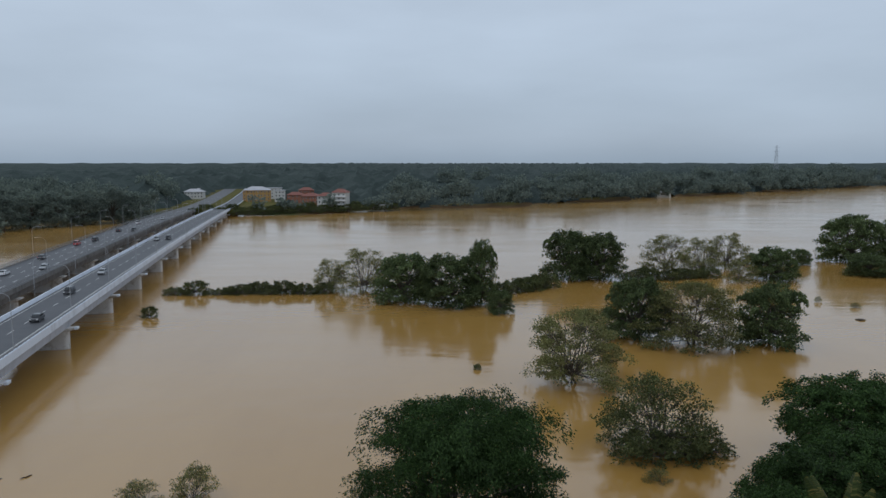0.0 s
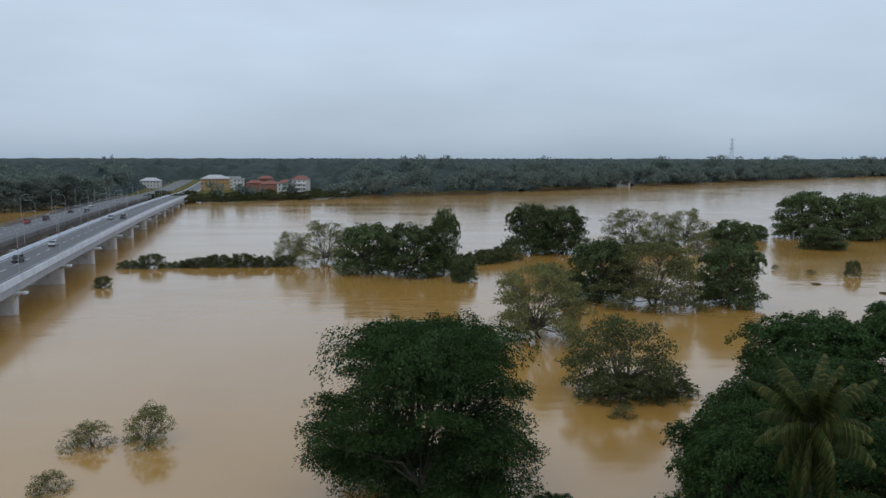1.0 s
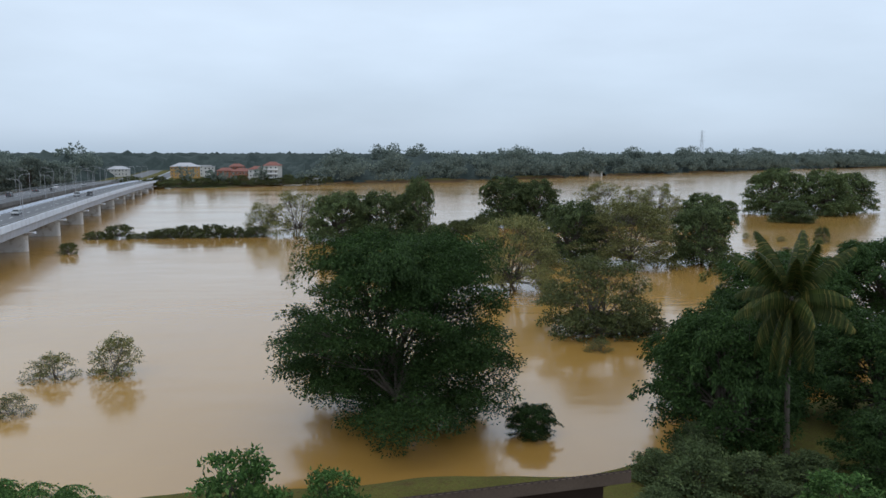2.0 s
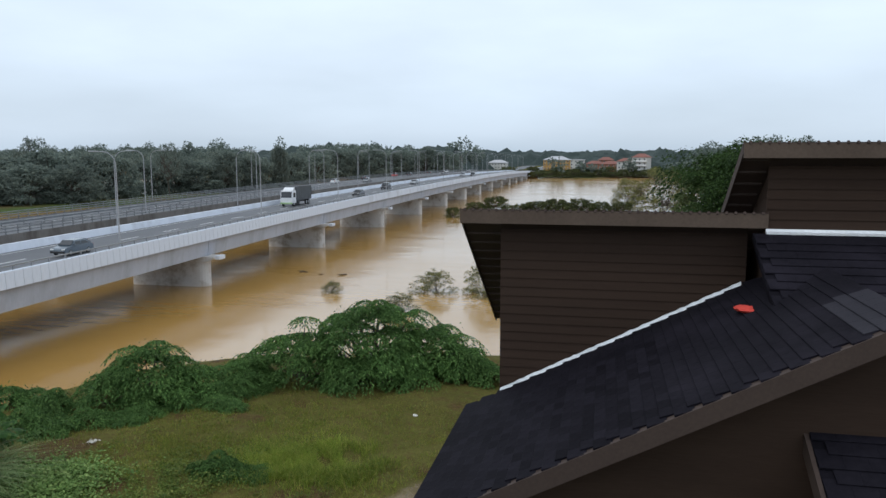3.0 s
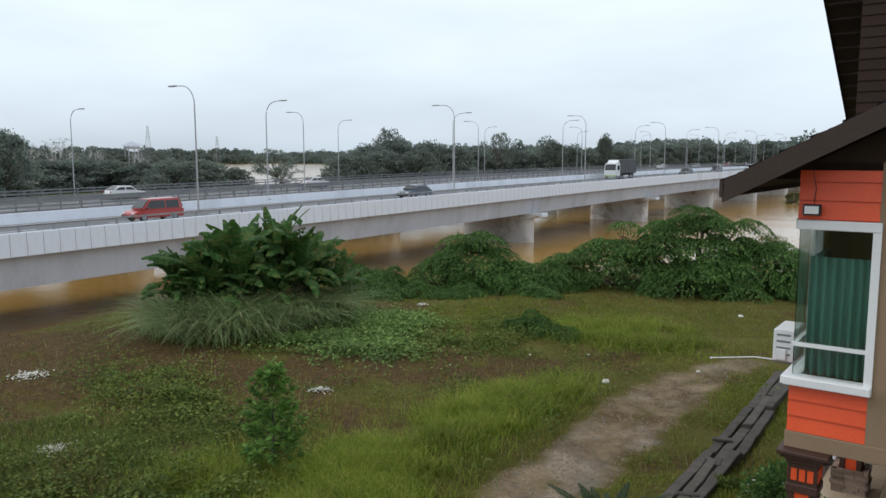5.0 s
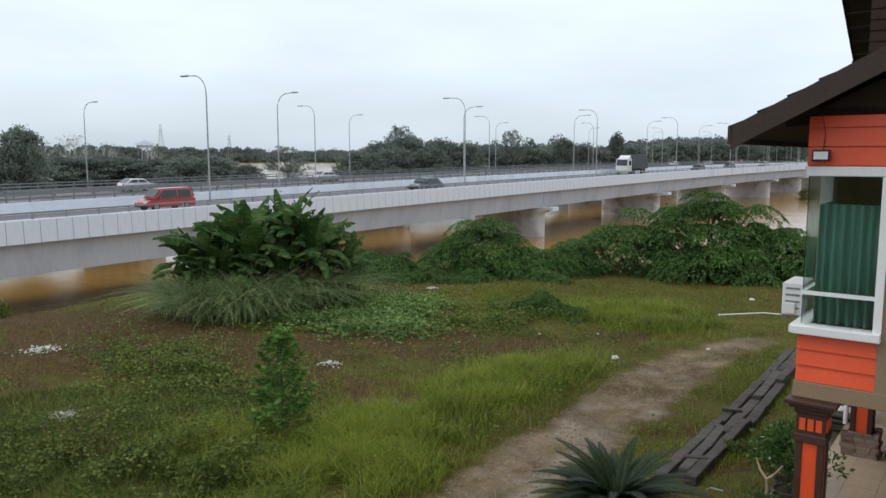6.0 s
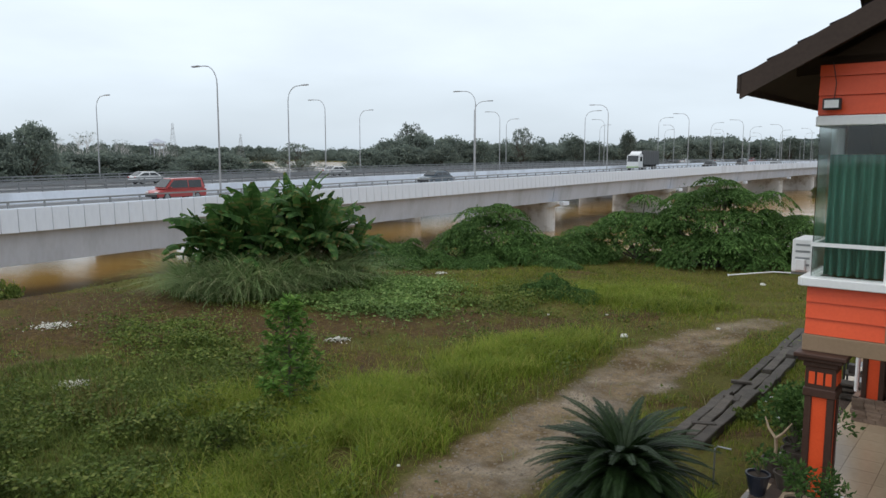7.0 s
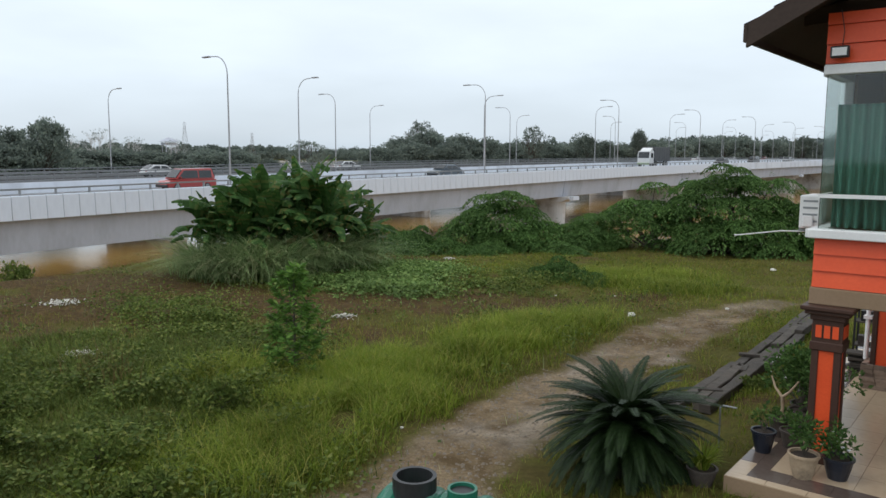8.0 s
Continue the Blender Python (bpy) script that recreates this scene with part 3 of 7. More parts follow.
structure("water", bm, WATER, "wide brown muddy flood water of the river", "water")


# ---- the two road bridges ----
BRIDGE = pose(-62.6, 76.5, 0, 0, 0, math.degrees(math.atan(0.188)))
SPAN_FROM, SPAN_TO = -150.0, 462.0


def crest(s):
    """Height of the parapet's top along the bridge."""
    q = s + 63
    return 6.55 + 0.0145 * q - 3.15e-5 * q * q


def loft(outline, s0, s1, step=8.0):
    """An outline of (across, height below the parapet's top) pairs drawn along the bridge."""
    bm = bmesh.new()
    n = max(1, int(round((s1 - s0) / step)))
    rings = []
    for i in range(n + 1):
        s = s0 + (s1 - s0) * i / n
        rings.append([bm.verts.new((x, s, crest(s) + z)) for x, z in outline])
    for a, b in zip(rings, rings[1:]):
        for k in range(len(outline)):
            j = (k + 1) % len(outline)
            bm.faces.new((a[k], a[j], b[j], b[k]))
    bm.faces.new(rings[0][::-1])
    bm.faces.new(rings[-1])
    return bm


PIERS = [-82, -41, 0, 41, 80, 118, 155, 192, 229, 266, 303, 340, 377, 414, 448]


def bridge(name, label, x0, x1, girder, deck_mat, parapet):
    b = thing(name, label, "bridge", BRIDGE)
    part("road_deck", loft([(x0 + 0.35, -0.5), (x1 - 0.35, -0.5), (x1 - 0.35, -1.45), (x0 + 0.35, -1.45)], SPAN_FROM, SPAN_TO), deck_mat, b, "wet grey asphalt road deck")
    step = (x1 - x0 - 2.0) / 4
    for i in range(5):
        xc = x0 + 1.0 + i * step
        out = [(xc - 0.75, -1.46), (xc + 0.75, -1.46), (xc + 0.45, -1.75), (xc + 0.45, -3.05), (xc + 0.6, -3.2), (xc + 0.6, -3.45), (xc - 0.6, -3.45), (xc - 0.6, -3.2), (xc - 0.45, -3.05), (xc - 0.45, -1.75)]
        if i == 4:
            out = [(xc - 0.75, -1.46), (xc + 0.42, -1.46), (xc + 0.12, -3.5), (xc - 0.6, -3.5)]
        for s0, s1 in zip(PIERS, PIERS[1:]):
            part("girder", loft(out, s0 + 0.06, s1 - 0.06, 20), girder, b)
    for s in PIERS:
        z = crest(s) - 3.5
        bm = bmesh.new()
        out = [(x1 - 0.6 - (0.9 if k in (0, 3) else 0), q) for k, q in enumerate((-1.0, -1.0, 1.0, 1.0))]
        n = 8
        ring = [(x1 - 1.5 + 0.9 * math.sin(math.pi * k / n), -0.95 * math.cos(math.pi * k / n)) for k in range(n + 1)]
        ring += [(x0 + 1.5 - 0.9 * math.sin(math.pi * k / n), 0.95 * math.cos(math.pi * k / n)) for k in range(n + 1)]
        prism(bm, ring, (1, 0, 0), (0, 1, 0), (0, 0, 1), (0, s, 0), -5, z - 0.7)
        pier = part("pier", bm, PIER, b, "concrete wall pier standing in the flood")
        head = prism(bmesh.new(), [(x0 + 0.6, -0.7), (x1 - 0.6, -0.7), (x1 + 0.5, -0.25), (x1 + 0.5, 0.0), (x0 - 0.4, 0.0), (x0 - 0.4, -0.25)], (1, 0, 0), (0, 0, 1), (0, 1, 0), (0, s, z), -1.15, 1.15)
        part("pier_cap", head, PIER, pier)
        if parapet:
            part("bearing_shelf", boxed(x1 + 0.5, x1 + 1.15, s - 0.75, s + 0.75, z - 0.4, z + 0.1, bevel=0.04), CONCRETE, pier)
    return b


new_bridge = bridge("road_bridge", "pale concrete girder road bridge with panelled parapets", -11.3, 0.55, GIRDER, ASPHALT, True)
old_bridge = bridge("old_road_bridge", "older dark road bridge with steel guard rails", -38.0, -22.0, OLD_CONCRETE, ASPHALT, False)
part("inner_parapet", loft([(-11.3, 0.3), (-11.0, 0.3), (-10.8, -0.52), (-10.8, -1.2), (-11.3, -1.3)], SPAN_FROM, SPAN_TO), CONCRETE, new_bridge, "pale concrete inner parapet")
part("kerb", loft([(-0.1, -0.45), (0.2, -0.02), (0.2, -0.9), (-0.1, -0.9)], SPAN_FROM, SPAN_TO), CONCRETE, new_bridge)
part("edge_line", loft([(-1.35, -0.494), (-1.2, -0.494), (-1.2, -0.505), (-1.35, -0.505)], SPAN_FROM, SPAN_TO), PAINT, new_bridge)
part("edge_line", loft([(-10.1, -0.494), (-9.95, -0.494), (-9.95, -0.505), (-10.1, -0.505)], SPAN_FROM, SPAN_TO), PAINT, new_bridge)
for s in np.arange(-100, 452, 9.0):
    part("lane_mark", loft([(-5.75, -0.494), (-5.6, -0.494), (-5.6, -0.505), (-5.75, -0.505)], s, s + 3.6, 3.6), PAINT, new_bridge)
for x in (-26, -30, -34):
    for s in np.arange(-100, 452, 9.0):
        part("lane_mark", loft([(x, -0.494), (x + 0.15, -0.494), (x + 0.15, -0.505), (x, -0.505)], s, s + 3.6, 3.6), PAINT, old_bridge)


def railing(parent, x, z0, rails, post_gap, s0, s1, mat, post_h, name="guard_rail", base_h=0.0):
    for z, h, w in rails:
        part(name, loft([(x - w, z0 + z), (x + w, z0 + z), (x + w, z0 + z + h), (x - w, z0 + z + h)], s0, s1, 10), mat, parent)
    me = None
    for s in np.arange(s0, s1, post_gap):
        if me is None:
            bm = prism(bmesh.new(), [(-0.07, 0), (0.09, 0), (0.05, post_h), (-0.03, post_h)], (1, 0, 0), (0, 0, 1), (0, 1, 0), (0, 0, 0), -0.05, 0.05)
            ob = part("rail_post", bm, mat, parent)
            me = ob.data
        else:
            ob = part("rail_post", me, None, parent)
        ob.location = (x, s, crest(s) + z0)


railing(new_bridge, 0.3, 0.0, [(0.33, 0.1, 0.06)], 2.1, -100, 130, STEEL, 0.38)
part("guard_rail", loft([(0.24, 0.33), (0.36, 0.33), (0.36, 0.43), (0.24, 0.43)], 130, SPAN_TO, 12), STEEL, new_bridge)
for x in (-22.3, -37.7):
    railing(old_bridge, x, -0.5, [(0.35, 0.16, 0.05), (0.72, 0.16, 0.05), (1.08, 0.12, 0.05)], 2.0, -100, 100, DARK_RAIL, 1.2)
    for z in (0.35, 0.72, 1.08):
        part("guard_rail", loft([(x - 0.05, z - 0.5), (x + 0.05, z - 0.5), (x + 0.05, z - 0.35), (x - 0.05, z - 0.35)], 100, SPAN_TO, 12), DARK_RAIL, old_bridge)
railing(old_bridge, -30.0, -0.5, [(0.4, 0.28, 0.12)], 4.0, -100, 100, DARK_RAIL, 0.75)
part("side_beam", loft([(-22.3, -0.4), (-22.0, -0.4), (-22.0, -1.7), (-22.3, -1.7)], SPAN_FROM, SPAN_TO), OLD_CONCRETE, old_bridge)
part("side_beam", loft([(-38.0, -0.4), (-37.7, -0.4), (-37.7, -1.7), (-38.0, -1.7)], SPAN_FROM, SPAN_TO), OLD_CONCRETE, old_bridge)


def approach(outline, s1=905.0):
    """An outline drawn along the road that goes on from the bridges over the far bank."""
    bm = bmesh.new()
    rings = []
    for k in range(30):
        q = SPAN_TO + 0.02 + (s1 - SPAN_TO) * k / 29
        z = 3.55 + (crest(SPAN_TO) - 3.55) * max(0.0, 1 - k / 9) ** 1.6
        rings.append([bm.verts.new((x - 0.00003 * (q - SPAN_TO) ** 2, q, (z if b > -3 else 0) + b)) for x, b in outline])
    for a, b in zip(rings, rings[1:]):
        for k in range(len(outline)):
            j = (k + 1) % len(outline)
            bm.faces.new((a[k], a[j], b[j], b[k]))
    bm.faces.new(rings[0][::-1])
    bm.faces.new(rings[-1])
    return bm


structure("embankment", approach([(-40, -0.62), (2, -0.62), (9, -4.0), (-47, -4.0)]), TURF, "grassy embankment that carries the road", "ground", BRIDGE)
road = structure("road", approach([(-10.9, -0.5), (0.2, -0.5), (0.2, -0.7), (-10.9, -0.7)]), ASPHALT, "grey asphalt approach road beyond the bridges", "road", BRIDGE)
old_road = structure("road_old", approach([(-37.6, -0.5), (-22.4, -0.5), (-22.4, -0.7), (-37.6, -0.7)]), ASPHALT, "older asphalt carriageway beyond the bridges", "road", BRIDGE)
part("parapet", approach([(0.25, 0.0), (0.55, 0.0), (0.62, -0.66), (0.22, -0.66)]), CONCRETE, road, "pale concrete edge barrier")
part("parapet", approach([(-11.3, 0.1), (-11.0, 0.1), (-10.95, -0.66), (-11.35, -0.66)]), CONCRETE, road)
# parapet panels, a metre each, with open joints
panel = None
for s in np.arange(-96, 66, 1.0):
    if panel is None:
        bm = prism(bmesh.new(), [(0.32, -1.43), (0.62, -1.43), (0.56, -0.04), (0.52, 0.0), (0.22, 0.0), (0.22, -0.9)], (1, 0, 0), (0, 0, 1), (0, 1, 0), (0, 0, 0), 0.015, 0.985)
        ob = part("parapet_panel", bm, CONCRETE, new_bridge)
        panel = ob.data
    else:
        ob = part("parapet_panel", panel, None, new_bridge)
    ob.location = (0, s, crest(s + 0.5))
part("parapet", loft([(0.22, -0.9), (0.32, -1.43), (0.62, -1.43), (0.56, 0.0), (0.22, 0.0)], 66, SPAN_TO), CONCRETE, new_bridge)
part("parapet", loft([(0.22, -0.9), (0.32, -1.43), (0.62, -1.43), (0.56, 0.0), (0.22, 0.0)], SPAN_FROM, -96), CONCRETE, new_bridge)


def street_lamp(x, s, way, h=9.6):
    """A tapered steel pole that bends over into an arm with a flat lantern. way: 1 leans to the right of the bridge."""
    z = crest(s) - 0.05
    lamp = thing("street_lamp", "tall grey steel street lamp on the bridge parapet", "street lamp", BRIDGE @ Matrix.Translation((x, s, z)), group="street lamps along the bridges")
    reach, turn = 2.2, 1.4
    pts = [(0, 0, 0), (0, 0, h * 0.5), (0, 0, h - turn)]
    rad = [0.075, 0.06, 0.045]
    for k in range(1, 7):
        a = math.pi / 2 * k / 6 * 0.96
        pts.append((way * turn * (1 - math.cos(a)), 0, h - turn + turn * math.sin(a)))
        rad.append(0.04)
    pts.append((way * reach, 0, h + 0.04))
    rad.append(0.035)
    part("pole", tube(bmesh.new(), pts, rad, 8), LAMP_STEEL, lamp)
    part("base_plate", boxed(-0.2, 0.2, -0.2, 0.2, -0.15, 0.03, bevel=0.015), STEEL, lamp)
    a, b = sorted((way * (reach - 0.1), way * (reach + 0.75)))
    part("lantern", boxed(a, b, -0.16, 0.16, h - 0.01, h + 0.10, bevel=0.04), LAMP_STEEL, lamp, "flat grey lantern")


for k in range(-2, 14):
    street_lamp(0.05, -18.1 + 33.2 * k, -1)
    street_lamp(-11.1, -2.4 + 32.4 * k, 1)
for k in range(-2, 11):
    street_lamp(-22.2, -19.1 + 40.0 * k, -1)
    street_lamp(-37.8, 3.5 + 43.8 * k, 1)


# ---- the house: u runs along its front, v to its back ----
HOUSE = pose(-4.25, 11.3, 0, 0, 0, 10)
house = thing("house", "brown and orange two-storey house with dark tiled roofs", "house", HOUSE)
FLOOR = LAND + 0.52
LIFT = 0.52


def boards(x0, x1, y, z0, z1, mat, parent, gap=0.2, t=0.04):
    """Horizontal lap boards on a wall that faces -y: each a part, its lower edge proud."""
    z = z0
    while z < z1 - 0.02:
        zz = min(z + gap, z1)
        part("board", prism(bmesh.new(), [(0, z + 0.006), (-t, z + 0.006), (-t * 0.35, zz), (0, zz)], (0, 1, 0), (0, 0, 1), (1, 0, 0), (0, y, 0), x0, x1), mat, parent)
        z = zz


def wing_z(u):
    return 10.67 + LIFT * (u + 0.82)


def main_z(v):
    return 14.75 - 0.5 * (4.75 - v)


# upper storey: walls round the front room, with the corner window
part("front_wall", boxed(0.97, 1.22, 0.0, 0.16, 7.16, 10.9), TAN, house, "tan rendered wall between the windows")
part("front_wall", boxed(1.22, 2.9, 0.02, 0.16, 7.16, 7.9), TAN, house)
part("front_wall", boxed(1.22, 2.9, 0.02, 0.16, 10.04, 10.9), TAN, house)
part("front_wall", boxed(2.9, 6.0, 0.0, 0.16, 7.16, 10.9), TAN, house)
part("floor_beam", boxed(-0.02, 6.0, -0.02, 9.7, 6.93, 7.158, bevel=0.01), TAN, house, "tan floor beam over the porch")
part("side_wall", boxed(0.02, 0.16, 1.3, 5.2, 7.16, 11.0), TAN, house)
part("back_wall", boxed(0.16, 11.0, 5.0, 5.18, 7.16, 10.9), TAN, house)
part("right_wall", boxed(10.9, 11.06, -1.3, 5.0, LAND, 11.9), TAN, house)
part("gable", prism(bmesh.new(), [(-0.3, 10.9), (6.0, 10.9), (6.0, wing_z(6.0) - 0.3), (-0.3, wing_z(-0.3) - 0.27)], (1, 0, 0), (0, 0, 1), (0, 1, 0), (0, 0, 0), 0.02, 0.16), BROWN, house, "dark brown gable under the verge")
part("ridge_wall", boxed(5.86, 6.0, 0.16, 3.6, 11.2, 13.9), BROWN, house)
lower = part("panel_wall", boxed(0.05, 0.97, 0.05, 0.16, 7.16, 7.86), ORANGE, house, "orange boarded wall below the window")
boards(0.0, 0.97, 0.05, 7.16, 7.84, ORANGE, lower, 0.225, 0.05)
upper = part("panel_wall", boxed(0.05, 0.97, 0.05, 0.16, 10.06, 10.9), ORANGE, house, "orange boarded wall above the window")
boards(0.0, 0.97, 0.05, 10.14, 10.89, ORANGE, upper, 0.25, 0.05)
for z0, z1 in ((7.16, 7.86), (10.06, 10.9)):
    part("side_panel", boxed(0.0, 0.05, 0.056, 1.3, z0, z1), ORANGE, house)
part("ceiling", boxed(0.2, 5.8, 0.3, 4.9, 10.75, 10.85), WHITE, house)
part("upper_floor", boxed(0.2, 5.8, 0.2, 4.9, 7.17, 7.2), FLOOR_TILE, house)
part("inner_wall", boxed(0.2, 5.8, 3.0, 3.1, 7.2, 10.7), TAN, house)


def glass():
    m, nt, b = base("tinted_window_glass", 0.03)
    b.inputs["Base Color"].default_value = (0.86, 0.92, 0.9, 1)
    b.inputs["Transmission Weight"].default_value = 1.0
    b.inputs["IOR"].default_value = 1.45
    return m


GLASS = glass()


def window_unit(name, label, u0, u1, corner):
    w = part(name, boxed(u0 - (0.0 if corner else 0.06), u1 + 0.06, -0.05, 0.16, 10.0, 10.13, bevel=0.01), WHITE, house, label)
    part("window_sill", boxed(u0 - 0.06, u1 + 0.06, -0.12, 0.16, 7.84, 7.96, bevel=0.012), WHITE, w, "white sill")
    part("jamb", boxed(u1 - 0.04, u1 + 0.06, -0.04, 0.12, 7.96, 10.0), WHITE, w)
    if not corner:
        part("jamb", boxed(u0 - 0.06, u0 + 0.04, -0.04, 0.12, 7.96, 10.0), WHITE, w)
    part("transom", boxed(u0 + (0.01 if corner else 0.04), u1 - 0.04, 0.0, 0.06, 8.38, 8.43), WHITE, w)
    for z0, z1 in ((7.96, 8.38), (8.43, 10.0)):
        pane = part("pane", boxed(u0 + (0.03 if corner else 0.04), u1 - 0.04, 0.025, 0.035, z0, z1), GLASS, w)
        pane.visible_shadow = False
    if corner:
        part("jamb", boxed(0.0, 0.12, 1.24, 1.34, 7.96, 10.0), WHITE, w)
        part("window_sill", boxed(-0.1, 0.12, -0.1, 1.36, 7.842, 7.962, bevel=0.012), WHITE, w)
        part("lintel", boxed(-0.05, 0.12, 0.16, 1.34, 10.0, 10.13), WHITE, w)
        part("transom", boxed(0.02, 0.07, 0.06, 1.24, 8.38, 8.43), WHITE, w)
        for z0, z1 in ((7.962, 8.38), (8.43, 10.0)):
            pane = part("pane", boxed(0.025, 0.035, 0.045, 1.24, z0, z1), GLASS, w)
            pane.visible_shadow = False


window_unit("corner_window", "white-framed corner window with green curtains", 0.0, 0.95, True)
window_unit("front_window", "white-framed window with green curtains", 1.26, 2.86, False)


def curtain(u0, u1, v0, z0, z1, folds, along_v=False):
    n = folds * 6
    vs, fs = [], []
    for i in range(n + 1):
        t = i / n
        a, d = u0 + (u1 - u0) * t, 0.045 * math.sin(t * folds * 2 * math.pi) + 0.015 * math.sin(t * 17)
        for z in (z0, z0 + (z1 - z0) * 0.5, z1):
            k = d * (1.15 - 0.4 * (z - z0) / (z1 - z0))
            vs.append((v0 + k, a, z) if along_v else (a, v0 + k, z))
    for i in range(n):
        for j in range(2):
            p = i * 3 + j
            fs.append((p, p + 3, p + 4, p + 1))
    ob = new("curtain", mesh_of("curtain", vs, fs, CURTAIN, smooth=True))
    ob.modifiers.new("cloth", "SOLIDIFY").thickness = 0.006
    ob.matrix_world = HOUSE
    return tagged(ob, "green pleated curtain drawn behind the window", "curtain", "curtains of the upper windows")


curtain(0.16, 0.93, 0.17, 7.98, 9.62, 7)
curtain(0.22, 1.26, 0.20, 7.98, 9.62, 8, True)
curtain(1.28, 2.84, 0.22, 7.98, 9.62, 12)

# wing roof: rising from its left eave to a sharp upper edge
roof = part("wing_roof", prism(bmesh.new(), [(-0.82, wing_z(-0.82) - 0.16), (6.05, wing_z(6.05) - 0.16), (6.05, wing_z(6.05) - 0.02), (-0.82, wing_z(-0.82) - 0.02)], (1, 0, 0), (0, 0, 1), (0, 1, 0), (0, 0, 0), -0.56, 5.2), FASCIA, house, "dark tiled wing roof with brown verge board")
part("verge_board", prism(bmesh.new(), [(-0.84, wing_z(-0.84) - 0.30), (6.07, wing_z(6.07) - 0.30), (6.07, wing_z(6.07) + 0.0), (-0.84, wing_z(-0.84) + 0.0)], (1, 0, 0), (0, 0, 1), (0, 1, 0), (0, 0, 0), -0.64, -0.57), FASCIA, roof)
part("eave_board", boxed(-0.88, -0.82, -0.64, 5.2, wing_z(-0.82) - 0.24, wing_z(-0.82) - 0.01), FASCIA, roof)
main = part("main_roof", prism(bmesh.new(), [(-1.8, main_z(-1.8) - 0.16), (4.75, main_z(4.75) - 0.16), (4.75, main_z(4.75) - 0.02), (-1.8, main_z(-1.8) - 0.02)], (0, 1, 0), (0, 0, 1), (1, 0, 0), (0, 0, 0), 4.95, 11.2), TILE, house, "dark tiled main roof")
part("verge_board", prism(bmesh.new(), [(-1.82, main_z(-1.82) - 0.3), (4.75, main_z(4.75) - 0.3), (4.75, main_z(4.75)), (-1.82, main_z(-1.82))], (0, 1, 0), (0, 0, 1), (1, 0, 0), (0, 0, 0), 11.2, 11.26), FASCIA, main)
part("verge_board", prism(bmesh.new(), [(-1.82, main_z(-1.82) - 0.3), (0.2, main_z(0.2) - 0.3), (0.2, main_z(0.2)), (-1.82, main_z(-1.82))], (0, 1, 0), (0, 0, 1), (1, 0, 0), (0, 0, 0), 4.89, 4.95), FASCIA, main)
part("front_wall", boxed(5.0, 11.0, -1.35, -1.2, LAND, 11.5), BROWN, house)
part("side_wall", boxed(5.2, 5.35, -1.2, 0.0, LAND, 11.9), BROWN, house)

# Lighter copy of the fascia colour, with the light on the tower fronts put in.
FASCIA_LIT = mottled("lit_fascia", (0.075, 0.053, 0.040), (0.12, 0.088, 0.066), 0.8, 20, 0.75, relief=0.2, spec=0.25)
# towers with roofs that fall to the back
FALL = 0.61
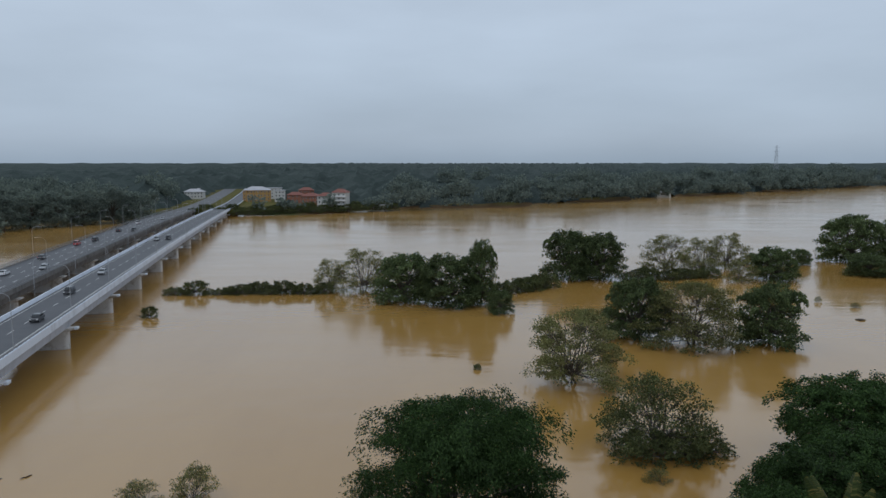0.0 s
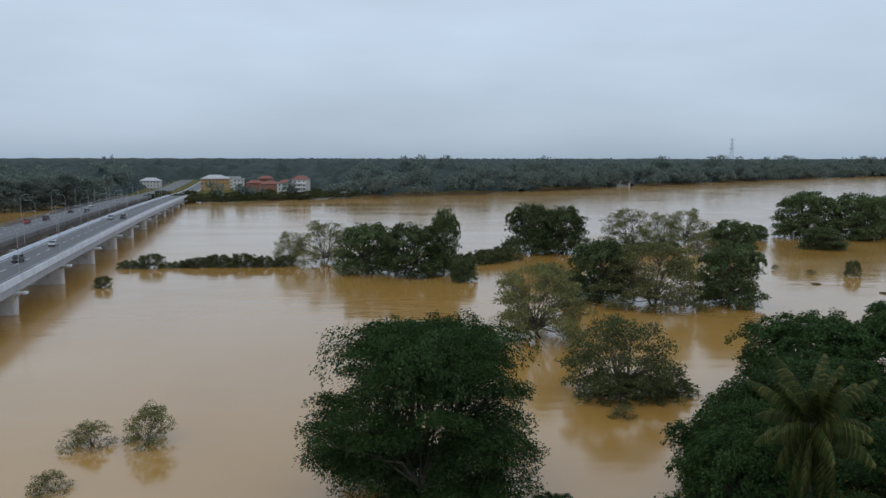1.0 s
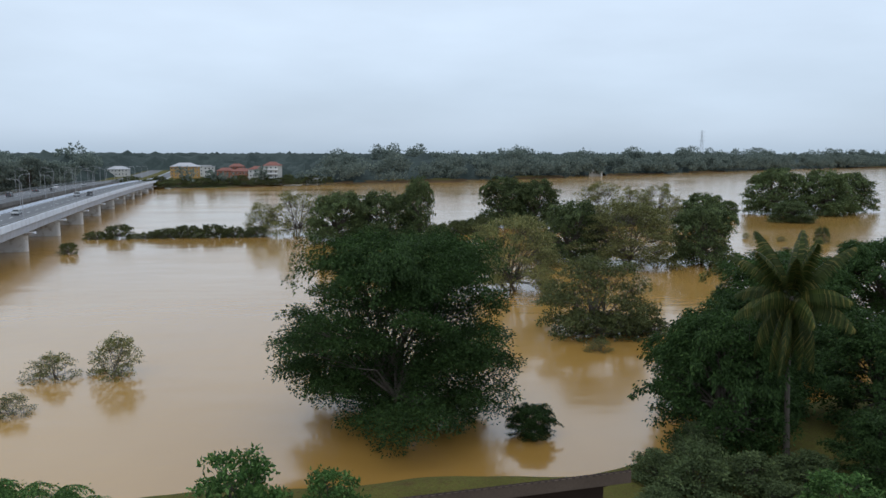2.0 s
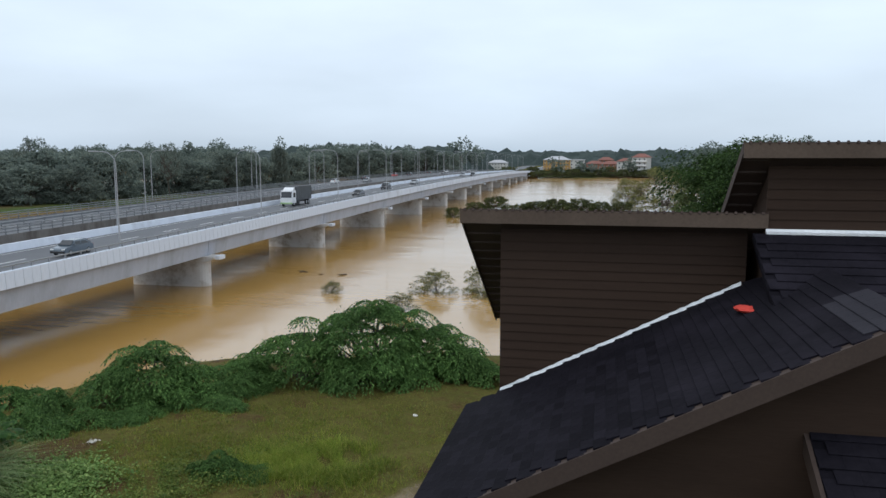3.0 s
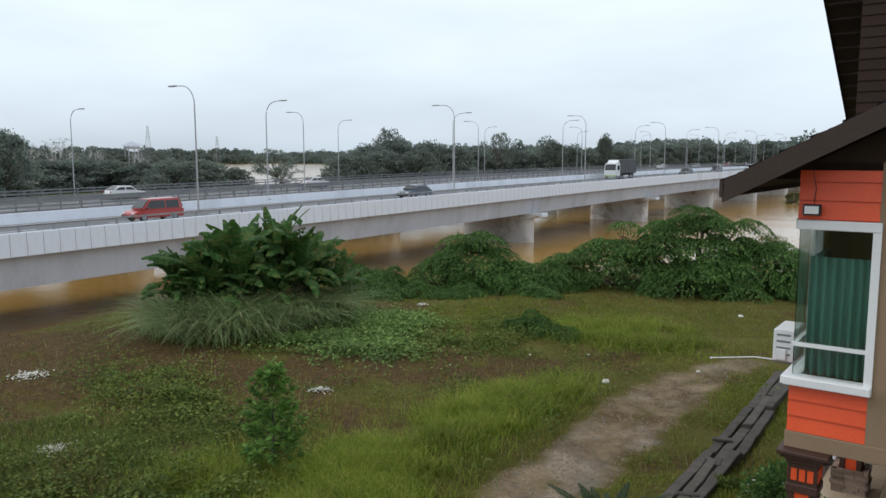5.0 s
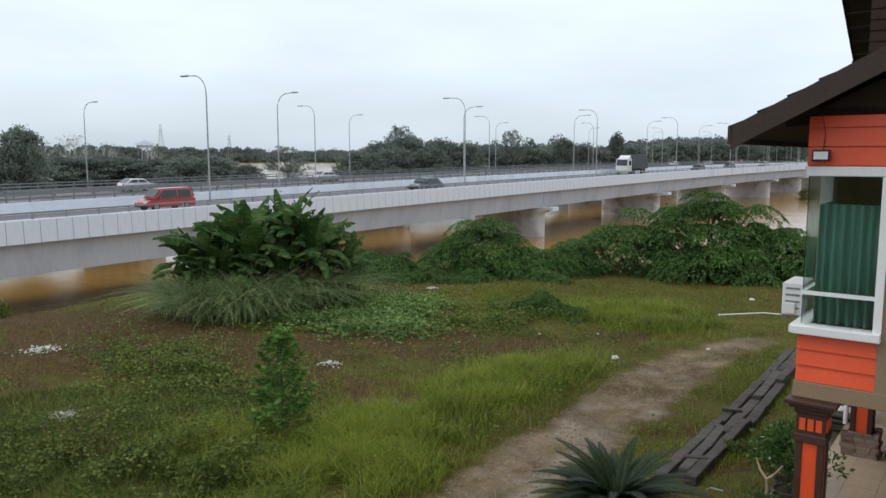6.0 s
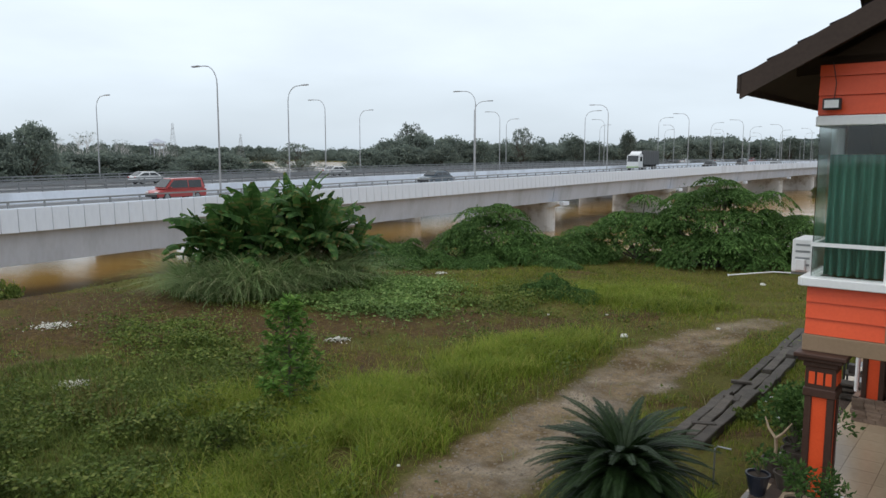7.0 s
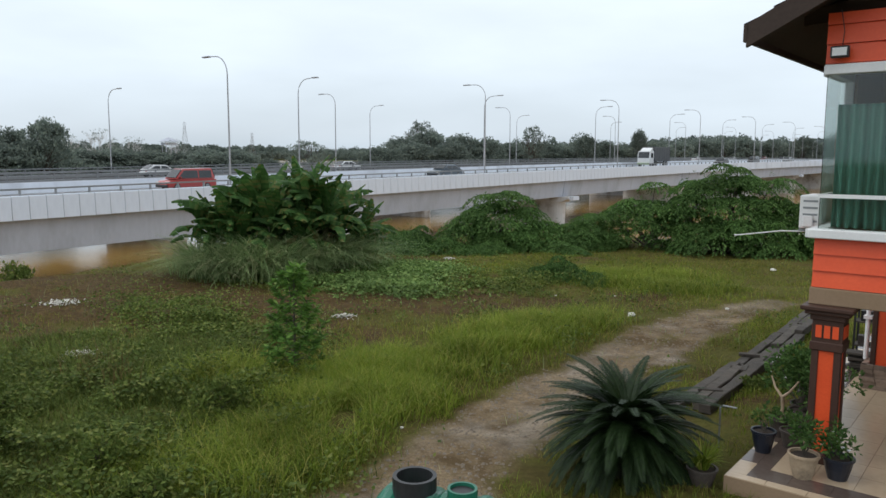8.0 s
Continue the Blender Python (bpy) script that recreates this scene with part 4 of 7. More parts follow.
for u0, u1, v0, top, w0, w1, wv, low in ((-0.92, 5.22, 4.82, 15.13, -0.12, 4.95, 5.25, 7.165), (4.68, 10.84, 4.42, 16.51, 5.2, 10.38, 4.82, 10.5)):
    vend = 10.45
    t = part("tower_wall", boxed(w0 + 0.02, w1 - 0.02, wv + 0.02, wv + 0.2, low, top - 0.45), BROWN, house, "dark brown boarded tower wall")
    boards(w0, w1, wv + 0.02, max(low, 7.2 if u0 < 0 else 14.6), top - 0.47, BROWN, t, 0.2, 0.03)
    side = [(wv + 0.2, low), (vend - 0.7, low), (vend - 0.7, top - FALL * (vend - 0.7 - v0) - 0.3), (wv + 0.2, top - FALL * (wv + 0.2 - v0) - 0.3)]
    for a in (w0 + 0.02, w1 - 0.17):
        part("tower_side", prism(bmesh.new(), side, (0, 1, 0), (0, 0, 1), (1, 0, 0), (0, 0, 0), a, a + 0.15), BROWN, house)
    part("tower_back", boxed(w0 + 0.17, w1 - 0.17, vend - 0.84, vend - 0.7, low, top - FALL * (vend - 0.7 - v0) - 0.3), BROWN, house)
    slab = [(v0, top - 0.16), (vend, top - FALL * (vend - v0) - 0.16), (vend, top - FALL * (vend - v0)), (v0, top)]
    r = part("tower_roof", prism(bmesh.new(), slab, (0, 1, 0), (0, 0, 1), (1, 0, 0), (0, 0, 0), u0, u1), FASCIA, house, "dark tower roof falling to the back")
    part("fascia_board", boxed(u0 - 0.02, u1 + 0.02, v0 - 0.04, v0 - 0.002, top - 0.30, top - 0.02), FASCIA_LIT, r, "light brown fascia board in its lit tone")
    for a in (u0 - 0.03, u1):
        part("verge_board", prism(bmesh.new(), [(v0, top - 0.22), (vend, top - 0.22 - FALL * (vend - v0)), (vend, top + 0.02 - FALL * (vend - v0)), (v0, top + 0.02)], (0, 1, 0), (0, 0, 1), (1, 0, 0), (0, 0, 0), a, a + 0.03), FASCIA, r)
    for k in range(14):
        v = v0 + 0.25 + k * 0.4
        for a, b in ((u0, w0 + 0.02), (w1 - 0.02, u1)):
            part("soffit_batten", prism(bmesh.new(), [(v, top - FALL * (v - v0) - 0.2), (v + 0.06, top - FALL * (v + 0.06 - v0) - 0.2), (v + 0.06, top - FALL * (v + 0.06 - v0) - 0.155), (v, top - FALL * (v - v0) - 0.155)], (0, 1, 0), (0, 0, 1), (1, 0, 0), (0, 0, 0), a + 0.01, b - 0.01), FASCIA, r)
    n = int((u1 - u0) / 0.17)
    lip = bmesh.new()
    for k in range(n):
        a = u0 + (u1 - u0) * k / n
        tube(lip, [(a + 0.085, v0 - 0.05, top + 0.0), (a + 0.085, v0 + 0.5, top + 0.02 - FALL * 0.5)], [0.034, 0.034], 6)
    part("ridge_tile", lip, FASCIA, r, "wavy edge of dark ridge tiles")
def ribbon(sections):
    """A strip of metal lofted through closed cross sections."""
    bm = bmesh.new()
    rings = [[bm.verts.new(p) for p in sec] for sec in sections]
    for r, q in zip(rings, rings[1:]):
        for k in range(len(r)):
            bm.faces.new((r[k], r[(k + 1) % len(r)], q[(k + 1) % len(r)], q[k]))
    bm.faces.new(rings[0][::-1])
    bm.faces.new(rings[-1])
    return bm


rr = random.Random(5)
secs = []
for k in range(64):
    u, e = 5.2 + 5.2 * k / 63, rr.uniform(-0.025, 0.025)
    secs.append([(u, v, z) for v, z in ((4.84, 14.81), (4.80, 14.82), (4.775 + e * 0.6, 14.77 + e * 0.3), (4.70 + e * 0.7, 14.745 + e * 0.3), (4.70 + e * 0.7, 14.72), (4.84, 14.72))])
part("flashing", ribbon(secs), FLASHING, house, "crinkled bright metal flashing")
secs = []
for k in range(60):
    u, e = -0.1 + 4.95 * k / 59, rr.uniform(-0.010, 0.010)
    secs.append([(u, 5.14 + e, wing_z(u)), (u, 5.2, wing_z(u)), (u, 5.2, wing_z(u) + 0.075 + e), (u, 5.16 + e, wing_z(u) + 0.075 + e)])
part("flashing", ribbon(secs), FLASHING, house, "bright metal flashing along the tower wall")

# roof tiles: the nearest courses as single tiles
tile_me = None


def tile_bm():
    return prism(bmesh.new(), [(-0.05, 0.012), (0.24, -0.004), (0.24, 0.012), (-0.04, 0.044), (-0.05, 0.038)], (1, 0, 0), (0, 0, 1), (0, 1, 0), (0, 0, 0), 0.004, 0.326)


ang = math.atan(LIFT)
count, rest, pale = 0, bmesh.new(), bmesh.new()
for i in range(38):
    for j in range(18):
        s = i * 0.203 + 0.02
        u, v = -0.84 + s * math.cos(ang), -0.62 + j * 0.325 - (i % 2) * 0.16
        m = Matrix.Translation((u, v, wing_z(u) - 0.018)) @ Matrix.Rotation(-ang, 4, "Y")
        if v < -0.64:
            continue
        if j < 14 and count < 300:
            if tile_me is None:
                ob = part("roof_tile", tile_bm(), TILE, roof)
                tile_me = ob.data
            else:
                ob = part("roof_tile", tile_me, None, roof)
            ob.matrix_local = m
            count += 1
        elif v < 4.95:
            one = tile_bm()
            one.transform(m)
            tmp = bpy.data.meshes.new("t")
            one.to_mesh(tmp)
            one.free()
            (pale if i >= 35 and j < 7 else rest).from_mesh(tmp)
            bpy.data.meshes.remove(tmp)
tagged(part("roof_tiles", rest, TILE, roof), kind="stuff")
tagged(part("roof_tiles", pale, TILE_PALE, roof, "greyed tiles along the upper edge"), kind="stuff")
ang2, rest = math.atan(0.5), bmesh.new()
tmp = bpy.data.meshes.new("t")
one = tile_bm()
one.to_mesh(tmp)
one.free()
for i in range(30):
    for j in range(20):
        s = i * 0.25 + 0.02
        v, u = -1.84 + s * math.cos(ang2), 4.96 + j * 0.325 - (i % 2) * 0.16
        if u < 4.93 or u > 10.95 or v > 4.5:
            continue
        k0 = len(rest.verts)
        rest.from_mesh(tmp)
        rest.verts.ensure_lookup_table()
        m = Matrix.Translation((u + 0.33, v, main_z(v) - 0.018)) @ Matrix.Rotation(ang2, 4, "X") @ Matrix.Rotation(math.pi / 2, 4, "Z") @ Matrix.Diagonal((1.22, 1, 1.2, 1))
        for w in rest.verts[k0:]:
            w.co = m @ w.co
bpy.data.meshes.remove(tmp)
tagged(part("roof_tiles", rest, TILE, main), kind="stuff")


# ---- trees in the flood ----
def plant(proto, rows, label="", group=""):
    """Copies of a tree at (x, y, z, turn, scale, scale in height)."""
    for x, y, z, turn, s, sz in rows:
        tagged(copy_thing(proto, pose(x, y, z, 0, 0, turn) @ Matrix.Diagonal((s, s, sz, 1))), label, group=group)


# broad open crowns with their limbs showing, 13 m high and 20 m wide
open_tree = grow_tree("flooded_tree", "olive-green broad tree with open limbs standing in flood water", 13.6, 21.0, 11, L_OLIVE, count=54, each=11, per=62, size=0.42, low=0.02, trunks=3, fork=0.12, flat=0.55, twigs=5, shell=0.3, lobe=0.15, inner=False)
open_tree.matrix_world = pose(24.3, 129.7, 0)
plant(open_tree, [(54.1, 156.6, -0.5, 250, 1.2, 1.08)])
low_tree = grow_tree("flooded_tree", "dark olive low-branching tree half sunk in flood water", 10.6, 18.0, 22, L_SCRUB, count=46, each=10, per=62, size=0.40, low=0.0, trunks=3, fork=0.12, flat=0.55, twigs=4, shell=0.3, lobe=0.16, inner=False)
low_tree.matrix_world = pose(29.4, 98.5, 0, 0, 0, 40)
thick_tree = grow_tree("flooded_tree", "dark green thick-crowned tree standing in flood water", 13.5, 17, 12, L_DARK, count=58, each=8, per=55, size=0.66, low=0.0, fork=0.2, flat=0.7, lobe=0.15, sprays=12, spray_leaves=160)
thick_tree.matrix_world = pose(44.3, 164, 0)
low_skirt = [(27.5, 96.0, -0.4, 20, 1.1, 0.9), (33.0, 96.4, -0.4, 120, 1.0, 0.8), (36.6, 97.4, -0.5, 220, 0.8, 0.6)]
plant(thick_tree, [(71.4, 158.5, 0, 80, 0.95, 0.97), (2.1, 202, 0, 200, 1.15, 1.02), (-9, 208, 0, 20, 1.15, 1.0), (11.5, 203, 0, 130, 0.6, 1.3), (16.1, 191, 0, 40, 0.44, 0.45),
                   (44, 248, 0, 300, 1.2, 1.2), (54, 247, 0, 10, 1.05, 1.15), (110.3, 245, 0, 170, 1.0, 0.8), (160.4, 290, 0, 70, 1.5, 1.35), (178, 285, 0, 150, 1.5, 1.3), (146.7, 254, 0, 220, 1.0, 0.55),
                   (137, 281, 0, 260, 0.5, 0.45), (198, 300, 0, 15, 1.5, 1.2)])
airy_tree = grow_tree("flooded_tree", "grey-green half-bare tree standing in flood water", 13, 22, 13, L_OLIVE, count=44, each=8, per=44, size=0.44, low=0.02, trunks=3, fork=0.16, flat=0.6, twigs=6, shell=0.25, lobe=0.15, inner=False)
airy_tree.matrix_world = pose(-23.1, 224, 0, 0, 0, 30)
plant(airy_tree, [(77.6, 253, 0, 120, 1.0, 1.12), (92, 262, 0, 0, 0.8, 0.95), (106.4, 273, 0, 200, 0.85, 1.0), (-33, 226, 0, 70, 0.55, 0.75), (98, 240, 0, 170, 0.55, 0.6)])
low_bush = grow_tree("flooded_bush", "low dark bush half drowned in flood water", 4.2, 9, 14, L_SCRUB, count=64, each=5, per=130, size=0.42, low=0.0, fork=0.2, flat=0.9, category="bush", lobe=0.09, sprays=30, spray_leaves=36, inner=False)
low_bush.matrix_world = pose(-71.7, 219, -0.2)
plant(low_bush, [(-40, 220, -0.3, 30, 0.8, 0.8), (-43, 221, -0.4, 200, 0.75, 0.7), (-49.5, 220.4, -0.4, 300, 0.8, 0.6), (-56, 221.2, -0.4, 250, 0.8, 0.75), (-61.6, 220, -0.5, 90, 0.7, 0.6), (-37, 220.6, -0.4, 140, 0.7, 0.55), (-68, 219.4, -0.5, 340, 0.6, 0.45), (-75, 219, -0.5, 160, 0.6, 0.5), (18, 219, -0.4, 10, 0.9, 0.9), (25, 224, -0.4, 210, 0.9, 1.1), (31, 229, -0.4, 310, 1.0, 1.2), (70, 247, -0.3, 110, 1.1, 1.0), (81, 248, -0.3, 250, 1.1, 0.9), (91, 251, -0.3, 20, 1.1, 0.9), (-46, 221, -0.3, 80, 1.0, 0.95), (-53, 221, -0.3, 130, 0.95, 0.9), (-59, 220, -0.4, 10, 0.9, 0.75), (-64, 219.5, -0.4, 60, 0.7, 0.5), (-78, 219, -0.4, 45, 0.8, 0.6), (-72.9, 186.5, -0.3, 0, 0.55, 0.72),
                 (22, 222, -0.3, 40, 1.0, 0.9), (28, 226, -0.3, 110, 1.1, 1.0), (34, 232, -0.3, 10, 1.0, 1.1), (66, 246, -0.3, 10, 1.2, 0.8), (76, 246, -0.3, 77, 1.1, 0.7), (86, 250, -0.3, 177, 1.1, 0.7), (7.3, 138.5, -0.7, 0, 0.2, 0.42), (120.9, 193.5, 0, 0, 0.5, 1.05),
                 (60, 226, -0.3, 10, 1.0, 0.5), (-34, 221, -0.3, 20, 0.8, 0.8), (122, 285, 0, 20, 1.2, 0.9), (130, 284, 0, 50, 1.2, 0.8)])
plant(low_bush, low_skirt)
rows = []
for k in range(26):
    x = -176 + 5.6 * k
    rows.append((x, float(np.interp(x, [p[0] for p in BANK], [p[1] for p in BANK])) + 3 + 5 * (k % 3), 0.8, 47 * k, 1.2 + 0.25 * (k % 4), 0.9 + 0.45 * (k % 3)))
plant(low_bush, rows, "dark scrub on the bank below the far houses", "scrub below the far houses")
thin_bush = grow_tree("flooded_shrub", "thin twiggy shrub rising out of the flood", 5.6, 6.3, 15, L_OLIVE, count=30, each=7, per=240, size=0.22, low=0.08, trunks=4, fork=0.12, twigs=3, shell=0.2, category="shrub", lobe=0.2, inner=False)
thin_bush.matrix_world = pose(-28.2, 83, -0.9)
plant(thin_bush, [(-34.6, 82.5, -0.9, 60, 0.95, 0.66), (-33.6, 71.0, -0.8, 100, 0.75, 0.5), (-46, 78, -0.5, 10, 0.5, 0.35), (101, 210, 0, 0, 0.5, 0.4), (106, 206, 0, 60, 0.4, 0.3), (112, 198, 0, 60, 0.5, 0.25), (27, 88.5, -0.4, 30, 0.6, 0.35)])

# the tall feathery clump by the shore, and the wooded corner with a coconut palm
grand = grow_tree("bamboo_clump", "tall dense dark green feathery clump at the water's edge", 18.4, 20.5, 16, L_DENSE, count=60, each=15, per=270, size=0.27, slim=0.42, low=0.04, trunks=5, fork=0.2, flat=0.85, hang=0.35, lobe=0.135, core=0.45, sprays=70, spray_leaves=260, category="bamboo", spray_base=0.74, waist=0.8)
grand.matrix_world = pose(2.2, 67.0, 0) @ Matrix.Diagonal((1.2, 1.2, 0.95, 1))
corner_tree = grow_tree("shore_tree", "dense green tree with drooping leaf curtains on the river bank", 11.5, 12.0, 17, L_DENSE, count=62, each=11, per=200, size=0.31, slim=0.46, low=0.03, fork=0.25, flat=0.8, hang=0.45, lobe=0.145, sprays=60, spray_leaves=170, spray_base=0.4, waist=0.78)
corner_tree.matrix_world = pose(23.6, 48.8, 3.0) @ Matrix.Diagonal((0.95, 0.95, 0.88, 1))
plant(corner_tree, [(39, 74, 0, 60, 1.35, 0.98), (53, 94, 0, 200, 1.7, 1.15), (30.5, 41, 3.9, 120, 0.7, 0.5), (57, 64, 2.2, 20, 1.5, 0.95), (38, 40, 4, 300, 0.9, 0.7), (30.5, 65, 0, 250, 1.15, 0.98), (46, 50, 4, 140, 1.3, 0.95), (37, 51, 3.6, 170, 1.1, 0.9)])
plant(corner_tree, [(69, 96, 0, 80, 1.7, 1.25), (47, 80, 0, 130, 1.4, 0.98), (29, 56, 2.0, 30, 0.9, 0.72)])
plant(corner_tree, [(13.0, 62.0, -0.3, 170, 0.42, 0.30)], "low green feathery thicket beside the tall clump")
bank_tree = grow_tree("bank_shrub", "bright green leafy shrub on the bank behind the house", 5.5, 6.5, 18, L_BUSH, count=26, each=11, per=170, size=0.34, low=0.05, fork=0.2, category="shrub", lobe=0.18)
house_shrub = grow_tree("bank_shrub", "dark green leafy shrub in the thicket beside the house", 5.5, 6.5, 28, L_DARK, count=26, each=11, per=170, size=0.34, low=0.02, fork=0.2, category="shrub", lobe=0.18)
bank_tree.matrix_world = pose(-7.5, 38.5, 3.4)
plant(bank_tree, [(-2.8, 40, 3.0, 80, 0.7, 0.75), (24, 36.5, 4.1, 90, 0.8, 0.6), (16.5, 33, 4.1, 190, 0.45, 0.4), (21, 32, 4.1, 250, 0.5, 0.4)])


def stand(x, y):
    return float(height_at(x, y)) - 0.1


bush = bough_bush("big_bush", "large dark green spreading bush with feathery drooping boughs", [(0.4, 0, 3.4, 2.8, 4.6, 84), (-3.6, -0.4, 2.2, 2.2, 3.3, 34), (3.6, 0.2, 2.4, 2.2, 3.1, 36), (0.4, -1.8, 2.8, 1.5, 2.3, 26), (5.4, 0.0, 1.4, 1.4, 1.8, 12)], 19, L_BUSH, 0.85, 40, 0.165, 0.34)
bush.matrix_world = pose(-19.4, 36.6, stand(-19.4, 36.6), 0, 0, 28)
shoot = bough_bush("big_bush", "green feathery-leaved bush with an open umbrella top", [(0, 0, 2.1, 1.8, 3.15, 34), (-1.8, -0.3, 1.4, 1.3, 1.9, 15), (2.0, 0.1, 1.5, 1.4, 1.7, 16), (0.6, -1.1, 1.6, 1.0, 1.3, 14)], 20, L_BUSH, 0.8, 44, 0.155, 0.34, open_=0.9)
shoot.matrix_world = pose(-27.4, 29.0, stand(-27.4, 29.0), 0, 0, 40)
plant(shoot, [(-24.3, 32.2, stand(-24.3, 32.2), 95, 0.72, 0.66)], "low green feathery-leaved bush between two larger ones")
scrub = bough_bush("low_bush", "low tangled green bush at the edge of the pasture", [(0, 0, 1.1, 1.0, 1.2, 12), (1.1, 0.3, 0.9, 0.8, 0.8, 8), (-1.1, -0.2, 0.9, 0.8, 0.9, 8)], 24, L_BUSH, 0.5, 30, 0.12, 0.42)
scrub.matrix_world = pose(-29.4, 23.6, stand(-29.4, 23.6))
plant(scrub, [(-27.6, 25.4, stand(-27.6, 25.4), 33, 0.8, 0.75), (-26.0, 27.0, stand(-26, 27.0), 77, 0.8, 0.65), (-23.6, 29.4, stand(-23.6, 29.4), 160, 0.8, 0.55), (-30.4, 25.6, stand(-30.4, 25.6), 300, 0.9, 1.1)], "low tangled green bush at the edge of the pasture")
plant(scrub, [(-14.2, 38.6, stand(-14.2, 38.6), 150, 1.3, 1.5), (-33.2, 25.5, stand(-33.2, 25.5), 60, 1.0, 1.1), (-35.3, 7.6, stand(-35.3, 7.6), 80, 0.45, 0.8), (-18.3, 22.9, 4.12, 0, 0.66, 0.95), (-17.0, 23.5, 4.12, 100, 0.45, 0.5)], "dark green low bush in the grass of the pasture")
# thicket beside the main roof
house_shrub.matrix_world = pose(18.2, 41.0, stand(18.2, 41)) @ Matrix.Diagonal((0.8, 0.8, 0.62, 1))
plant(house_shrub, [(21.5, 41.5, stand(21.5, 41.5), 140, 0.9, 0.7), (16.6, 43.6, stand(16.6, 43.6), 200, 0.7, 0.55), (25.5, 42.0, stand(25.5, 42), 300, 0.9, 0.6), (17.6, 37.2, stand(17.6, 37.2), 20, 0.6, 0.42), (22.5, 38.5, stand(22.5, 38.5), 80, 0.8, 0.5), (20.2, 45.6, stand(20.2, 45.6), 10, 0.8, 0.8), (17.2, 34.2, 4.1, 70, 0.6, 0.36), (20.0, 35.6, 4.1, 170, 0.7, 0.4), (15.6, 39.6, stand(15.6, 39.6), 260, 0.6, 0.4), (22.6, 34.6, 4.1, 330, 0.8, 0.42), (19.0, 31.6, 4.1, 110, 0.6, 0.32)])

# ---- far woods ----
rng = np.random.default_rng(40)


def far_woods():
    P, D, rows = [], [], []
    L = np.array(BANK, float)
    for (x0, y0), (x1, y1) in zip(L[1:-1], L[2:]):
        n = int(np.hypot(x1 - x0, y1 - y0) / 8)
        for k in range(n):
            t = rng.random()
            for back, hh in ((rng.uniform(2, 14), rng.uniform(5, 14)), (rng.uniform(18, 45), rng.uniform(13, 21)), (rng.uniform(50, 120), rng.uniform(17, 25) + 6 * (rng.random() < 0.14))):
                x, y = x0 + (x1 - x0) * t, y0 + (y1 - y0) * t + back
                if -175 < x < -40 and (rng.random() < 0.4 or hh > 13):
                    continue
                if abs(x + 167 + 0.188 * (y - 530)) < 34 + 0.05 * max(0, y - 530) and y > 440:
                    continue
                rows.append((x, y, hh))
    for x, y, hh in rows:
        w = hh * rng.uniform(0.3, 0.5)
        cl = [(x + rng.normal() * w * 0.55, y + rng.normal() * w * 0.55, 1.5 + hh * rng.uniform(0.35, 0.88), w * 0.5, w * 0.5, hh * 0.2) for _ in range(7)]
        p, nn = clump_points(rng, cl, 5.5, 0.5)
        P.append(p)
        D.append(nn)
    P, D = np.concatenate(P), np.concatenate(D)
    D = D / np.linalg.norm(D, axis=1, keepdims=True) + rng.normal(size=P.shape) * 0.6
    ob = new("far_woods", leaf_mesh("far_woods", L_HAZED, P, D, 1.9, 1.5, rng))
    tagged(ob, "woods along the far river bank, haze in their leaf colour", "woods", kind="stuff")


far_woods()
# The bluish grey of far haze is mixed into the treetops' green.
HAZED_CANOPY = mottled("hazed_canopy", (0.036, 0.050, 0.047), (0.070, 0.088, 0.082), 0.02, 0.25, 0.9, relief=0.8, depth=2.0, spec=0.1)


def west_woods():
    """Woods on the far side of the flooded plain beyond the bridges."""
    P, D = [], []
    L = WEST[1:7]
    for (x0, y0), (x1, y1) in zip(L, L[1:]):
        n = int(math.hypot(x1 - x0, y1 - y0) / 6)
        for k in range(n):
            t = rng.random()
            for back, hh in ((rng.uniform(5, 30), rng.uniform(8, 16)), (rng.uniform(35, 120), rng.uniform(14, 27))):
                x, y = x0 + (x1 - x0) * t - back, y0 + (y1 - y0) * t
                w = hh * rng.uniform(0.4, 0.65)
                p, nn = clump_points(rng, [(x + rng.normal() * w * 0.55, y + rng.normal() * w * 0.55, 1.5 + hh * rng.uniform(0.3, 0.88), w * 0.5, w * 0.5, hh * 0.2) for _ in range(6)], 4, 0.5)
                P.append(p)
                D.append(nn)
    P, D = np.concatenate(P), np.concatenate(D)
    D = D / np.linalg.norm(D, axis=1, keepdims=True) + rng.normal(size=P.shape) * 0.6
    tagged(new("west_woods", leaf_mesh("west_woods", L_HAZED, P, D, 3.2, 2.6, rng)), "woods beyond the flooded plain, haze in their leaf colour", "woods", kind="stuff")


west_woods()


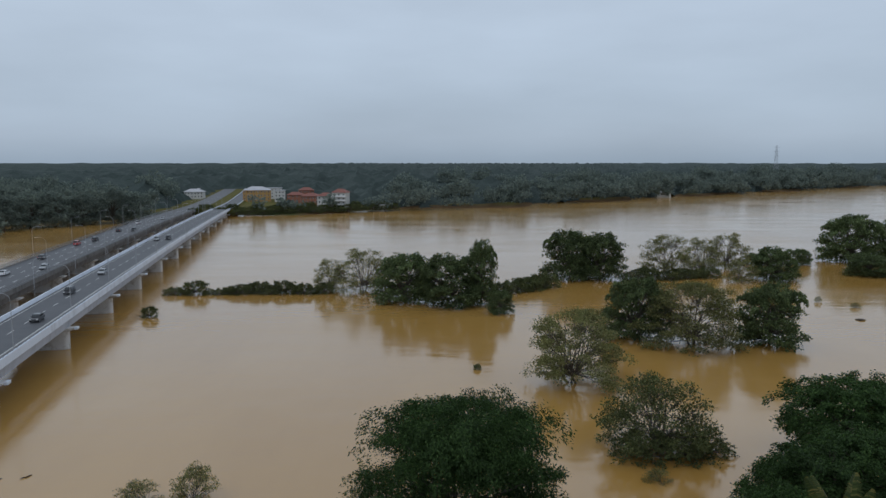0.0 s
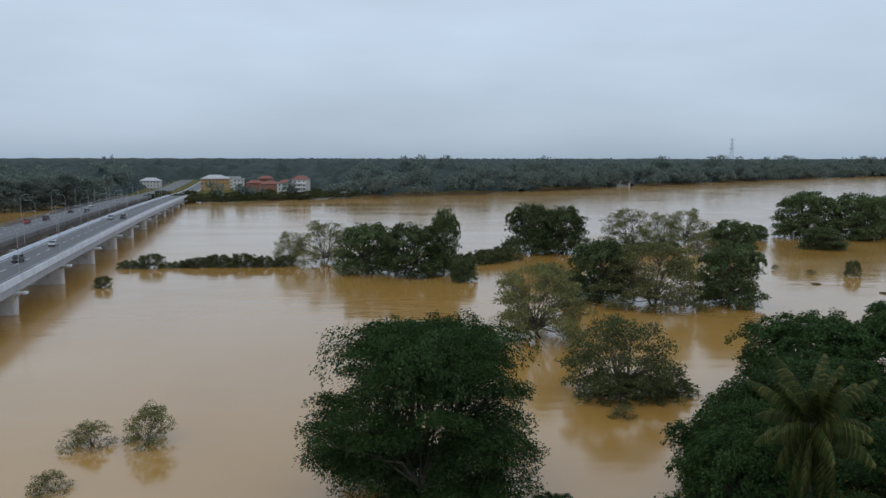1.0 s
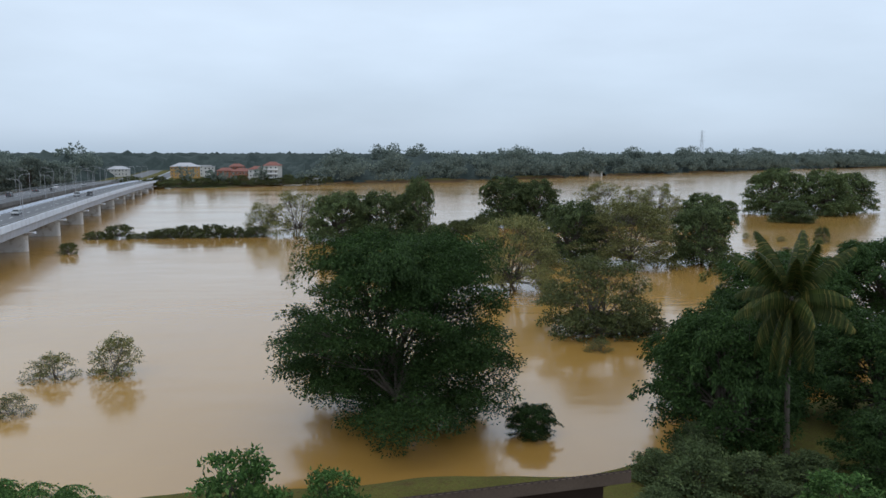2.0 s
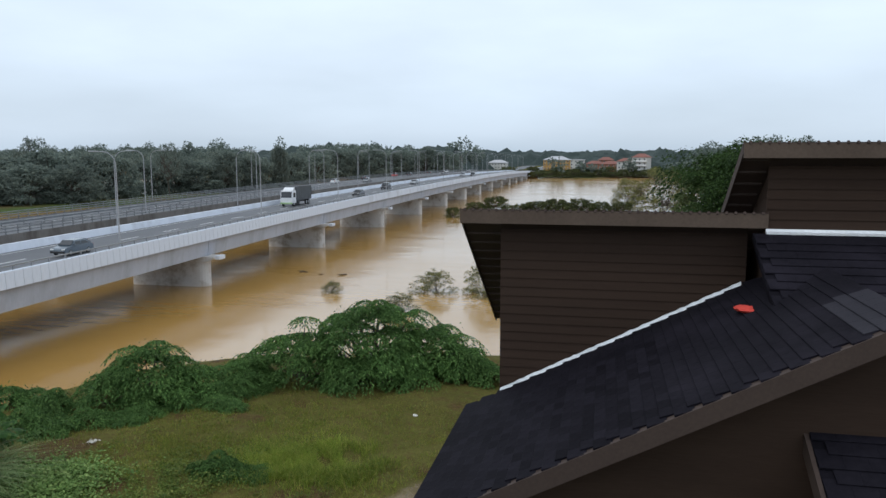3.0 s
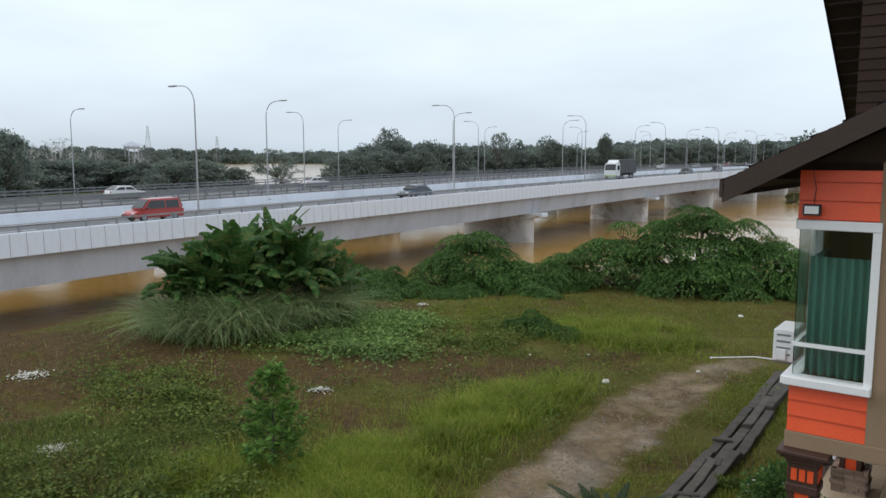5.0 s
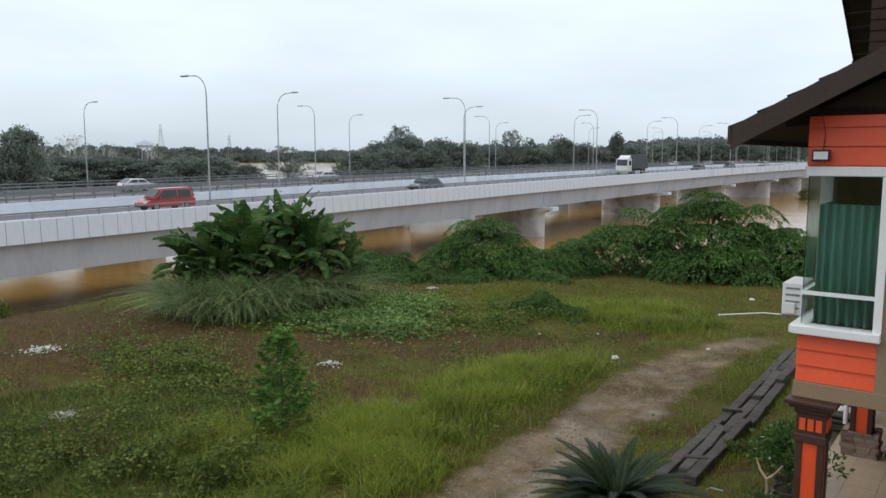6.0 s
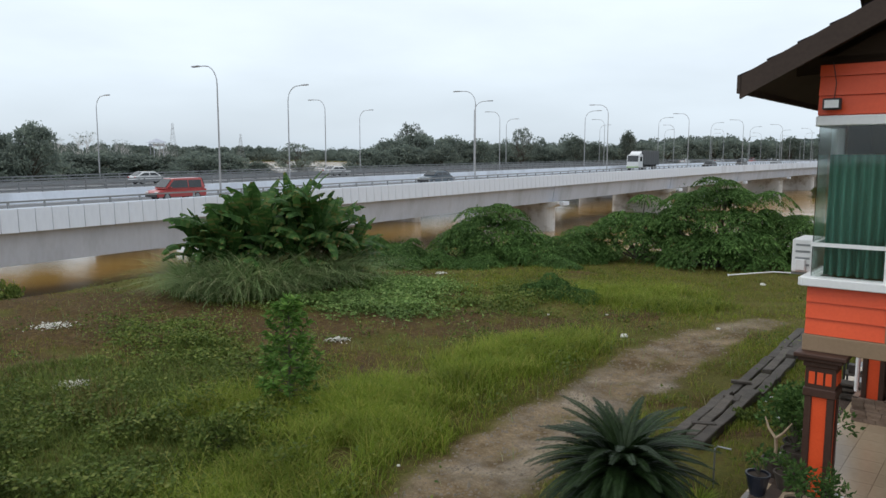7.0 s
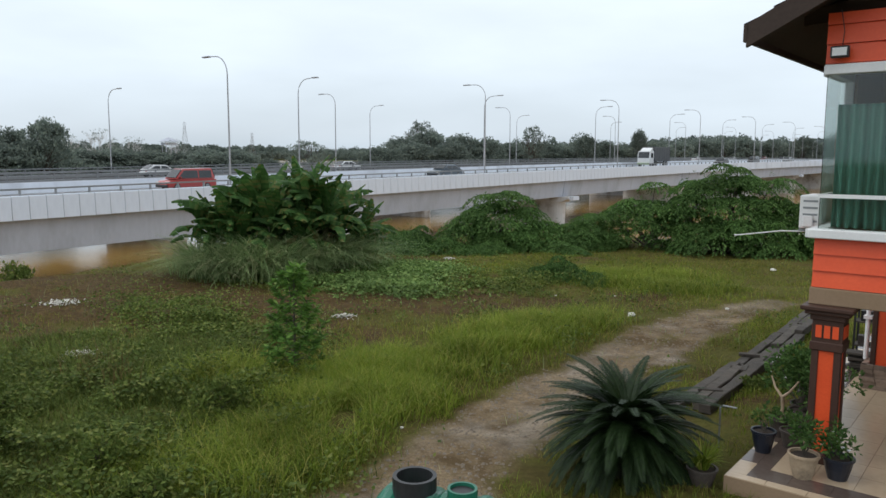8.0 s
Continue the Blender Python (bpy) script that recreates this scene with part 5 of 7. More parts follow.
def canopy():
    """The top of the woods behind the bank, reaching the horizon."""
    ax = axis(9, -500, 700, 4400, 1.07)
    ay = np.cumsum(np.concatenate([[0], 6 * 1.022 ** np.arange(150)]))
    X, S = np.meshgrid(ax, ay)
    Y = np.interp(X, [p[0] for p in BANK], [p[1] for p in BANK]) + 26 + S
    Z = 17.0 + 3.0 * lumps(X, Y, 0.11) + 3.0 * lumps(X + 40, Y, 0.023) + 2.6 * rng.normal(size=X.shape) - 21 * np.clip(1 - S / 60, 0, 1)
    Z -= 16 * np.clip(1.4 - S / 260, 0, 1) * np.clip(1.6 - np.abs(X + 112 + 0.17 * S) / 62, 0, 1)
    Z -= 20 * np.clip(2.2 - np.abs(X + 148 + 0.188 * (Y - 530) + 18) / 24, 0, 1) * np.clip(7 - S / 70, 0, 1)
    k = np.arange(X.size).reshape(X.shape)
    q = np.stack([k[:-1, :-1], k[:-1, 1:], k[1:, 1:], k[1:, :-1]], -1).reshape(-1, 4)
    ob = new("hazed_canopy", mesh_of("hazed_canopy", np.stack([X, Y, Z], -1).reshape(-1, 3).tolist(), q.tolist(), HAZED_CANOPY))
    tagged(ob, "unbroken woodland canopy reaching the horizon, haze in its colour", "woods", kind="stuff")


canopy()
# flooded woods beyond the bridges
wood_tree = grow_tree("drowned_tree", "haze-toned tree in the drowned woods beyond the bridges", 13.5, 17, 42, L_HAZED, count=34, each=9, per=30, size=0.85, low=0.0, fork=0.2, flat=0.7, lobe=0.18)
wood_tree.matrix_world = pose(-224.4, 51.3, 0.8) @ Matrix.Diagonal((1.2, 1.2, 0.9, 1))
plant(wood_tree, [(-196.5, 38.2, 0.8, 0, 1.06, 0.93), (-194.4, 47.2, 0.8, 134, 0.78, 1.38), (-200.7, 41.0, 0.8, 201, 0.7, 1.2), (-232.9, 58.7, 0.8, 268, 1.27, 0.85), (-240.4, 69.6, 0.8, 335, 1.33, 0.81), (-242.7, 79.2, 0.8, 42, 1.24, 0.87), (-239.8, 87.5, 0.8, 109, 1.24, 0.8), (-232.0, 94.1, 0.8, 176, 1.11, 0.77), (-215.0, 95.7, 0.8, 243, 0.94, 0.84), (-211.0, 104.3, 0.8, 310, 0.94, 0.82), (-226.3, 107.1, 0.8, 17, 1.11, 0.75)], "haze-toned tree in the drowned woods beyond the bridges", "drowned woods")
plant(wood_tree, [(-211.7, 113.9, 0.8, 84, 0.76, 0.61), (-217.9, 160.2, 0.8, 151, 1.05, 0.97), (-224.9, 175.8, 0.8, 218, 1.16, 1.27), (-221.4, 188.1, 0.8, 285, 1.28, 1.5), (-217.2, 200.4, 0.8, 352, 1.2, 1.39), (-214.0, 211.0, 0.8, 59, 1.06, 1.3), (-210.0, 170.5, 0.8, 126, 1.07, 1.09), (-205.2, 183.8, 0.8, 193, 1.09, 1.1), (-220.6, 232.6, 0.8, 260, 1.13, 1.13), (-218.5, 248.0, 0.8, 327, 1.23, 1.22), (-211.2, 254.3, 0.8, 34, 1.05, 1.11), (-204.2, 260.0, 0.8, 101, 0.76, 1.47)], "haze-toned tree in the drowned woods beyond the bridges", "drowned woods")
plant(wood_tree, [(-204.1, 272.7, 0.8, 168, 1.02, 1.27), (-200.1, 281.8, 0.8, 235, 1.04, 1.2), (-194.4, 285.7, 0.8, 302, 0.52, 1.68), (-230.2, 352.1, 0.8, 9, 1.34, 1.4), (-236.1, 383.9, 0.8, 76, 1.35, 1.4), (-245.6, 424.7, 0.8, 143, 1.47, 1.57), (-239.0, 439.9, 0.8, 210, 1.33, 1.78), (-229.6, 450.5, 0.8, 277, 1.43, 1.68), (-218.6, 461.5, 0.8, 344, 1.35, 1.58), (-204.6, 473.3, 0.8, 51, 1.28, 1.78), (-194.7, 482.9, 0.8, 118, 1.38, 1.53)], "haze-toned tree in the drowned woods beyond the bridges", "drowned woods")
open_wood = grow_tree("marsh_tree", "spreading open-crowned tree at the edge of the drowned woods", 13.0, 20, 43, L_HAZED, count=34, each=8, per=22, size=0.7, low=0.35, fork=0.3, flat=0.4, twigs=3, lobe=0.14, inner=False)
open_wood.matrix_world = pose(-222.9, 134.7, 0.5) @ Matrix.Diagonal((0.9, 0.9, 1.05, 1))
plant(open_wood, [(-207, 128, 0.4, 90, 0.5, 0.6), (-229, 190, 0.8, 40, 0.9, 1.6), (-205, 228, 0.8, 140, 0.7, 1.5)])
bare_wood = grow_tree("bare_tree", "pale bare-branched tree rising from the drowned woods", 17.0, 15, 44, L_HAZED, count=26, each=3, per=5, size=0.5, low=0.3, trunks=2, fork=0.3, flat=0.8, twigs=8, lobe=0.16, inner=False, bark=PIER, thick=0.016)
bare_wood.matrix_world = pose(-252, 77, 0.8)
plant(bare_wood, [(-262, 70, 0.8, 130, 0.9, 0.95), (-244, 84, 0.8, 210, 0.8, 0.85), (-233, 94, 0.8, 40, 0.6, 0.8)])



# ---- porch ----
def house_at(u, v, z, turn=0):
    return HOUSE @ pose(u, v, z, 0, 0, turn)


DARK_TILE = mottled("dark_border_tile", (0.075, 0.055, 0.045), (0.12, 0.09, 0.075), 1, 15, 0.25, relief=0.03)
BLACK = mottled("black_plastic", (0.012, 0.012, 0.013), (0.03, 0.03, 0.032), 2, 20, 0.45, relief=0.1)
GREEN_PLASTIC = mottled("green_tank_plastic", (0.012, 0.115, 0.070), (0.022, 0.165, 0.10), 1.2, 14, 0.35, relief=0.1)
BLUE_POT = mottled("dark_blue_glaze", (0.010, 0.014, 0.024), (0.024, 0.028, 0.042), 3, 25, 0.3)
CLAY = mottled("pale_clay", (0.34, 0.25, 0.16), (0.46, 0.36, 0.25), 3, 25, 0.75, stain=(0.2, 0.15, 0.1), stain_scale=4)
DARK_POT = mottled("dark_clay", (0.05, 0.04, 0.035), (0.10, 0.08, 0.07), 3, 25, 0.6)
EARTH = mottled("potting_earth", (0.02, 0.014, 0.01), (0.05, 0.036, 0.025), 8, 40, 0.95)
COLUMN_TRIM = mottled("brown_column_trim", (0.045, 0.022, 0.016), (0.075, 0.038, 0.028), 1.5, 20, 0.5, relief=0.1, spec=0.3)
SCRAP = mottled("white_feed_scraps", (0.50, 0.48, 0.42), (0.72, 0.70, 0.65), 4, 30, 0.85)
STONE = mottled("ledge_stone", (0.16, 0.11, 0.08), (0.30, 0.22, 0.17), 2, 20, 0.85, relief=0.5, vary=0.25)

porch = structure("floor_porch", boxed(-0.64, 6.0, -1.27, 9.6, LAND - 0.4, FLOOR - 0.012), TAN, "tiled porch floor slab under the house", "floor", HOUSE)
tile = None
for i in range(9):
    for j in range(18):
        u, v = -0.20 + i * 0.5, -0.72 + j * 0.5
        if tile is None:
            ob = part("floor_tile", boxed(0.003, 0.497, 0.003, 0.497, -0.01, 0.0), FLOOR_TILE, porch)
            tile = ob.data
        else:
            ob = part("floor_tile", tile, None, porch)
        ob.location = (u, v, FLOOR)
for k in range(13):
    part("edge_tile", boxed(-0.63 + k * 0.5, -0.136 + k * 0.5, -1.26, -1.105, FLOOR - 0.012, FLOOR), FLOOR_TILE, porch)
    part("border_tile", boxed(-0.4 + k * 0.5, 0.096 + k * 0.5, -1.10, -0.724, FLOOR - 0.011, FLOOR), DARK_TILE, porch)
for k in range(20):
    part("border_tile", boxed(-0.4, -0.204, -0.72 + k * 0.5, -0.224 + k * 0.5, FLOOR - 0.011, FLOOR), DARK_TILE, porch)
    part("edge_tile", boxed(-0.63, -0.404, -1.10 + k * 0.5, -0.604 + k * 0.5, FLOOR - 0.012, FLOOR), FLOOR_TILE if k % 2 == 0 else DARK_TILE, porch)


def porch_column(u, v, stone):
    c = thing("porch_column", "square orange column with brown trim on a stone foot" if stone else "square orange column with brown trim and wide capital", "column", house_at(u, v, FLOOR), group="porch columns")
    w, h = 0.16, 6.93 - FLOOR
    part("shaft", boxed(-w, w, -w, w, 0.0, h - 0.55), ORANGE, c, "orange painted shaft")
    for sx in (-1, 1):
        for sy in (-1, 1):
            x, y = sx * (w - 0.02), sy * (w - 0.02)
            part("corner_trim", boxed(x - 0.045, x + 0.045, y - 0.045, y + 0.045, 0.0, h - 0.56, bevel=0.008), COLUMN_TRIM, c)
    for z0, z1, g in ((h - 0.62, h - 0.5, 0.05), (h - 0.2, h - 0.12, 0.06), (h - 0.12, h - 0.06, 0.12), (h - 0.06, h, 0.17)):
        part("moulding", boxed(-w - g, w + g, -w - g, w + g, z0, z1, bevel=0.012), COLUMN_TRIM, c)
    part("neck", boxed(-w - 0.03, w + 0.03, -w - 0.03, w + 0.03, h - 0.5, h - 0.2), COLUMN_TRIM, c)
    for face in range(4):
        for k in (-1, 0, 1):
            bm = boxed(k * 0.105 - 0.038, k * 0.105 + 0.038, -w - 0.042, -w - 0.025, h - 0.44, h - 0.27)
            bm.transform(Matrix.Rotation(face * math.pi / 2, 4, "Z"))
            part("square_panel", bm, ORANGE, c)
    part("foot", boxed(-w - 0.06, w + 0.06, -w - 0.06, w + 0.06, 0.0, 0.16, bevel=0.015), COLUMN_TRIM, c)
    if stone:
        rs = random.Random(3)
        for k in range(6):
            g = 0.14 + rs.uniform(-0.02, 0.02)
            for face in range(4):
                a = -w - g
                while a < w + g - 0.06:
                    b = min(a + rs.uniform(0.12, 0.26), w + g)
                    bm = boxed(a, b - 0.008, -w - g - rs.uniform(0, 0.02), -w - 0.05, k * 0.075, k * 0.075 + 0.07)
                    bm.transform(Matrix.Rotation(face * math.pi / 2, 4, "Z"))
                    part("stone", bm, STONE, c)
                    a = b
    return c


porch_column(0.25, 0.12, False)
porch_column(0.30, 4.5, True)
porch_column(5.6, 0.12, False)
structure("wall_back", boxed(-0.1, 6.0, 9.5, 9.65, LAND, 6.93), TAN, "tan back wall of the porch", "wall", HOUSE)
structure("wall_side", boxed(5.85, 6.0, 0.4, 9.5, LAND, 6.93), TAN, "tan side wall of the porch", "wall", HOUSE)
pipe = thing("down_pipe", "white plastic rainwater pipe beside the porch column", "pipe", house_at(-0.02, 4.75, FLOOR))
part("pipe", tube(bmesh.new(), [(0, 0, 0.42), (0, 0, 1.5), (0.02, 0, 2.2)], [0.042] * 3, 10), WHITE, pipe)
part("bracket", boxed(-0.07, 0.07, -0.07, 0.07, 1.2, 1.26), WHITE, pipe)

# air-conditioning outdoor unit on the side wall, a thin pipe pointing away from it
ac = thing("air_conditioner", "white outdoor air-conditioning unit on the side wall", "air conditioner", house_at(-0.46, 1.05, 7.86))
part("casing", boxed(0, 0.30, 0, 0.72, 0, 0.50, bevel=0.015), WHITE, ac)
part("fan_grille", lathe(bmesh.new(), [(0.19, 0.0), (0.19, 0.012), (0.15, 0.014), (0.03, 0.02)], 20), STEEL, ac).matrix_local = Matrix.Translation((-0.001, 0.28, 0.25)) @ Matrix.Rotation(-math.pi / 2, 4, "Y")
for z in (0.1, 0.2, 0.3, 0.4):
    part("louvre", boxed(0.05, 0.25, -0.006, 0.0, z, z + 0.03), STEEL, ac)
for y in (0.1, 0.6):
    part("bracket", boxed(-0.02, 0.46, y, y + 0.04, -0.05, -0.002), STEEL, ac)
part("valve_cover", boxed(0.06, 0.2, -0.05, -0.006, 0.03, 0.2, bevel=0.01), WHITE, ac)
drain = thing("drain_pipe", "thin white drain pipe pointing away from the wall", "pipe")
part("pipe", tube(bmesh.new(), [(-4.75, 12.6, 7.80), (-5.3, 12.58, 7.77), (-5.95, 12.42, 7.66)], [0.010] * 3, 8), WHITE, drain)
part("end_cap", tube(bmesh.new(), [(-5.95, 12.42, 7.66), (-5.97, 12.415, 7.656)], [0.018, 0.018], 8), WHITE, drain)
flood = thing("flood_light", "small black flood light with a pale lens", "lamp", house_at(0.08, -0.03, 10.2))
part("housing", boxed(0, 0.22, -0.13, -0.04, 0, 0.15, bevel=0.012), BLACK, flood)
part("lens", boxed(0.025, 0.195, -0.138, -0.131, 0.025, 0.125), WHITE, flood, "pale flat lens")
part("bracket", boxed(0.09, 0.13, -0.04, 0.03, 0.05, 0.12), BLACK, flood)
part("cable", tube(bmesh.new(), [(0.11, 0.02, 0.15), (0.13, 0.0, 0.35), (0.08, 0.0, 0.62)], [0.006] * 3, 6), BLACK, flood)
rag = bmesh.new()
bmesh.ops.create_icosphere(rag, subdivisions=2, radius=0.17)
for v in rag.verts:
    v.co = Vector((v.co.x * 1.1, v.co.y * 1.4, v.co.z * 0.35)) * (1 + 0.35 * noise.noise(v.co * 9))
cloth = part("red_cloth", rag, mottled("red_cloth", (0.42, 0.03, 0.018), (0.58, 0.05, 0.03), 3, 20, 0.8), None)
cloth.matrix_world = house_at(4.58, 3.06, wing_z(4.58) + 0.06)
tagged(cloth, "crumpled red cloth lying on the dark roof", "cloth")


# ---- potted plants, cycad, tank ----
def blade_mesh(name, mat, base_p, way, length, width, bend, seed, segs=3):
    """Bent tapering blades, each of segs pieces: base places, level ways, lengths."""
    r = np.random.default_rng(seed)
    n = len(base_p)
    way = way / (np.linalg.norm(way, axis=1, keepdims=True) + 1e-9)
    side = np.stack([-way[:, 1], way[:, 0], np.zeros(n)], 1)
    turn_ = r.normal(size=(n, 1)) * 0.5
    side = side * np.cos(turn_) + way * np.sin(turn_)
    rows = []
    for k in range(segs + 1):
        t = k / segs
        c = base_p + np.array([0, 0, 1]) * (length * (t - bend * 0.55 * t ** 2.2))[:, None] + way * (length * bend * t ** 1.7)[:, None]
        w = (width * (1 - t ** 1.6) * 0.5)[:, None]
        rows += [c - side * w, c + side * w] if k < segs else [c]
    v = np.stack(rows, 1).reshape(-1, 3)
    m = 2 * segs + 1
    o = (np.arange(n) * m)[:, None]
    faces = []
    for k in range(segs - 1):
        faces += (o + np.array([2 * k, 2 * k + 1, 2 * k + 3, 2 * k + 2])).tolist()
    faces += (o + np.array([2 * segs - 2, 2 * segs - 1, 2 * segs])).tolist()
    return mesh_of(name, v.tolist(), faces, mat)


def pot_plant(x, y, z, r, h, pot_mat, kind, seed, label, tall=0.5):
    rg = np.random.default_rng(seed)
    p = thing("potted_plant", label, "potted plant", pose(x, y, z), group="potted plants by the porch")
    bm = lathe(bmesh.new(), [(r * 0.62, 0), (r * 0.85, h * 0.5), (r * 0.97, h * 0.88), (r * 1.06, h * 0.9), (r * 1.06, h), (r * 0.92, h), (r * 0.88, h * 0.86)], 20)
    part("pot", bm, pot_mat, p)
    part("soil", lathe(bmesh.new(), [(r * 0.86, h * 0.85), (r * 0.86, h * 0.9), (r * 0.3, h * 0.93)], 16), EARTH, p)
    if kind == "grassy":
        n = 220
        a = rg.uniform(0, 2 * math.pi, n)
        b = np.stack([np.cos(a), np.sin(a), np.zeros(n)], 1)
        part("foliage", blade_mesh("foliage", L_GRASS, b * r * 0.4 * rg.random((n, 1)) + np.array([0, 0, h * 0.9]), b, rg.uniform(0.5, 1, n) * tall, np.full(n, 0.022), rg.uniform(0.4, 1.0, n), seed), None, p)
    else:
        g = r * (0.5 if tall < 0.6 else 0.9)
        cl = [(rg.normal() * g, rg.normal() * g, h + tall * rg.uniform(0.2, 0.85), g, g, tall * 0.22) for _ in range(14)]
        P, N = clump_points(rg, cl, 2600 if kind != "sparse" else 700, 0.3)
        part("foliage", leaf_mesh("foliage", L_BUSH, P, N / np.linalg.norm(N, axis=1, keepdims=True) + rg.normal(size=P.shape) * 0.5, 0.085, 0.045, rg), None, p)
        for c in cl[:7]:
            part("stem", tube(bmesh.new(), [(0, 0, h * 0.88), (c[0] * 0.5, c[1] * 0.5, h + 0.4 * (c[2] - h)), c[:3]], [0.012, 0.009, 0.004], 5), BARK, p)
        if kind == "flower":
            q = P[rg.integers(0, len(P), 7)]
            for k in range(len(q)):
                petals = np.repeat(q[k:k + 1], 5, 0)
                turn_ = np.arange(5) * 1.2566
                part("flower", leaf_mesh("flower", WHITE, petals, np.stack([np.cos(turn_), np.sin(turn_), 0.5 + 0 * turn_], 1), 0.035, 0.03, rg, up=(0, 0, 1)), None, p, "small white flower")
    return p


G = LAND


def porch_pot(u, v, *rest):
    p = HOUSE @ Vector((u, v, FLOOR))
    return pot_plant(p.x, p.y, p.z, *rest)


porch_pot(-0.48, -0.10, 0.165, 0.32, BLUE_POT, "sparse", 1, "thin plant in a dark blue glazed pot", 0.3)
porch_pot(-0.2, 0.34, 0.17, 0.26, DARK_POT, "sparse", 2, "leafy plant in a wide dark pot", 0.22)
porch_pot(-0.28, 1.25, 0.21, 0.30, DARK_POT, "flower", 3, "tall shrub with white flowers in a dark pot", 1.0)
porch_pot(0.19, -0.68, 0.19, 0.33, CLAY, "bushy", 4, "small round bush in a pale clay pot", 0.46)
porch_pot(0.56, -0.44, 0.19, 0.30, BLUE_POT, "flower", 5, "small bush with white flowers in a dark glazed pot", 0.42)
pot_plant(-4.98, 9.95, float(height_at(-4.98, 9.95)) - 0.01, 0.2, 0.26, DARK_POT, "grassy", 6, "spiky striped plant in a dark pot", 0.55)
porch_pot(-0.38, 1.75, 0.2, 0.26, DARK_POT, "bushy", 7, "green shrub in a dark pot", 0.95)
porch_pot(-0.45, 2.5, 0.2, 0.26, DARK_POT, "bushy", 9, "dense green shrub in a dark pot", 0.8)
bare = porch_pot(-0.46, 0.72, 0.18, 0.28, DARK_POT, "sparse", 10, "bare forked grey plant in a dark pot", 0.12)
part("branch", tube(tube(tube(bmesh.new(), [(0, 0, 0.22), (0.01, 0.01, 0.45), (0, 0, 0.62)], [0.03, 0.026, 0.024], 7), [(0, 0, 0.6), (-0.12, 0.02, 0.72), (-0.2, 0.05, 0.88)], [0.024, 0.018, 0.01], 7), [(0, 0, 0.6), (0.1, 0.0, 0.7), (0.24, -0.03, 0.9)], [0.024, 0.018, 0.01], 7), CLAY, bare, "bare pale forked branch")
z0 = float(height_at(-5.5, 11.35))
stake = part("bent_pipe", tube(bmesh.new(), [(-5.5, 11.35, z0 - 0.1), (-5.5, 11.35, z0 + 0.62), (-5.46, 11.36, z0 + 0.66), (-5.26, 11.4, z0 + 0.66)], [0.014] * 4, 8), STEEL, None)
tagged(stake, "thin bent grey pipe standing in the grass by the pots", "pipe")

# stacked things at the back of the porch
rr = random.Random(51)
for k in range(7):
    u, v = -0.12 + rr.uniform(-0.06, 0.06), 5.6 + rr.uniform(-0.1, 0.1)
    ob = part("plank_offcut", boxed(-0.35, 0.35, -0.16, 0.16, 0, 0.05, bevel=0.008), TIMBER, None)
    ob.matrix_world = house_at(u, v, FLOOR + 0.0505 * k, rr.uniform(-12, 12))
    tagged(ob, "short dark board in a stack at the back of the porch", "board", "boards stacked on the porch")
rack = thing("storage_rack", "dark metal rack with worn things on the porch", "rack", house_at(-0.15, 6.5, FLOOR))
for x in (-0.35, 0.35):
    for y in (-0.2, 0.2):
        part("post", boxed(x - 0.02, x + 0.02, y - 0.02, y + 0.02, 0, 1.6), BLACK, rack)
for z in (0.3, 0.8, 1.3):
    part("shelf", boxed(-0.37, 0.37, -0.22, 0.22, z, z + 0.025), TIMBER, rack)
for k, (x, z, s) in enumerate(((-0.2, 0.325, 0.1), (0.12, 0.325, 0.12), (-0.15, 0.825, 0.12), (0.18, 0.825, 0.09), (-0.1, 1.325, 0.11), (0.2, 1.325, 0.08))):
    box_ = part("storage_box", boxed(-s, s, -s, s, 0, s * 1.8, bevel=0.01), (DARK_POT, CLAY, BLACK)[k % 3], None)
    box_.matrix_world = house_at(-0.15 + x, 6.5, FLOOR + z, rr.uniform(-9, 9))
    tagged(box_, "small worn box standing on the porch rack", "box", "boxes on the porch rack")


def frond(length, pairs, leaflet, arch, seed, mat_name, droop=0.3, lift=0.35, vee=0.5, width=0.02, blade=0.0):
    """A feather leaf along +x: a curved rib with leaflets on both sides."""
    rg = np.random.default_rng(seed)
    V, F = [], []
    pts = []
    for k in range(13):
        t = k / 12
        pts.append(Vector((length * (t - 0.12 * arch * t * t), 0, length * (lift * t - arch * t * t))))
    for k in range(12):
        a, b = pts[k], pts[k + 1]
        w = width * (1 - k / 13)
        i = len(V)
        V += [a + Vector((0, w, 0)), a - Vector((0, w, 0)), a + Vector((0, 0, w)), b + Vector((0, w, 0)), b - Vector((0, w, 0)), b + Vector((0, 0, w))]
        F += [(i, i + 3, i + 5, i + 2), (i + 2, i + 5, i + 4, i + 1), (i + 1, i + 4, i + 3, i)]
    for k in range(pairs):
        t = 0.12 + 0.88 * (k + 0.5) / pairs
        f = t * 12
        j = min(11, int(f))
        p = pts[j].lerp(pts[j + 1], f - j)
        ahead = (pts[j + 1] - pts[j]).normalized()
        ll = leaflet * math.sin(math.pi * min(1, 0.18 + t * 0.78)) ** 0.7 * rg.uniform(0.85, 1.1)
        for s in (-1, 1):
            out = (Vector((0, s, 0)) + ahead * (0.55 + 0.5 * t) + Vector((0, 0, vee - droop * 2))).normalized()
            tip = p + out * ll + Vector((0, 0, -droop * ll * rg.uniform(0.6, 1.2)))
            mid = p + out * ll * 0.5 + Vector((0, 0, 0.03 * ll))
            w = ahead * (blade or leaflet * 0.055 + 0.004)
            i = len(V)
            V += [p - w * 0.5, p + w * 0.5, mid + w, mid - w, tip]
            F += [(i, i + 1, i + 2, i + 3), (i + 3, i + 2, i + 4)]
    return [tuple(v) for v in V], F


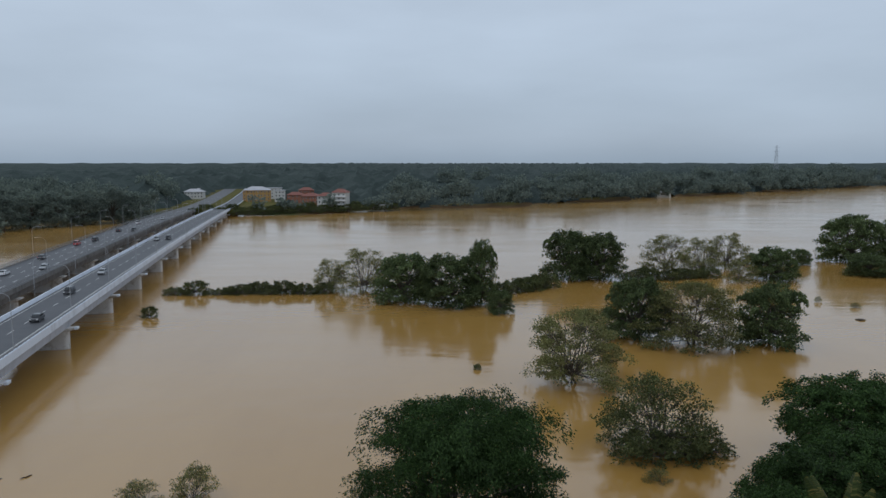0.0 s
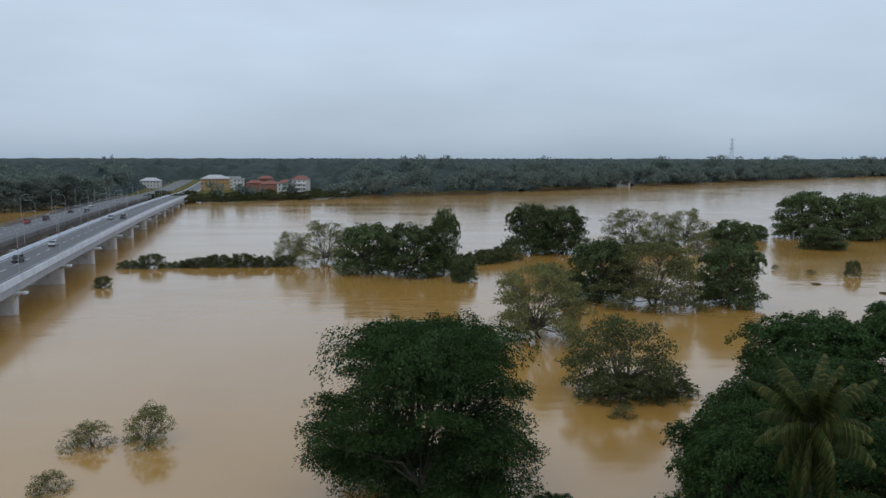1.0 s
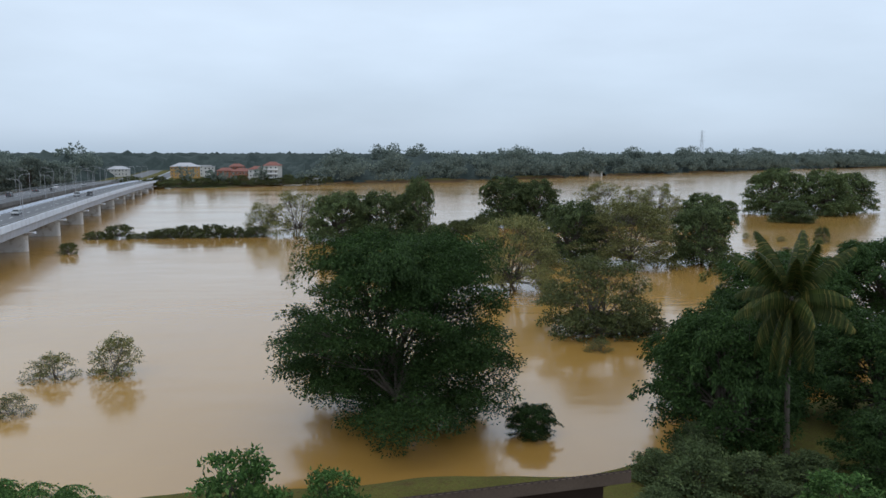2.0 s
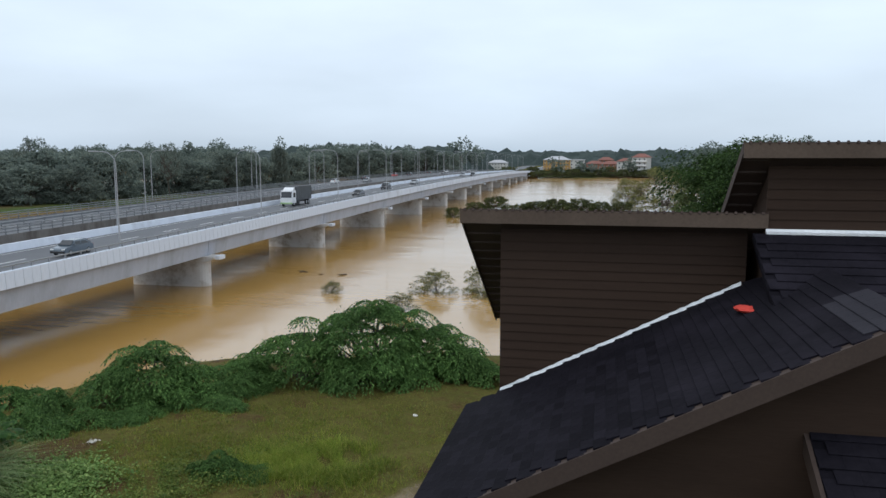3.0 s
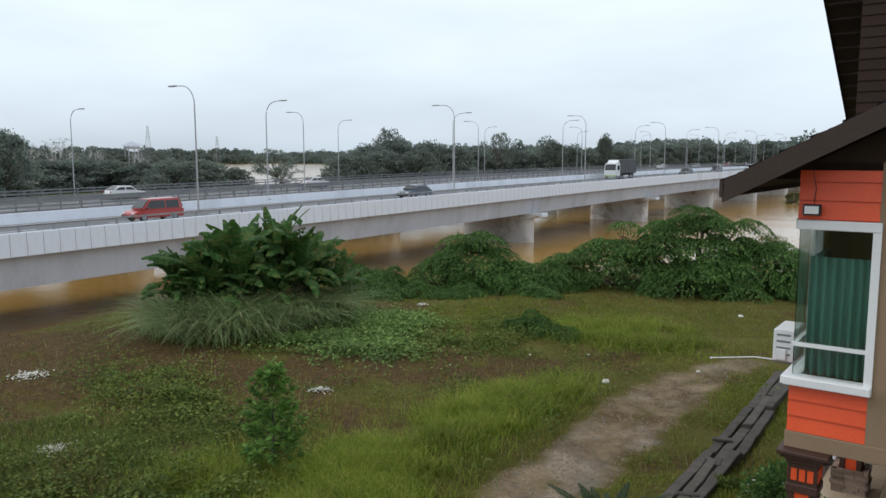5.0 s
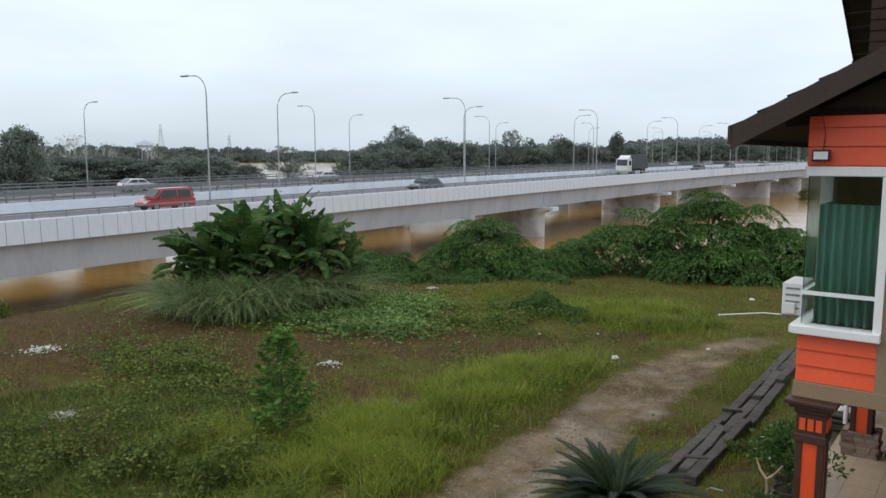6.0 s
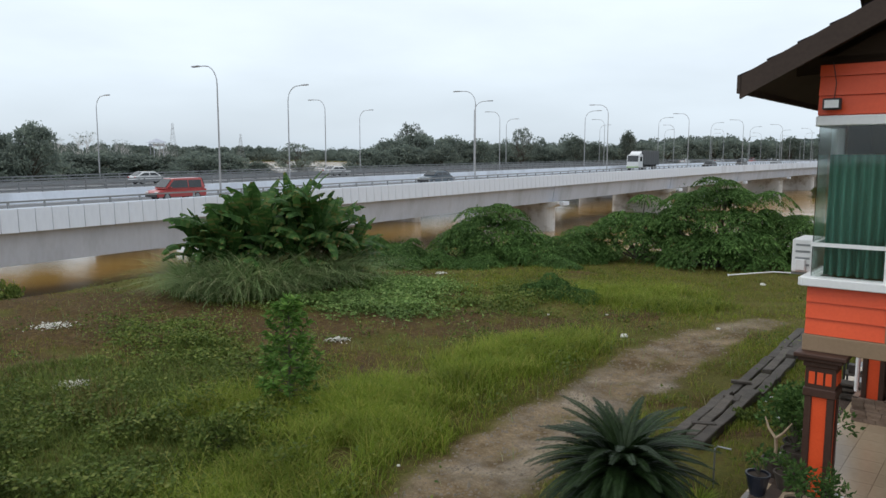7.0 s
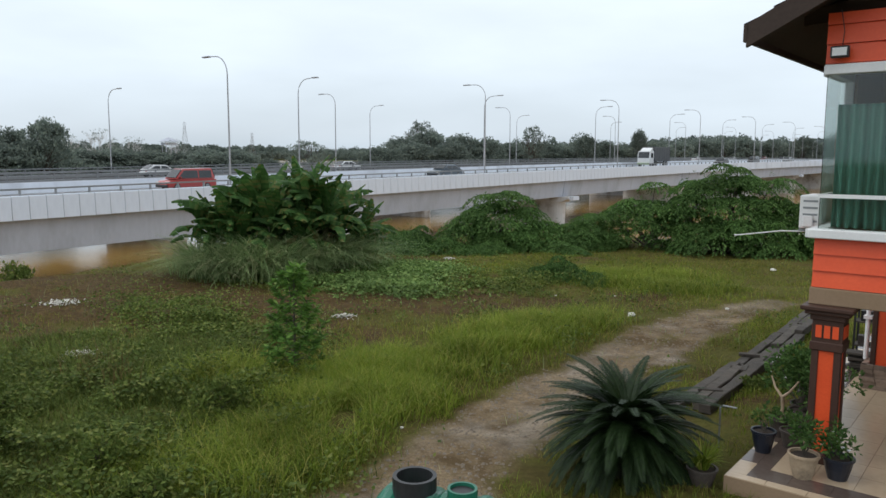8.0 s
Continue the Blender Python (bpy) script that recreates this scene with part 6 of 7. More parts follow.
cycad = thing("cycad", "dark green cycad with stiff feathery fronds", "cycad", pose(-6.15, 9.85, float(height_at(-6.15, 9.85)) - 0.05))
bm = bmesh.new()
lathe(bm, [(0.24, -0.1), (0.27, 0.1), (0.24, 0.35), (0.26, 0.5), (0.2, 0.68), (0.08, 0.75)], 14)
for v in bm.verts:
    v.co += v.normal * 0.03 * noise.noise(v.co * 14) if v.normal.length else Vector()
part("trunk", bm, BARK, cycad)
shapes = [mesh_of("frond", *frond(1.36 + 0.05 * k, 84, 0.17, 0.58 + 0.06 * k, 60 + k, "", 0.16, 0.45, 0.4, 0.011, 0.009), L_CYCAD) for k in range(3)]
rr = random.Random(9)
for k in range(150):
    tier = k / 150
    ob = part("frond", shapes[k % 3], None, cycad)
    ob.matrix_local = pose(0, 0, 0.74 - 0.14 * tier, rr.uniform(-7, 7), -52 + 84 * tier ** 0.95 + rr.uniform(-6, 6), k * 137.5 + rr.uniform(-8, 8)) @ Matrix.Scale(rr.uniform(0.88, 1.06), 4)

tank = thing("water_tank", "green plastic tank with black open collars lying on the ground", "tank", pose(-5.66, 5.84, G + 0.1, 0, 0, 27))
bm = bmesh.new()
prof = [(-0.95, 0.25), (-0.92, 0.52), (-0.84, 0.6)]
x = -0.8
while x < 0.8:
    prof += [(x, 0.60), (x + 0.06, 0.63), (x + 0.14, 0.63), (x + 0.2, 0.60)]
    x += 0.25
prof += [(0.84, 0.6), (0.92, 0.52), (0.95, 0.25)]
rings = [[bm.verts.new((px_ * 0.78, 0.84 * r_ * math.cos(2 * math.pi * k / 28), 0.53 + 0.84 * r_ * math.sin(2 * math.pi * k / 28))) for k in range(28)] for px_, r_ in prof]
for a, b in zip(rings, rings[1:]):
    for k in range(28):
        bm.faces.new((a[k], a[(k + 1) % 28], b[(k + 1) % 28], b[k]))
bm.faces.new(rings[0])
bm.faces.new(rings[-1][::-1])
part("body", bm, GREEN_PLASTIC, tank, "ribbed green body")


def collar(x, y, r, z0, z1, mat, label):
    ob = part("collar", lathe(bmesh.new(), [(r, z0), (r, z1), (r * 0.82, z1), (r * 0.8, z0 + 0.03)], 24, (x, y)), mat, tank, label)
    return ob


collar(-0.33, 0.0, 0.24, 0.98, 1.20, BLACK, "wide black collar")
collar(0.22, 0.0, 0.16, 0.98, 1.15, GREEN_PLASTIC, "small green collar")
# A black disc stands in for the darkness inside the small collar.
part("dark_hole_disc", lathe(bmesh.new(), [(0.125, 1.11), (0.125, 1.116), (0.05, 1.117)], 20, (0.22, 0.0)), BLACK, tank)

# ---- timber lying beside the track ----
rr = random.Random(12)
a0, a1 = Vector((-6.72, 12.75, 0)), Vector((-8.9, 23.2, 0))
along = (a1 - a0).normalized()
across = Vector((-along.y, along.x, 0))
for row in range(3):
    s = rr.uniform(-0.3, 0.2)
    while s < 9.6:
        ln = rr.uniform(2.6, 4.2)
        bm = bmesh.new()
        box(bm, -ln / 2, ln / 2, -0.115, 0.115, 0, 0.17, bevel=0.015)
        bmesh.ops.subdivide_edges(bm, edges=[e for e in bm.edges if abs(e.verts[0].co.x - e.verts[1].co.x) > 1], cuts=8)
        for v in bm.verts:
            v.co += Vector((0, noise.noise(v.co * 2 + Vector((row, s, 0))) * 0.025, noise.noise(v.co * 2 + Vector((s, row, 5))) * 0.03))
        c = a0 + along * (s + ln / 2) + across * (0.32 - row * 0.285 + rr.uniform(-0.03, 0.03))
        ob = part("timber_beam", bm, TIMBER, None)
        ob.matrix_world = Matrix.Translation((c.x, c.y, float(height_at(c.x, c.y)) + 0.02)) @ Matrix.Rotation(math.atan2(along.y, along.x) + rr.uniform(-0.02, 0.02), 4, "Z") @ Matrix.Rotation(rr.uniform(-0.09, 0.09), 4, "X") @ Matrix.Diagonal((1, rr.uniform(0.85, 1.12), rr.uniform(0.7, 1.35), 1))
        tagged(ob, "long weathered grey timber beam lying beside the track", "timber", "timber beams beside the track")
        s += ln + rr.uniform(0.0, 0.12)
for k in range(4):
    s = rr.uniform(0.3, 9)
    c = a0 + along * s + across * rr.uniform(-0.3, 0.3)
    ob = part("timber_offcut", boxed(-0.22, 0.22, -0.07, 0.07, 0, 0.07, bevel=0.012), TIMBER, None)
    ob.matrix_world = Matrix.Translation((c.x, c.y, float(height_at(c.x, c.y)) + 0.2)) @ Matrix.Rotation(rr.uniform(0, 3), 4, "Z")
    tagged(ob, "short weathered timber offcut lying on the beams", "timber", "offcuts on the timber")


# ---- banana plants and reeds ----
def banana_leaf(length, width, rise, bend, seed, mat):
    """A paddle leaf on its stalk along +x: it leaves the stem at rise degrees and bends over by bend degrees; its blade is torn into strips."""
    rg = random.Random(seed)
    n, c = 20, Vector((0, 0, 0))
    mids, ups = [], []
    for k in range(n + 1):
        a = radians(rise - bend * (k / n) ** 1.5)
        mids.append(c.copy())
        ups.append(Vector((-math.sin(a), 0, math.cos(a))))
        c += Vector((math.cos(a), 0, math.sin(a))) * length / n
    V, F = [], []

    def wide(t):
        return 0.0 if t < 0.14 else width * math.sin(math.pi * min(0.97, 0.1 + 0.9 * (t - 0.14) / 0.86)) ** 0.5

    for s in (-1, 1):
        hang, left = 0.1, 0
        for k in range(2, n):
            if left <= 0:
                hang, left, short = rg.choice((-0.12, 0.0, 0.1, 0.35, 0.6)) + bend / 400, rg.choice((1, 2, 3, 4)), rg.uniform(0.86, 1.05)
            left -= 1
            gap = 0.0 if left > 0 else 0.012
            row = []
            for j, along_ in ((k, 0.0), (k + 1, -gap)):
                w = wide(j / n) * short
                ahead = (mids[min(j + 1, n)] - mids[max(j - 1, 0)]).normalized() * along_
                row.append((mids[j], mids[j] + Vector((0, s * w * 0.55, 0)) + ups[j] * (0.10 * w - 0.25 * hang * w) + ahead, mids[j] + Vector((0, s * w * (1 - 0.3 * abs(hang)), 0)) - ups[j] * hang * w + ahead))
            i = len(V)
            V += [*row[0], *row[1]]
            F += [(i, i + 3, i + 4, i + 1), (i + 1, i + 4, i + 5, i + 2)]
    for k in range(n):
        w = 0.035 * (1 - k / (n + 2))
        i = len(V)
        for m, u in ((mids[k], ups[k]), (mids[k + 1], ups[k + 1])):
            V += [m + Vector((0, w, 0)) + u * 0.006, m - Vector((0, w, 0)) + u * 0.006, m - u * w]
        F += [(i, i + 1, i + 4, i + 3), (i + 1, i + 2, i + 5, i + 4), (i + 2, i, i + 3, i + 5)]
    return mesh_of("leaf", [tuple(v) for v in V], F, mat)


STALK = mottled("banana_stem", (0.06, 0.075, 0.03), (0.14, 0.13, 0.06), 2, 12, 0.6, stain=(0.10, 0.07, 0.035), stain_scale=2)
L_DRY = leafy("withered_banana_leaf", (0.10, 0.075, 0.03), (0.20, 0.15, 0.06), rough=0.8)
young = [banana_leaf(2.0, 0.30, 84, 22, 4, L_BANANA), banana_leaf(2.2, 0.34, 78, 40, 5, L_BANANA)]
full = [banana_leaf(2.5, 0.36, 66, 62, 1, L_BANANA), banana_leaf(2.6, 0.38, 56, 74, 2, L_BANANA), banana_leaf(2.4, 0.36, 60, 95, 6, L_BANANA)]
old = [banana_leaf(2.5, 0.36, 40, 88, 3, L_BANANA), banana_leaf(2.3, 0.33, 25, 92, 7, L_BANANA)]
dead = [banana_leaf(1.9, 0.2, -20, 66, 8, L_DRY)]
rr = random.Random(21)
spots = [(-27.9, 15.6, 2.5), (-27.2, 16.7, 2.7), (-28.3, 14.4, 2.0), (-27.0, 15.2, 2.1), (-26.8, 17.6, 2.3), (-28.9, 13.7, 1.6), (-27.9, 17.6, 2.6), (-27.0, 18.6, 1.9), (-28.3, 16.3, 2.5), (-27.6, 14.2, 1.5), (-26.4, 16.4, 1.5), (-29.2, 14.8, 1.9), (-29.0, 17.0, 2.2), (-26.6, 19.4, 1.3), (-29.4, 15.8, 2.0), (-27.8, 18.9, 1.9)]
for x, y, h in spots:
    b = thing("banana_plant", "green banana plant with broad torn leaves", "banana plant", pose(x, y, float(height_at(x, y)) - 0.05, rr.uniform(-7, 7), rr.uniform(-7, 7), rr.uniform(0, 360)), group="banana plants in the pasture")
    part("stem", tube(bmesh.new(), [(0, 0, -0.2), (0, 0, h * 0.5), (0.03, 0, h)], [0.16, 0.13, 0.08], 10), STALK, b)
    for k, shape in enumerate(dead + old + dead + old + full + old + full + young[1:] + full[:2] + young):
        q = k / 16
        ob = part("leaf", shape, None, b, "withered brown leaf" if shape is dead[0] else "")
        ob.matrix_local = pose(0, 0, h * (0.72 + 0.26 * q), rr.uniform(-14, 14), rr.uniform(-9, 9), k * 137.5 + rr.uniform(-22, 22)) @ Matrix.Scale(rr.uniform(0.76, 1.06) * (0.66 + 0.17 * h), 4)


def scatter(rg, n, zones, soft=True):
    """Places on the ground in zones (x, y, rx, ry), thinning out to ragged edges."""
    P = []
    tot = sum(z[2] * z[3] for z in zones)
    for x, y, rx, ry in zones:
        k = int(n * rx * ry / tot)
        q = rg.normal(size=(k, 2)) * 0.62 if soft else rg.uniform(-1, 1, (k, 2))
        P.append(np.array([x, y]) + q * np.array([rx, ry]))
    P = np.concatenate(P)
    P = P[rg.random(len(P)) < 0.62 + 0.5 * lumps(P[:, 0], P[:, 1], 2.1) + 0.35 * lumps(P[:, 0] + 7, P[:, 1], 0.8)]
    return np.column_stack([P, height_at(P[:, 0], P[:, 1]) - 0.02])


def blades(name, label, mat, pts, lo, hi, width, bend, seed, segs=3):
    rg = np.random.default_rng(seed)
    n = len(pts)
    a = rg.uniform(0, 2 * math.pi, n)
    ob = new(name, blade_mesh(name, mat, pts, np.stack([np.cos(a), np.sin(a), np.zeros(n)], 1), rg.uniform(lo, hi, n), width * rg.uniform(0.7, 1.3, n), rg.uniform(bend * 0.4, bend, n), seed, segs))
    return tagged(ob, label, "grass", kind="stuff")


rg = np.random.default_rng(77)
blades("reeds", "tall drooping reeds round the banana plants", L_REED, scatter(rg, 15000, [(-26.2, 15.9, 0.9, 1.9), (-27.0, 14.2, 1.0, 0.9), (-28.4, 13.2, 0.9, 0.7), (-26.1, 17.8, 0.7, 1.0)]), 1.0, 3.1, 0.045, 1.55, 1, 6)
P = scatter(rg, 330000, [(-20, 16, 16, 19)], False)
keep = (soil_at(P[:, 0], P[:, 1]) < 0.22 + 1.0 * rg.random(len(P)) ** 2) & (path_at(P[:, 0], P[:, 1]) < 0.25 + 0.3 * rg.random(len(P))) & (P[:, 2] > 1.0)
keep &= ~((P[:, 0] > -6.0) & (P[:, 1] > 10.6))
blades("pasture_grass", "short grazed pasture grass", L_PASTURE, P[keep], 0.05, 0.16, 0.015, 0.9, 2, 2)
P = scatter(rg, 210000, [(-10, 7, 7, 8), (-12, 4, 7, 5), (-14.5, 4.0, 4.5, 3.5), (-8, 22, 4, 8), (-7.2, 12.2, 1.6, 3.0), (-18, 27, 6, 4.5), (-22, 23, 4, 3.5)])
keep = (path_at(P[:, 0], P[:, 1]) < 0.15 + 0.2 * rg.random(len(P))) & ~((P[:, 0] > -5.1) & (P[:, 1] > 10.9))
blades("meadow_grass", "longer meadow grass beside the track", L_GRASS, P[keep], 0.10, 0.28, 0.012, 0.8, 3, 2)
P = scatter(rg, 130000, [(-12.6, 9.6, 1.2, 1.8), (-12.9, 12.6, 1.0, 2.6), (-13.4, 16.2, 0.9, 2.2), (-11.2, 8.6, 1.1, 1.6), (-15.4, 25.2, 1.8, 1.6), (-17.0, 24.6, 1.2, 1.2), (-10.6, 6.0, 1.1, 1.6), (-14.6, 7.6, 1.0, 1.0)])
P = P[path_at(P[:, 0], P[:, 1]) < 0.12]
blades("tall_grass", "bright tall grass swaying beside the track", L_GRASS, P, 0.25, 0.78, 0.014, 0.95, 4, 3)
P = scatter(rg, 2600, [(-20, 15, 13, 14)])
blades("dry_stalks", "dry straw-coloured stalks in the pasture", L_REED, P, 0.2, 0.5, 0.012, 0.5, 5, 2)
P = scatter(rg, 70000, [(-14.5, 4.4, 3.6, 2.6), (-17.0, 7.6, 2.4, 1.4), (-12.4, 5.6, 2.4, 2.0), (-22.4, 17.6, 2.2, 2.0)])
blades("mixed_grass", "dark green grass growing through the weeds", L_WEED, P, 0.14, 0.46, 0.013, 0.9, 6, 3)
P = np.concatenate([rg.normal(size=(70, 2)) * np.array([0.5, 0.35]) + np.array(c) for c in ((-16.1, 5.1), (-15.2, 5.6), (-17.2, 5.9))])
blades("dead_stalks", "tall pale dead stalks standing in the pasture", L_DRY, np.column_stack([P, height_at(P[:, 0], P[:, 1]) - 0.02]), 0.4, 1.0, 0.014, 0.5, 7, 3)
# creeping broad-leaved weeds
P = scatter(rg, 66000, [(-14.6, 5.0, 3.4, 2.6), (-12.0, 4.4, 3.0, 2.4), (-21.6, 9.4, 3.2, 1.3), (-17.6, 9.6, 2.2, 0.9), (-19.5, 20.5, 2.0, 2.5), (-13.6, 7.4, 1.5, 1.2)])
Q = scatter(rg, 60000, [(-20, 15, 12, 14)])
Q = Q[(lumps(Q[:, 0], Q[:, 1], 1.1) + 0.6 * lumps(Q[:, 0] + 9, Q[:, 1], 2.7) > 0.25) & (path_at(Q[:, 0], Q[:, 1]) < 0.1) & (Q[:, 0] < -8)]
P = np.concatenate([P, Q])
hump = np.clip(0.5 + 0.7 * lumps(P[:, 0], P[:, 1], 1.4) + 0.5 * lumps(P[:, 0] + 4, P[:, 1], 3.1), 0.1, 1.4)
P[:, 2] += 0.03 + (0.12 + 0.34 * hump) * rg.random(len(P)) ** 1.4
weeds = new("creeping_weeds", leaf_mesh("creeping_weeds", L_WEED, P, rg.normal(size=P.shape) * np.array([1, 1, 0.25]) + np.array([0, 0, 0.15]), 0.085, 0.075, rg, 0.12, up=(0, 0, 1)))
tagged(weeds, "creeping broad-leaved weeds over the pasture", "weeds", kind="stuff")
P = scatter(rg, 30000, [(-22.2, 17.2, 2.4, 1.9), (-24, 20.0, 2.2, 1.6), (-23.4, 15.6, 1.6, 0.9)])
P[:, 2] += 0.04 + 0.30 * rg.random(len(P)) ** 1.3
creeper = new("bright_creeper", leaf_mesh("bright_creeper", leafy("creeper_leaf", (0.085, 0.150, 0.040), (0.190, 0.290, 0.085), (0.27, 0.36, 0.12)), P, rg.normal(size=P.shape) * np.array([1, 1, 0.25]) + np.array([0, 0, 0.2]), 0.12, 0.09, rg, 0.12, up=(0, 0, 1)))
tagged(creeper, "bright green creeper spreading over the pasture", "creeper", kind="stuff")
P = np.column_stack([rg.uniform(-21, -9.5, 42000), rg.uniform(0.5, 7.2, 42000)])
P = P[path_at(P[:, 0], P[:, 1]) < 0.1]
blades("near_grass", "mixed green grass among the weeds", L_WEED, np.column_stack([P, height_at(P[:, 0], P[:, 1]) - 0.02]), 0.10, 0.34, 0.014, 0.9, 8, 3)


def shoot_sapling(height, seed):
    """A slender sapling: steep side shoots, each set all round with long drooping leaves."""
    rg = np.random.default_rng(seed)
    top = thing("sapling", "slender bright green sapling in the pasture", "sapling")
    bm, P, D = bmesh.new(), [], []
    tube(bm, [(0, 0, -0.2), (0.02, 0, height * 0.5), (0, 0.02, height * 0.97)], [0.035, 0.022, 0.006], 6)
    for k in range(64):
        a, z0 = k * 2.4, height * (0.03 + 0.85 * ((k + 0.5) / 64) ** 1.1)
        r = (0.66 * (1 - (z0 / height) ** 1.6) + 0.07) * rg.uniform(0.6, 1.15)
        tip = Vector((r * math.cos(a), r * math.sin(a), z0 + 0.16 + 0.25 * rg.random()))
        mid = Vector((tip.x * 0.6, tip.y * 0.6, z0 + 0.06))
        tube(bm, [(0, 0, z0), mid, tip], [0.010, 0.007, 0.003], 4)
        for j in range(34):
            t = 0.25 + 0.75 * rg.random() ** 0.6
            q = mid.lerp(tip, (t - 0.25) / 0.75)
            b = rg.uniform(0, 6.283)
            P.append((q.x, q.y, q.z))
            D.append((math.cos(b) + 0.5 * math.cos(a), math.sin(b) + 0.5 * math.sin(a), rg.uniform(-0.5, 0.6)))
    for j in range(60):
        b = j * 2.4
        P.append((0, 0, height * rg.uniform(0.86, 1.0)))
        D.append((math.cos(b), math.sin(b), rg.uniform(0.1, 1.2)))
    part("trunk", bm, BARK, top)
    part("crown", leaf_mesh("crown", L_SAPLING, np.array(P), np.array(D), 0.18, 0.06, rg, 0.12, up=(0, 0, 1)), None, top)
    return top


sapling = shoot_sapling(2.35, 31)
sapling.matrix_world = pose(-14.15, 8.95, G)
tuft = grow_tree("weed_tuft", "low dark green weed tuft in the grass", 0.7, 1.3, 32, L_WEED, count=14, each=8, per=2400, size=0.09, low=0.0, fork=0.3, lobe=0.22, category="weed", sink=0.2, inner=False)
tuft.matrix_world = pose(-11.2, 4.0, G)
plant(tuft, [(-13.2, 2.6, G, 40, 1.2, 1.1), (-9.6, 4.0, G, 80, 1.0, 0.9), (-15, 3.2, G, 140, 1.3, 1.0), (-7.0, 11.6, G, 200, 0.8, 0.9), (-7.6, 11.0, G, 260, 0.7, 0.7), (-12.4, 6.4, G, 20, 1.1, 1.2), (-33.5, 7.5, 3.2, 0, 1.6, 2.2), (-6.6, 14.6, G, 30, 0.8, 0.8)])

# trampled clods of mud on the bare soil
rg = np.random.default_rng(91)
P = np.column_stack([rg.uniform(-33, -12, 26000), rg.uniform(2, 24, 26000)])
P = P[soil_at(P[:, 0], P[:, 1]) > 0.35 + 0.4 * rg.random(len(P))]
P = np.column_stack([P, height_at(P[:, 0], P[:, 1])])
n, r = len(P), 0.02 + 0.05 * rg.random((len(P), 1)) ** 2
turn_ = rg.uniform(0, 6.28, (n, 1))
ring = [P + np.hstack([r * np.cos(turn_ + k * 1.571), r * np.sin(turn_ + k * 1.571) * 0.8, -0.01 + 0 * r]) for k in range(4)] + [P + np.hstack([0.3 * r * rg.normal(size=(n, 2)), 0.6 * r])]
fan = (np.arange(n) * 5)[:, None, None] + np.array([[0, 1, 4], [1, 2, 4], [2, 3, 4], [3, 0, 4]])[None]
clods = new("mud_clods", mesh_of("mud_clods", np.stack(ring, 1).reshape(-1, 3).tolist(), fan.reshape(-1, 3).tolist(), mottled("trampled_mud", (0.035, 0.020, 0.009), (0.12, 0.078, 0.034), 1.2, 14, 0.85)))
tagged(clods, "dark clods of trampled mud on the bare soil", "mud", kind="stuff")

# gravel, feed scraps and litter
stones = bmesh.new()
rr = random.Random(30)
sx, sy = np.random.default_rng(3).uniform(-13, -6, 60000), np.random.default_rng(4).uniform(3, 26, 60000)
on = path_at(sx, sy) > 0.35
sx, sy = sx[on][:4200], sy[on][:4200]
for x, y, z in zip(sx, sy, height_at(sx, sy)):
    r = rr.choice((0.015, 0.02, 0.025, 0.04)) * rr.uniform(0.7, 1.2)
    vs = [stones.verts.new((x + r * a, y + r * b, z + r * c)) for a, b, c in ((1, 0, 0), (0, 1, 0), (-1, 0.1, 0), (0.1, -1, 0), (0.1, 0, 0.7))]
    for i in range(4):
        stones.faces.new((vs[i], vs[(i + 1) % 4], vs[4]))
tagged(part("gravel", stones, mottled("wet_gravel", (0.085, 0.066, 0.046), (0.25, 0.20, 0.145), 3, 30, 0.6), None), "loose grey gravel on the muddy track", "gravel", kind="stuff")
for x, y, r, k in ((-18.6, 5.7, 0.66, 260), (-25.4, 7.1, 0.7, 200), (-17.9, 12.75, 0.36, 110), (-25.6, 23.6, 0.35, 60)):
    bm = bmesh.new()
    z = float(height_at(np.array([x]), np.array([y]))[0])
    for _ in range(k):
        a, q = rr.uniform(0, 6.28), abs(rr.gauss(0, 0.5)) * r
        m = pose(q * math.cos(a), q * math.sin(a), 0.02 + max(0, 0.09 - q * 0.12) * rr.random(), rr.uniform(-30, 30), rr.uniform(-30, 30), rr.uniform(0, 360))
        s = rr.uniform(0.018, 0.05)
        vs = [bm.verts.new(m @ Vector(p)) for p in ((-s, -s * 0.6, 0), (s, -s * 0.5, 0.01), (s * 0.8, s * 0.7, 0), (-s * 0.9, s * 0.5, 0.015), (0, 0, 0.025))]
        for i in range(4):
            bm.faces.new((vs[i], vs[(i + 1) % 4], vs[4]))
        bm.faces.new(vs[3::-1])
    ob = part("feed_pile", bm, SCRAP, None)
    ob.matrix_world = Matrix.Translation((x, y, z))
    tagged(ob, "scattered heap of white feed scraps on the soil", "feed", "feed heaps in the pasture", "stuff")
for x, y, r in ((-12.8, 19.6, 0.13), (-15.1, 21.9, 0.06), (-16.6, 20.6, 0.05), (-9.9, 8.6, 0.04), (-11.4, 22.6, 0.07), (-14.6, 18.4, 0.05), (-14.2, 31.6, 0.13)):
    bm = bmesh.new()
    bmesh.ops.create_icosphere(bm, subdivisions=2, radius=r)
    for v in bm.verts:
        v.co = Vector((v.co.x, v.co.y * 0.8, v.co.z * 0.5)) * (1 + 0.5 * noise.noise(v.co / r * 1.5 + Vector((x, y, 0))))
    ob = part("litter", bm, SCRAP, None)
    ob.matrix_world = Matrix.Translation((x, y, float(height_at(np.array([x]), np.array([y]))[0]) + r * 0.35))
    tagged(ob, "crumpled white plastic litter on the grass", "litter", "litter in the pasture")

# ---- coconut palm ----
palm = thing("coconut_palm", "coconut palm with drooping yellow-green fronds", "palm", pose(25.6, 44.9, 4.15))
